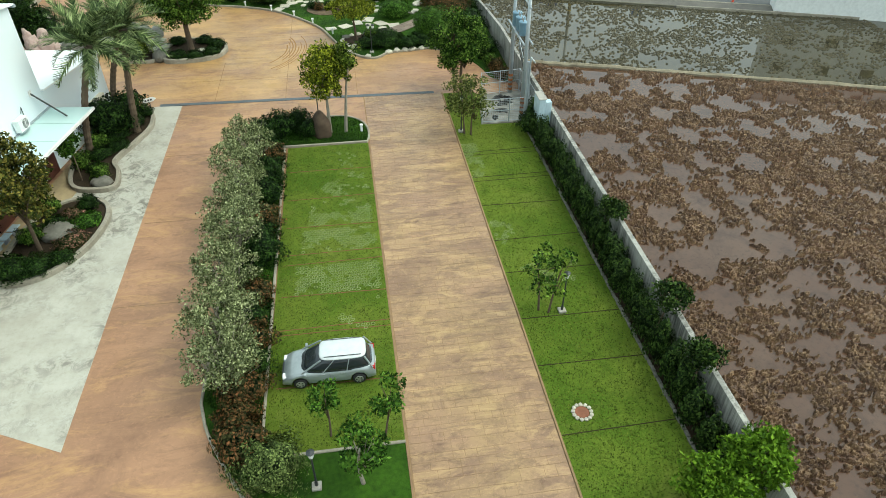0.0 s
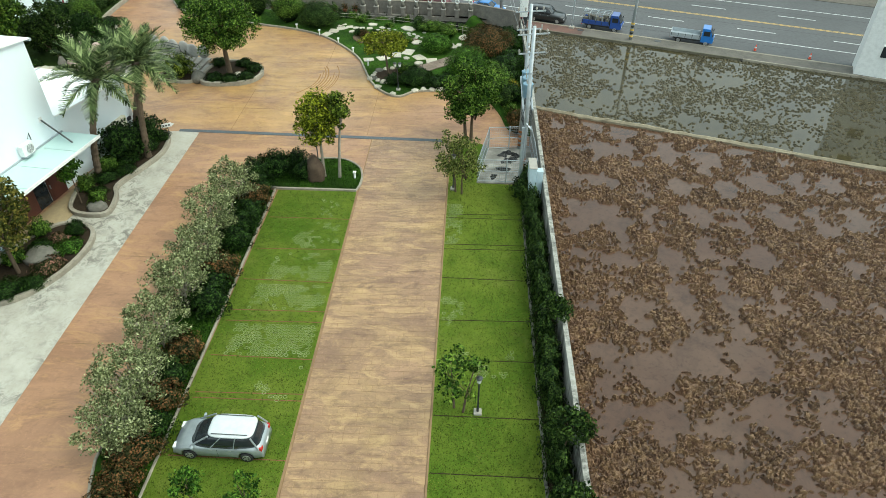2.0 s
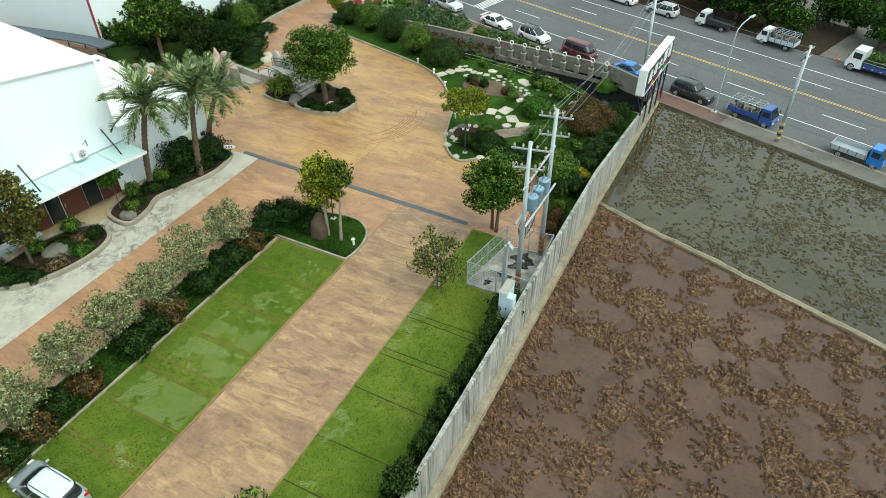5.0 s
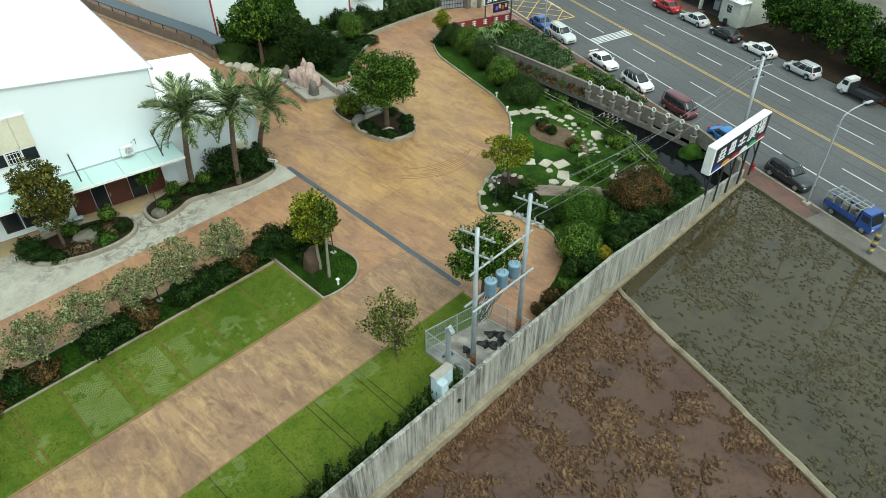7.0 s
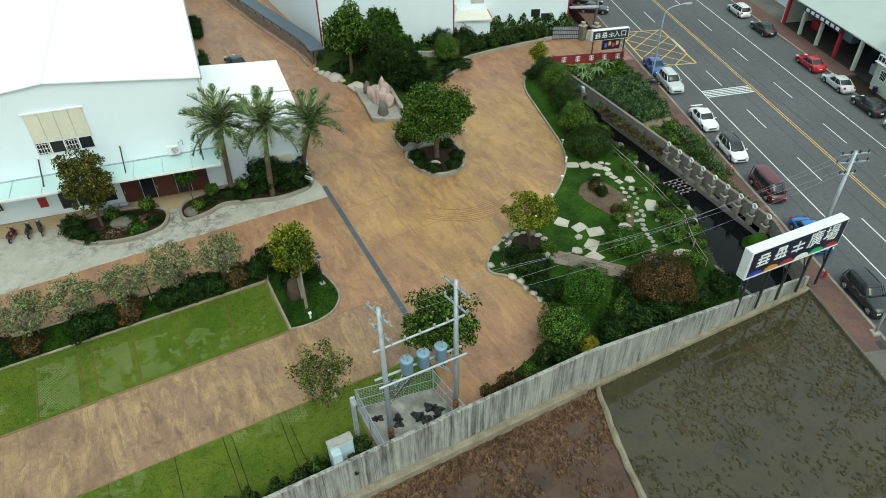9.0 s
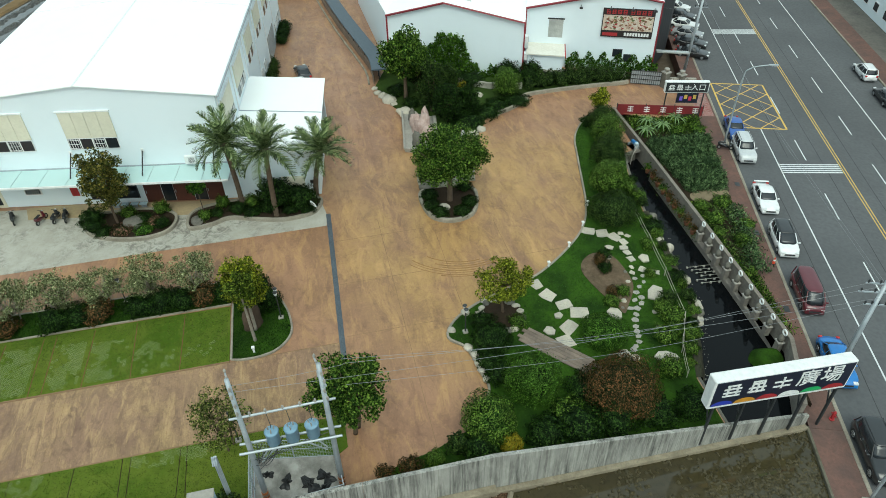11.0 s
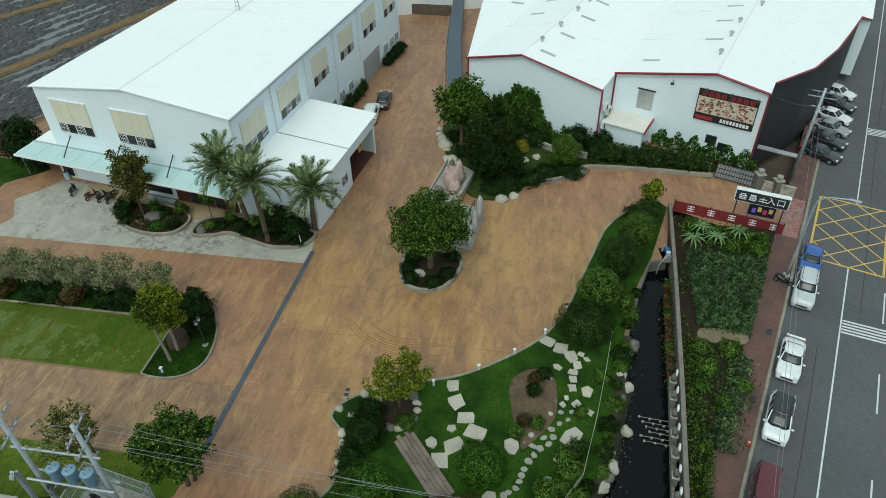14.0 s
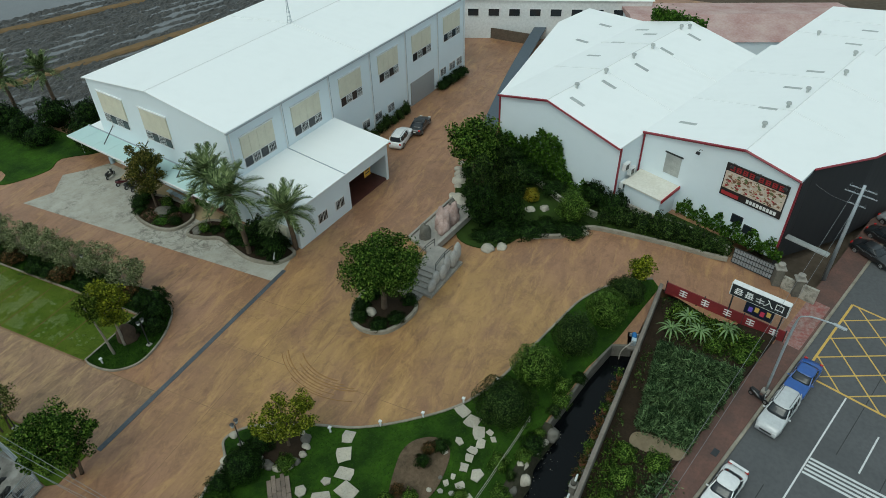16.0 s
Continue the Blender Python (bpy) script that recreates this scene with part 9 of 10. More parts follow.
# wooden stage of posts in the water
wd = holder("stream_posts", label="rows of thin poles laid over the stream", category="poles")
for k in range(6):
    x, y = -1.5 + 0.42 * k, 82.8 + 0.22 * (k % 4)
    part("pole", rod((x, y, -1.16), (x + 0.25, 85.2, -1.08), 0.022, 5), MARBLE, wd)
    for q in range(3):
        part("float", rod((x + 0.1 * q, y + 0.75 * q, -1.26), (x + 0.1 * q, y + 0.75 * q, -1.12), 0.09, 8), MARBLE, wd)
# boardwalk of worn slabs
bw = holder("garden_boardwalk", label="path of weathered grey-brown boards through the garden", category="boardwalk")
brg = np.random.default_rng(15)
for c in range(5):
    u = -0.3 * (c % 2)
    while u < 5.4:
        ln_ = brg.uniform(0.9, 1.5)
        o = part("board", boxed((0, 0, 0), (ln_ - 0.03, 0.3, 0.08), 0, 0.012), BOARD, bw)
        v = 0.32 * (c - 2)
        um = u + ln_ / 2
        o.matrix_basis = pose(3.7 + 0.76 * um - 0.65 * v, 66.1 + 0.65 * um + 0.76 * v, 0.17 + brg.uniform(-0.006, 0.006), 0, 0, 40.6 + brg.uniform(-0.8, 0.8))
        u += ln_
# rope fence along the stream
rf = holder("rope_fence", label="thin rope fence on low posts along the stream", category="fence")
FENCE = [(10.4, 75.9), (8.2, 76.7), (5.2, 78.5), (0.2, 79.5), (-4.0, 80.2), (-8.0, 80.8)]
for x, y in FENCE:
    part("post", rod((x, y, 0.0), (x, y, 0.95), 0.03), STONE, rf)
for a, b in zip(FENCE, FENCE[1:]):
    for z in (0.5, 0.88):
        part("rope", tube(bmesh.new(), curve([(a[0], a[1], z), ((a[0] + b[0]) / 2, (a[1] + b[1]) / 2, z - 0.07), (b[0], b[1], z)], 4), 0.016, 5), STONE, rf)
# parapet piers with round white rings, spouts and flower pots
for k in range(9):
    f = k / 8
    x, y = -4.2 + 13.2 * f, 85.65 - 1.05 * f
    pr = holder("parapet_pier", x, y - 0.4, -0.78, -4.6, "grey carved stone pier with a white ring on top", "pier", "parapet piers")
    part("pedestal", boxed((0, 0, 0.45), (0.5, 0.42, 0.9), 0, 0.03), CLADSTONE, pr)
    part("cap", boxed((0, 0, 0.96), (0.62, 0.54, 0.12), 0, 0.03), MARBLE, pr)
    part("figure", loft([[(0.2 * math.cos(a), 0.2 * math.sin(a), 1.0) for a in [0.785 * j for j in range(8)]], [(0.24 * math.cos(a), 0.24 * math.sin(a), 1.3) for a in [0.785 * j for j in range(8)]], [(0.12 * math.cos(a), 0.12 * math.sin(a), 1.65) for a in [0.785 * j for j in range(8)]]]), GREYROCK, pr, "dark carved stone shape", True)
    part("ring", tube(bmesh.new(), [(0.22 * math.cos(0.5236 * j), 0.12, 1.85 + 0.22 * math.sin(0.5236 * j)) for j in range(13)], 0.06, 6), WHITE, pr, "white round ring")
for k in range(9):
    f = k / 8
    x, y = -15.6 + 10.4 * f, 85.95 - 0.7 * f
    pt = holder("flower_pot", x, y, -0.76, 0, "terracotta pot with a small reddish plant", "flower pot", "flower pots")
    part("pot", tube(bmesh.new(), [(0, 0, 0), (0, 0, 0.4), (0, 0, 0.46)], [0.17, 0.27, 0.27], 12), TERRA, pt)
    rng = np.random.default_rng(700 + k)
    d = rng.normal(size=(160, 3))
    tagged(part("plant", leaves("plant", d * (0.2, 0.2, 0.2) + (0, 0, 0.75), 0.09, rng), FOL_RED if k % 3 else FOL_TREE, pt), kind="stuff")

# stone monument with steps beside the round tree
mn = holder("stone_platform", label="pale stone platform with low kerb walls", category="platform")
part("floor", prism([(-33.4, 63.6), (-24.7, 62.3), (-23.1, 65.5), (-31.0, 66.9)], -0.05, 0.3), MARBLE, mn)
for a, b in (((-33.4, 63.6), (-24.7, 62.3)), ((-24.7, 62.3), (-24.2, 63.3))):
    part("kerb_wall", band([a, b], 0.12, 0.3, 0.55), MARBLE, mn)
part("side_wall", band([(-30.0, 66.7), (-23.2, 65.5)], 0.2, 0.3, 1.0), MARBLE, mn)
rock("standing_stone", "upright grey-brown standing stone on the platform", -31.0, 64.3, 0.3, 0.55, GREYROCK, 720, tall=1.25)
rock("standing_stone", "upright grey-brown standing stone on the platform", -25.3, 63.8, 0.3, 0.62, bpy.data.materials["brown_stone"] if "brown_stone" in bpy.data.materials else GREYROCK, 721, tall=1.5)
for k, (x, y, r, tl) in enumerate(((-27.4, 64.8, 0.8, 2.2), (-26.9, 65.2, 0.6, 1.3), (-28.1, 64.4, 0.75, 1.7), (-28.8, 65.3, 0.7, 1.9), (-29.8, 64.5, 0.6, 1.2))):
    rock("pink_rock", "rugged pale pink ornamental rock", x, y, 0.3, r, PINKROCK, 730 + k, tall=tl, group="ornamental rocks")
for k, (x, y, r) in enumerate(((-39.0, 61.6, 0.5), (-38.0, 62.1, 0.65), (-36.8, 62.7, 0.8), (-35.6, 63.0, 0.5), (-33.2, 63.9, 0.9), (-32.6, 64.6, 0.6), (-40.4, 61.4, 0.4), (-26.4, 70.2, 0.65), (-27.2, 71.4, 0.5), (-30.3, 73.8, 0.6), (-32.6, 78.4, 0.5), (-35.2, 73.4, 0.6), (-34.4, 72.0, 0.5), (-33.6, 70.6, 0.55))):
    rock("yard_boulder", "pale weathered boulder edging the planted strip", x, y, 0.05, r, STONE, 740 + k, 0.65, "strip boulders")
st = holder("garden_steps", label="grey stone steps with rounded side slabs and rails", category="steps")
sp = lambda u, v, z: (-23.3 + 0.992 * u + 0.12 * v, 65.3 - 0.12 * u + 0.992 * v, z)
for k in range(5):
    part("step", hull(sp, (2.6 + 0.55 * k, 0.2, -0.05), (3.17 + 0.55 * k, 2.6, 0.95 - 0.17 * k)), MARBLE, st)
part("landing", hull(sp, (-0.6, 0.2, -0.05), (2.6, 2.6, 0.98)), MARBLE, st)
part("foot_slab", hull(sp, (5.35, -0.1, -0.05), (7.2, 2.6, 0.09)), MARBLE, st)
part("plinth", hull(sp, (-0.4, 2.6, -0.05), (5.4, 3.5, 0.28)), MARBLE, st)
PALESLAB = matter("pale_slab", (0.46, 0.45, 0.42), (0.36, 0.35, 0.33), (0.22, 0.215, 0.2), 0.8, 5, 0.8, 0.5, 9)
for k in range(6):
    u, h_ = -0.2 + 1.0 * k, 1.15 - 0.09 * k
    bm = bmesh.new()
    bmesh.ops.create_icosphere(bm, subdivisions=3, radius=1.0)
    for v in bm.verts:
        q = v.co * (1 + 0.06 * noise.noise(v.co * 1.7 + Vector((k * 3.0, 0, 0))))
        v.co = Vector(sp(u + 0.62 * q.x, 3.0 + 0.3 * q.y + 0.2 * (k % 2), 0.28 + h_ + h_ * q.z * (1.0 if q.z > 0 else 0.95)))
    part("rounded_slab", bm, PALESLAB, st, "rounded upright pale stone slab", True)
for v in (0.3, 2.4):
    for z in (1.55, 1.85):
        part("handrail", tube(bmesh.new(), curve([sp(-0.4, v, z), sp(1.2, v, z + 0.25), sp(2.8, v, z)], 5), 0.035, 6), DARK, st)
    for u in (-0.4, 1.2, 2.8):
        part("rail_post", rod(sp(u, v, 0.9), sp(u, v, 1.9 + (0.2 if u == 1.2 else 0)), 0.03), DARK, st)

# lamp posts and bollards
def post_lamp(x, y, h, lb, twin=False, z=0.05):
    ob = holder("garden_lamp", x, y, z, 0, lb, "lamp", "garden lamps")
    part("base", boxed((0, 0, 0.06), (0.4, 0.4, 0.16), 0, 0.03), MARBLE, ob)
    part("post", tube(bmesh.new(), [(0, 0, 0.1), (0, 0, 0.35), (0, 0, 0.4), (0, 0, h)], [0.07, 0.07, 0.045, 0.04], 8), DARK, ob)
    for o in ((-0.22, 0.22) if twin else (0.0,)):
        hd = part("lantern", tube(bmesh.new(), [(o, 0, h - 0.05), (o, 0, h + 0.02), (o, 0, h + 0.28), (o, 0, h + 0.34), (o, 0, h + 0.44)], [0.05, 0.1, 0.14, 0.18, 0.03], 8), DARK, ob)
        part("glass", tube(bmesh.new(), [(o, 0, h + 0.04), (o, 0, h + 0.26)], [0.105, 0.142], 8), LAMPGLASS, hd)
    if twin:
        part("arm", rod((-0.22, 0, h - 0.05), (0.22, 0, h - 0.05), 0.025), DARK, ob)
    return ob


post_lamp(10.05, 24.6, 2.3, "black lantern post on a concrete foot in the lawn", z=0.05)
post_lamp(8.15, 45.1, 2.6, "black lantern post on a concrete foot in the lawn")
post_lamp(-2.6, 48.3, 2.6, "black lantern post on the grass island", True)
post_lamp(2.4, 61.9, 2.3, "black lantern post with two lanterns in the garden", True, 0.09)
post_lamp(-7.4, 36.2, 2.2, "black lantern post among the silvery trees")
post_lamp(-2.8, 16.0, 2.0, "black lantern post behind the lawn's end kerb")
for x, y in ((0.6, 46.2), (-7.7, 75.5), (-3.2, 70.6), (-5.2, 73.2), (-1.2, 67.4), (-10.6, 77.2), (-5.2, 16.4)):
    bl = holder("path_light", x, y, 0.08, 0, "small white bollard path light", "path light", "path lights")
    part("stem", rod((0, 0, 0), (0, 0, 0.5), 0.08), WHITE, bl)
    part("cap", boxed((0, 0, 0.55), (0.24, 0.24, 0.12), 0, 0.02), WHITE, bl)
rock("stele", "dark upright inscribed stone on the grass island", -2.5, 46.2, 0.08, 0.72, matter("brown_stone", (0.085, 0.06, 0.042), (0.06, 0.043, 0.032), (0.12, 0.09, 0.065), 1.0, 5, 0.8, 0.6, 8), 760, tall=1.6, category="standing stone")
# ring of stones on the lawn
fp = holder("stone_ring", 9.05, 18.0, 0.05, 0, "ring of pale stones round reddish earth on the lawn", "stone ring")
part("earth", prism([(0.33 * math.cos(0.5236 * j), 0.33 * math.sin(0.5236 * j)) for j in range(12)], -0.05, 0.06), TERRA, fp)
for k in range(13):
    a = 0.483 * k
    bm = bmesh.new()
    bmesh.ops.create_icosphere(bm, subdivisions=1, radius=0.11)
    for v in bm.verts:
        v.co = Vector((v.co.x * prg.uniform(0.8, 1.2), v.co.y * prg.uniform(0.8, 1.2), v.co.z * 0.7))
        v.co += Vector((0.42 * math.cos(a), 0.42 * math.sin(a), 0.06))
    part("stone", bm, STONE, fp)
# arrow sign, hydrants, cones, benches
ar = holder("arrow_sign", -15.9, 52.0, 0.2, 30, "small white arrow sign in the palm bed", "sign")
part("board", loft([[(-0.5, -0.02, 0.75), (0.3, -0.02, 0.75), (0.55, -0.02, 0.92), (0.3, -0.02, 1.1), (-0.5, -0.02, 1.1)], [(-0.5, 0.02, 0.75), (0.3, 0.02, 0.75), (0.55, 0.02, 0.92), (0.3, 0.02, 1.1), (-0.5, 0.02, 1.1)]]), WHITE, ar)
part("post", rod((0, 0.03, -0.05), (0, 0.03, 1.0), 0.03), DARK, ar)
for k in range(3):
    part("lettering_bar", boxed((-0.3 + 0.22 * k, -0.03, 0.92), (0.14, 0.012, 0.14)), DARK, ar)


def cone(x, y, z, lb="orange traffic cone on the road"):
    ob = holder("traffic_cone", x, y, z, 0, lb, "traffic cone", "traffic cones")
    part("foot", boxed((0, 0, 0.02), (0.36, 0.36, 0.05), 0, 0.01), DARK, ob)
    part("cone", tube(bmesh.new(), [(0, 0, 0.04), (0, 0, 0.68)], [0.15, 0.035], 12), ORANGE, ob)
    part("band", tube(bmesh.new(), [(0, 0, 0.32), (0, 0, 0.46)], [0.105, 0.078], 12), WHITE, ob)


for s, n in ((25.4, 4.9), (31.0, 4.7), (36.5, 4.6), (-17.7, 3.6), (5.0, 26.0), (8.4, 26.0)):
    cone(*rr(n, s), RZ if n > 4.3 else RZ + 0.143)
x, y = rr(3.3, -1.3)
hy = holder("fire_hydrant", x, y, RZ + 0.143, 0, "red fire hydrant at the kerb", "fire hydrant")
part("barrel", tube(bmesh.new(), [(0, 0, 0), (0, 0, 0.08), (0, 0, 0.1), (0, 0, 0.7), (0, 0, 0.85)], [0.18, 0.18, 0.12, 0.12, 0.04], 10), RED, hy)
part("outlet", rod((-0.22, 0, 0.5), (0.22, 0, 0.5), 0.06), RED, hy)
for k, (a, b) in enumerate((((-20.5, 32.6), (-19.9, 36.2)),)):
    bn_ = holder("bench_row", label="blue-green bench seats under the awning", category="bench")
    for j in range(4):
        f = j / 4
        x, y = -21.5 + 0.55 * 4 * f * 0.3, 33.6 + 3.4 * f
        part("seat", boxed((x, y, 0.5), (0.5, 0.75, 0.06), -10, 0.02), PALEBLUE, bn_)
        part("leg", boxed((x, y, 0.25), (0.08, 0.5, 0.5), -10), STEEL, bn_)
wt = holder("water_tank", -24.2, 22.0, 0.0, 0, "blue plastic drum beside the hall", "drum")
part("drum", tube(bmesh.new(), [(0, 0, 0), (0, 0, 0.3), (0, 0, 0.33), (0, 0, 0.6), (0, 0, 0.63), (0, 0, 0.9)], [0.28, 0.28, 0.3, 0.3, 0.28, 0.27], 14), PALEBLUE, wt)
part("rim", tube(bmesh.new(), [(0, 0, 0.9), (0, 0, 0.93)], 0.24, 14), DARK, wt)
# blue pump unit where the stream begins
pu = holder("stream_pump", -19.6, 86.2, 0.0, 10, "blue pump unit on a small frame over the stream", "pump")
part("motor", tube(bmesh.new(), [(-0.3, 0, 0.55), (0.3, 0, 0.55)], 0.2, 12), plain("pump_blue", (0.03, 0.16, 0.42), 0.4), pu)
part("housing", boxed((0.45, 0, 0.5), (0.35, 0.4, 0.4), 0, 0.04), PALEBLUE, pu)
for sx_ in (-0.5, 0.6):
    part("support", boxed((sx_, 0, 0.16), (0.08, 0.7, 0.34)), STEEL, pu)
part("pipe", tube(bmesh.new(), curve([(0.5, 0, 0.6), (0.9, -0.3, 0.5), (1.2, -0.9, -0.2), (1.2, -1.0, -1.3)], 4), 0.05, 6), MARBLE, pu)
thing("pump_slab", boxed((-19.6, 86.25, -0.1), (2.0, 1.1, 0.2), 10, 0.02), CLADSTONE, "small stone slab bridging the stream's head", "slab", kind="structure")
# drain covers on the pavement
for s in (-30, -22, -12, 6, 15):
    x, y = rr(3.2, s)
    thing("drain_cover", boxed((x, y, RZ + 0.155), (0.7, 0.45, 0.03), RD, 0.005), DARK, "square iron drain cover in the pavement", "drain cover", "drain covers")

# ---- lawn joints and grass grids ----
for nm, x0, x1, ys in (("lawn_west_joints", -4.7, 1.0, (24.9, 25.3, 27.8, 30.6, 31.5, 34.2, 37.4, 40.9, 21.4)), ("lawn_east_joints", 7.8, 13.1, (28.1, 31.2, 34.9, 37.9, 38.4, 41.4, 41.9, 24.3, 21.0, 17.0))):
    jn = holder(nm, label="thin reddish joint strips across the lawn", category="joint", kind="structure")
    for k, y in enumerate(ys):
        o = part("joint", boxed((0, 0, 0), (x1 - x0, 0.05, 0.03)), TERRA if nm == "lawn_west_joints" else SOIL, jn)
        o.matrix_basis = pose((x0 + x1) / 2, y, 0.056, 0, 0, 1.2 * math.sin(k * 2.3))


def grass_grid(x0, x1, y0, y1, keep, seed):
    """Hexagonal openings of a concrete grass paver, where they show through the turf."""
    rng = np.random.default_rng(seed)
    verts, faces = [], []
    nx, ny = int((x1 - x0) / 0.26), int((y1 - y0) / 0.225)
    for i in range(nx):
        for j in range(ny):
            if value_noise(np.array(i * 0.3 + seed * 3.1), np.array(j * 0.3)) + rng.uniform(-0.2, 0.2) > keep + 0.1:
                continue
            cx, cy = x0 + (i + 0.5 * (j % 2)) * 0.26, y0 + j * 0.225
            h = 0.079 + rng.uniform(-0.004, 0.003)
            b = len(verts)
            for r, z in ((0.118, 0.03), (0.116, h), (0.092, h), (0.09, 0.03)):
                verts += [(cx + r * math.sin(1.0472 * k), cy + r * math.cos(1.0472 * k), z) for k in range(6)]
            faces += [(b + 6 * q + k, b + 6 * q + (k + 1) % 6, b + 6 * q + 6 + (k + 1) % 6, b + 6 * q + 6 + k) for q in range(3) for k in range(6)]
    return thing("grass_grid", raw("grass_grid", verts, faces), GRATE_DOT, "worn concrete grass-paver grid showing through the lawn", "grass paver", "grass grids", "stuff")


grass_grid(-3.9, 0.95, 28.0, 30.5, 0.62, 1)
grass_grid(-3.6, 0.95, 31.7, 34.0, 0.38, 2)
grass_grid(-3.2, 0.95, 34.4, 37.2, 0.3, 3)
grass_grid(-2.4, 0.95, 37.6, 40.6, 0.2, 4)
grass_grid(-1.6, 0.95, 24.9, 27.4, 0.25, 5)
grass_grid(-1.4, 0.9, 41.2, 43.6, 0.12, 6)
grass_grid(7.9, 9.4, 30.6, 34.6, 0.4, 7)
grass_grid(7.9, 9.0, 38.5, 43.4, 0.35, 8)
grass_grid(8.3, 12.4, 27.0, 30.8, 0.12, 9)

# blades of grass along edges and over the lawns
def blades(name, label, poly, n, h, z, fol, seed):
    rng = np.random.default_rng(seed)
    xs, ys = [p[0] for p in poly], [p[1] for p in poly]
    px, py = rng.uniform(min(xs), max(xs), n), rng.uniform(min(ys), max(ys), n)
    ok = np.zeros(n, bool)
    for (x0, y0), (x1, y1) in zip(poly, poly[1:] + poly[:1]):
        ok ^= ((y0 > py) != (y1 > py)) & (px < (x1 - x0) * (py - y0) / (y1 - y0 + 1e-12) + x0)
    px, py = px[ok], py[ok]
    m = len(px)
    a = rng.uniform(0, 6.283, m)
    hh = h * rng.uniform(0.5, 1.4, m)
    w, l = 0.03, rng.uniform(0.02, 0.09, m)
    v = np.stack([np.stack([px - w * np.cos(a), py - w * np.sin(a), np.full(m, z)], 1), np.stack([px + w * np.cos(a), py + w * np.sin(a), np.full(m, z)], 1),
                  np.stack([px - l * np.sin(a), py + l * np.cos(a), z + hh], 1)], 1).reshape(-1, 3)
    return thing(name, raw(name, v, np.arange(3 * m).reshape(-1, 3)), fol, label, "grass", kind="stuff")


FOL_LAWN = leafy("grass_blade", (0.09, 0.145, 0.013), (0.14, 0.195, 0.021), (0.20, 0.24, 0.038), 0.25)
FOL_LUSH = leafy("grass_blade_dark", (0.024, 0.066, 0.008), (0.045, 0.108, 0.011), (0.075, 0.155, 0.017), 0.3)
blades("lawn_grass_west", "short mown bright green grass blades", [(-5.0, 17.8), (0.95, 17.8), (0.95, 44.3), (-4.85, 44.3)], 30000, 0.045, 0.055, FOL_LAWN, 1)
blades("lawn_grass_east", "short mown bright green grass blades", [(7.8, 12), (13.1, 12), (13.1, 45.8), (9.7, 45.9), (9.4, 51.8), (7.8, 51.8)], 36000, 0.05, 0.055, FOL_LAWN, 2)
blades("verge_grass", "dark green grass blades under the trees", [(-7.9, 21.2), (-5.2, 17.7), (-5.2, 44.3), (-7.9, 44.3)], 22000, 0.09, 0.045, FOL_LUSH, 3)
blades("garden_grass_blades", "lush green garden grass blades", [(p[0], p[1]) for p in GARDEN], 90000, 0.07, 0.085, FOL_LUSH, 4)
blades("island_grass", "dark green grass blades on the island", [(p[0], p[1]) for p in ISLAND], 14000, 0.08, 0.095, FOL_LUSH, 5)

# edging blocks along the hedge strip
hk = bpy.data.objects["hedge_kerb"]
block = boxed((0, 0, 0), (0.16, 0.34, 0.14), 0, 0.02)
block_mesh = bpy.data.meshes.new("edging_block")
block.to_mesh(block_mesh)
block.free()
krng = np.random.default_rng(23)
for k in range(88):
    o = part("edging_block", block_mesh, GREYROCK, hk)
    o.matrix_basis = pose(13.2 + krng.uniform(-0.02, 0.02), 12.4 + 0.38 * k, 0.10 + krng.uniform(-0.015, 0.015), 0, 0, krng.uniform(-4, 4))
thing("field_low_wall", band([(-27.2, 5.9), (-34.0, 9.0), (-42.0, 12.4)], 0.1, -2.6, 0.5), KERB, "low pale wall at the edge of the wet field", "wall", kind="structure")
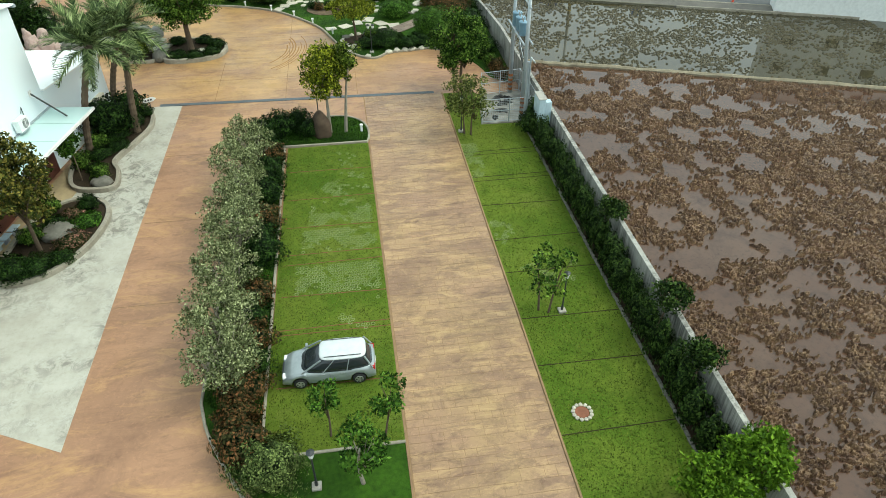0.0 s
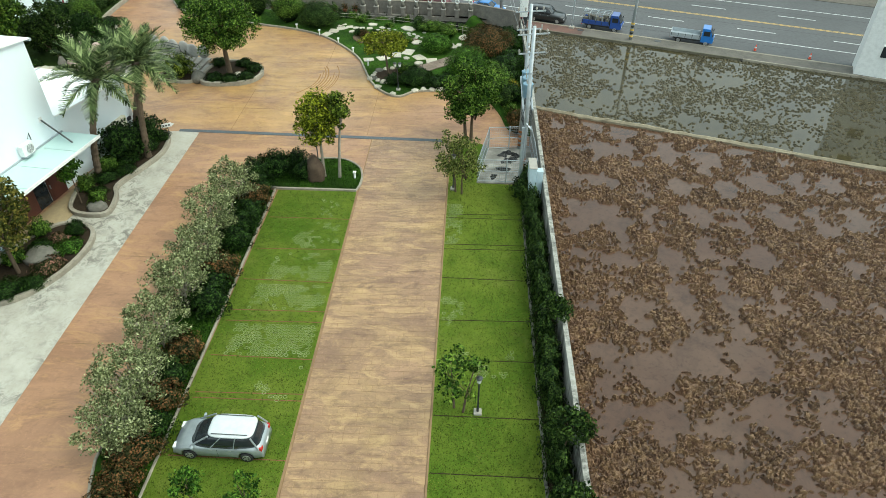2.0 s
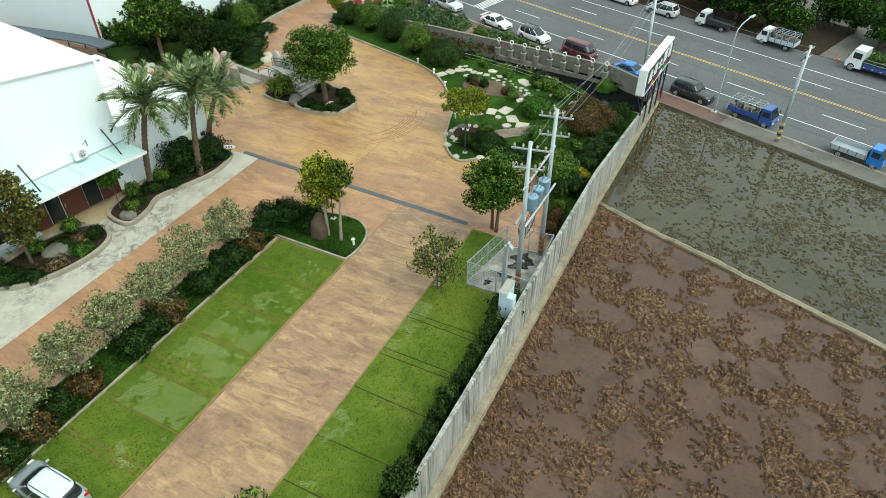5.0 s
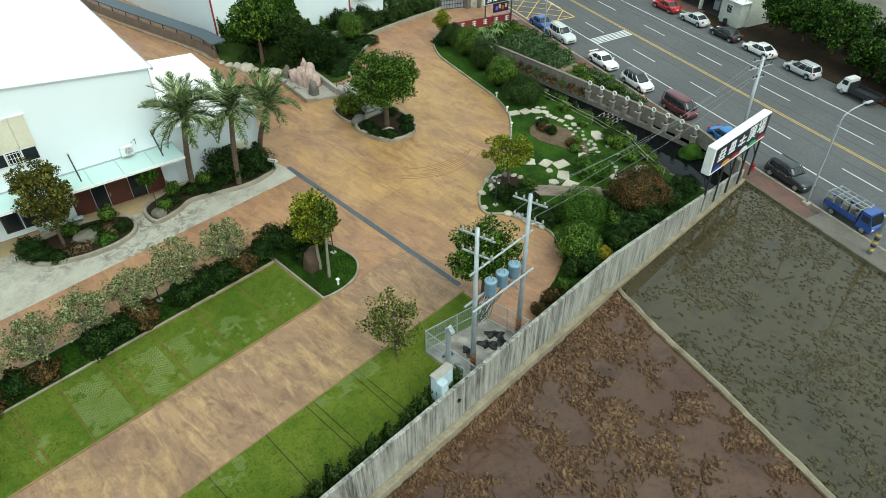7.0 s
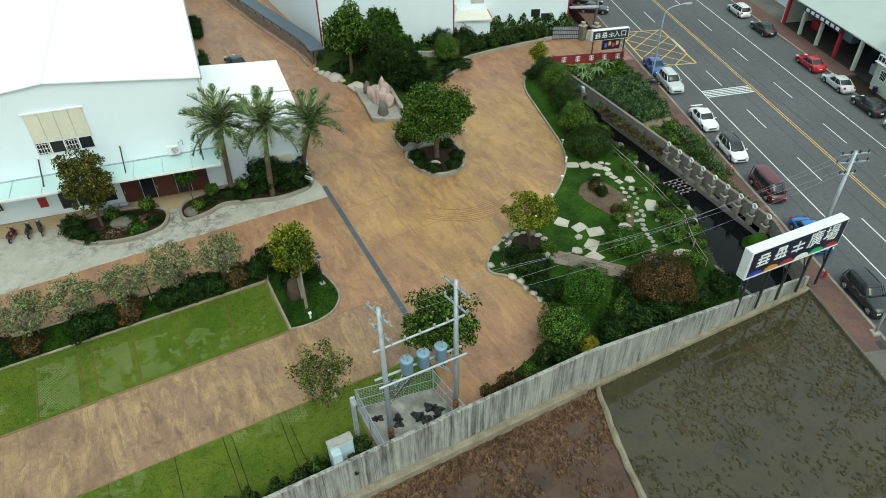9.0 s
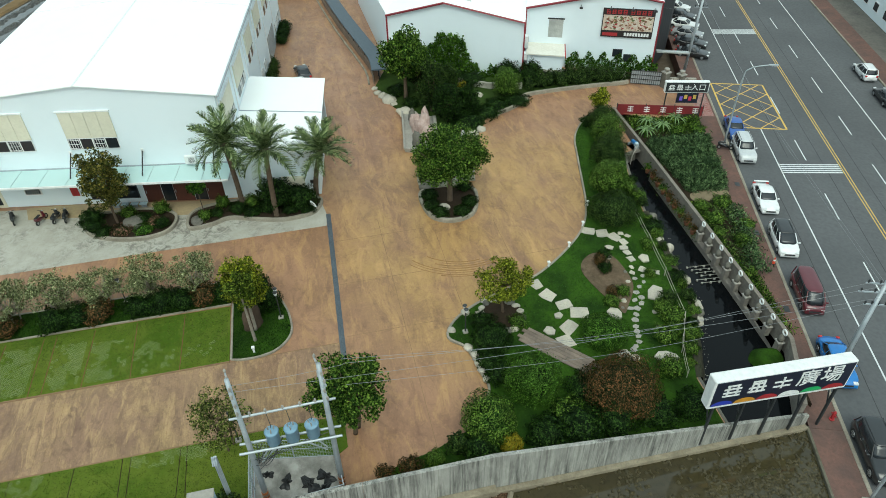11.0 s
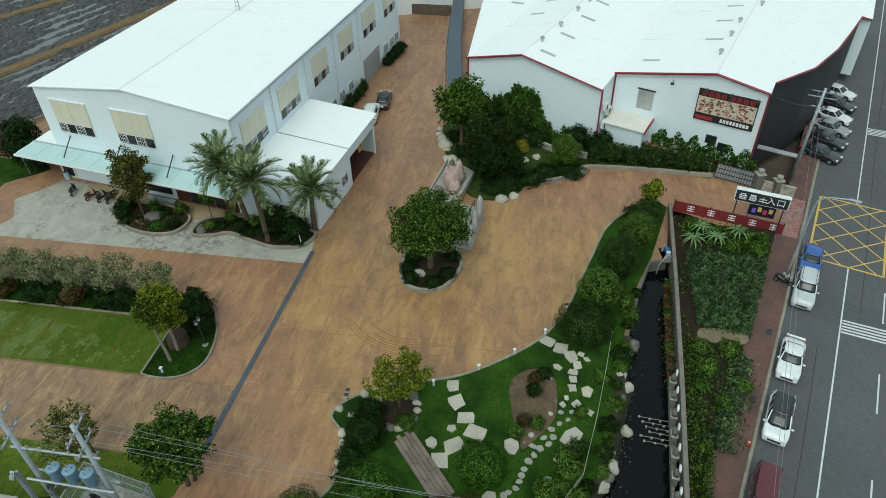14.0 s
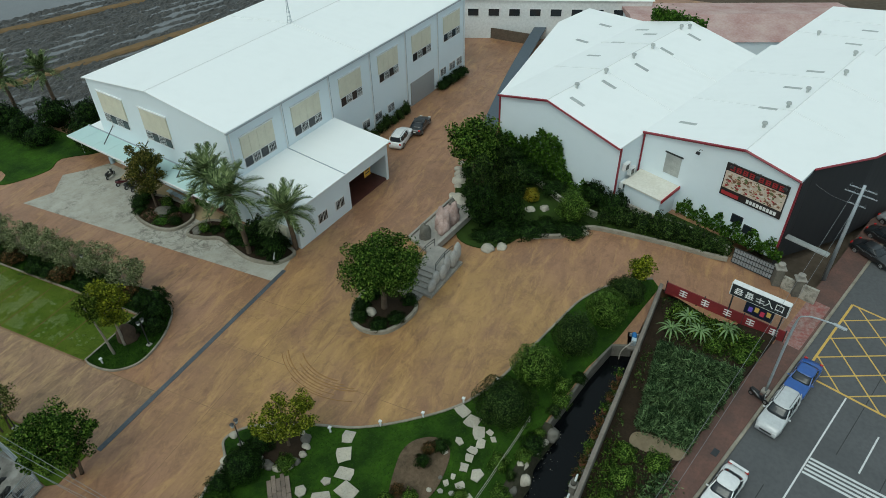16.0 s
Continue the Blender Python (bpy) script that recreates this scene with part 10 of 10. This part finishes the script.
# creeper over the far end of the shed roof
rrng = np.random.default_rng(61)
pts = [wat(rrng.uniform(1.0, 9.0), 31.4 + abs(rrng.normal(0, 0.8)), 7.4 + 0.24 * rrng.uniform(1, 7) + abs(rrng.normal(0, 0.35))) for k in range(2600)]
thing("roof_creeper", leaves("roof_creeper", pts, 0.2, rrng, 0.7), bpy.data.materials["leaf_creeper"], "dark creeper spilling over the shed roof's far end", "creeper", kind="stuff")
# ---- stamped units of the driveway ----
WIDTHS, DEPTHS = (0.52, 0.78, 1.04), (0.42, 0.6)
urng = np.random.default_rng(4)
dw = bpy.data.objects["driveway"]
dw.data.materials.clear()
dw.data.materials.append(matter("stamped_joint", (0.27, 0.175, 0.095), (0.20, 0.13, 0.075), (0.32, 0.21, 0.12), 0.7, 3, 0.9, 0.2, 20))
unit_mesh = {}
for wd_ in WIDTHS:
    for dp in DEPTHS:
        bm = boxed((0, 0, 0), (wd_ - 0.014, dp - 0.014, 0.03), 0, 0.004)
        for v in bm.verts:
            v.co += Vector((urng.uniform(-0.008, 0.008), urng.uniform(-0.008, 0.008), urng.uniform(-0.002, 0.002)))
        me = bpy.data.meshes.new("stamped_unit")
        bm.to_mesh(me)
        bm.free()
        unit_mesh[wd_, dp] = me
rest_v, rest_f = [], []
y, row, made_units = 13.0, 0, 0
while y < 52.2:
    dp = DEPTHS[int(urng.integers(0, 2))]
    x = 1.12
    while x < 7.6:
        wd_ = WIDTHS[int(urng.integers(0, 3))]
        wd_ = min(wd_, 7.66 - x)
        if wd_ in WIDTHS and y > 14.5 and made_units < 300:
            o = part("stamped_unit", unit_mesh[wd_, dp], UNIT, dw)
            o.matrix_basis = pose(x + wd_ / 2, y + dp / 2, 0.0015 + urng.uniform(-0.002, 0.002))
            made_units += 1
        elif wd_ > 0.1:
            b = len(rest_v)
            g, z1 = 0.007, 0.016 + urng.uniform(-0.002, 0.002)
            c = ((x + g, y + g), (x + wd_ - g, y + g), (x + wd_ - g, y + dp - g), (x + g, y + dp - g))
            rest_v += [(p, q, 0.0) for p, q in c] + [(p, q, z1) for p, q in c]
            rest_f += [(b + 4, b + 5, b + 6, b + 7)] + [(b + k, b + (k + 1) % 4, b + 4 + (k + 1) % 4, b + 4 + k) for k in range(4)]
        x += wd_
    y += dp
    row += 1
tagged(part("stamped_units", raw("stamped_units", rest_v, rest_f), UNIT, dw), kind="stuff")
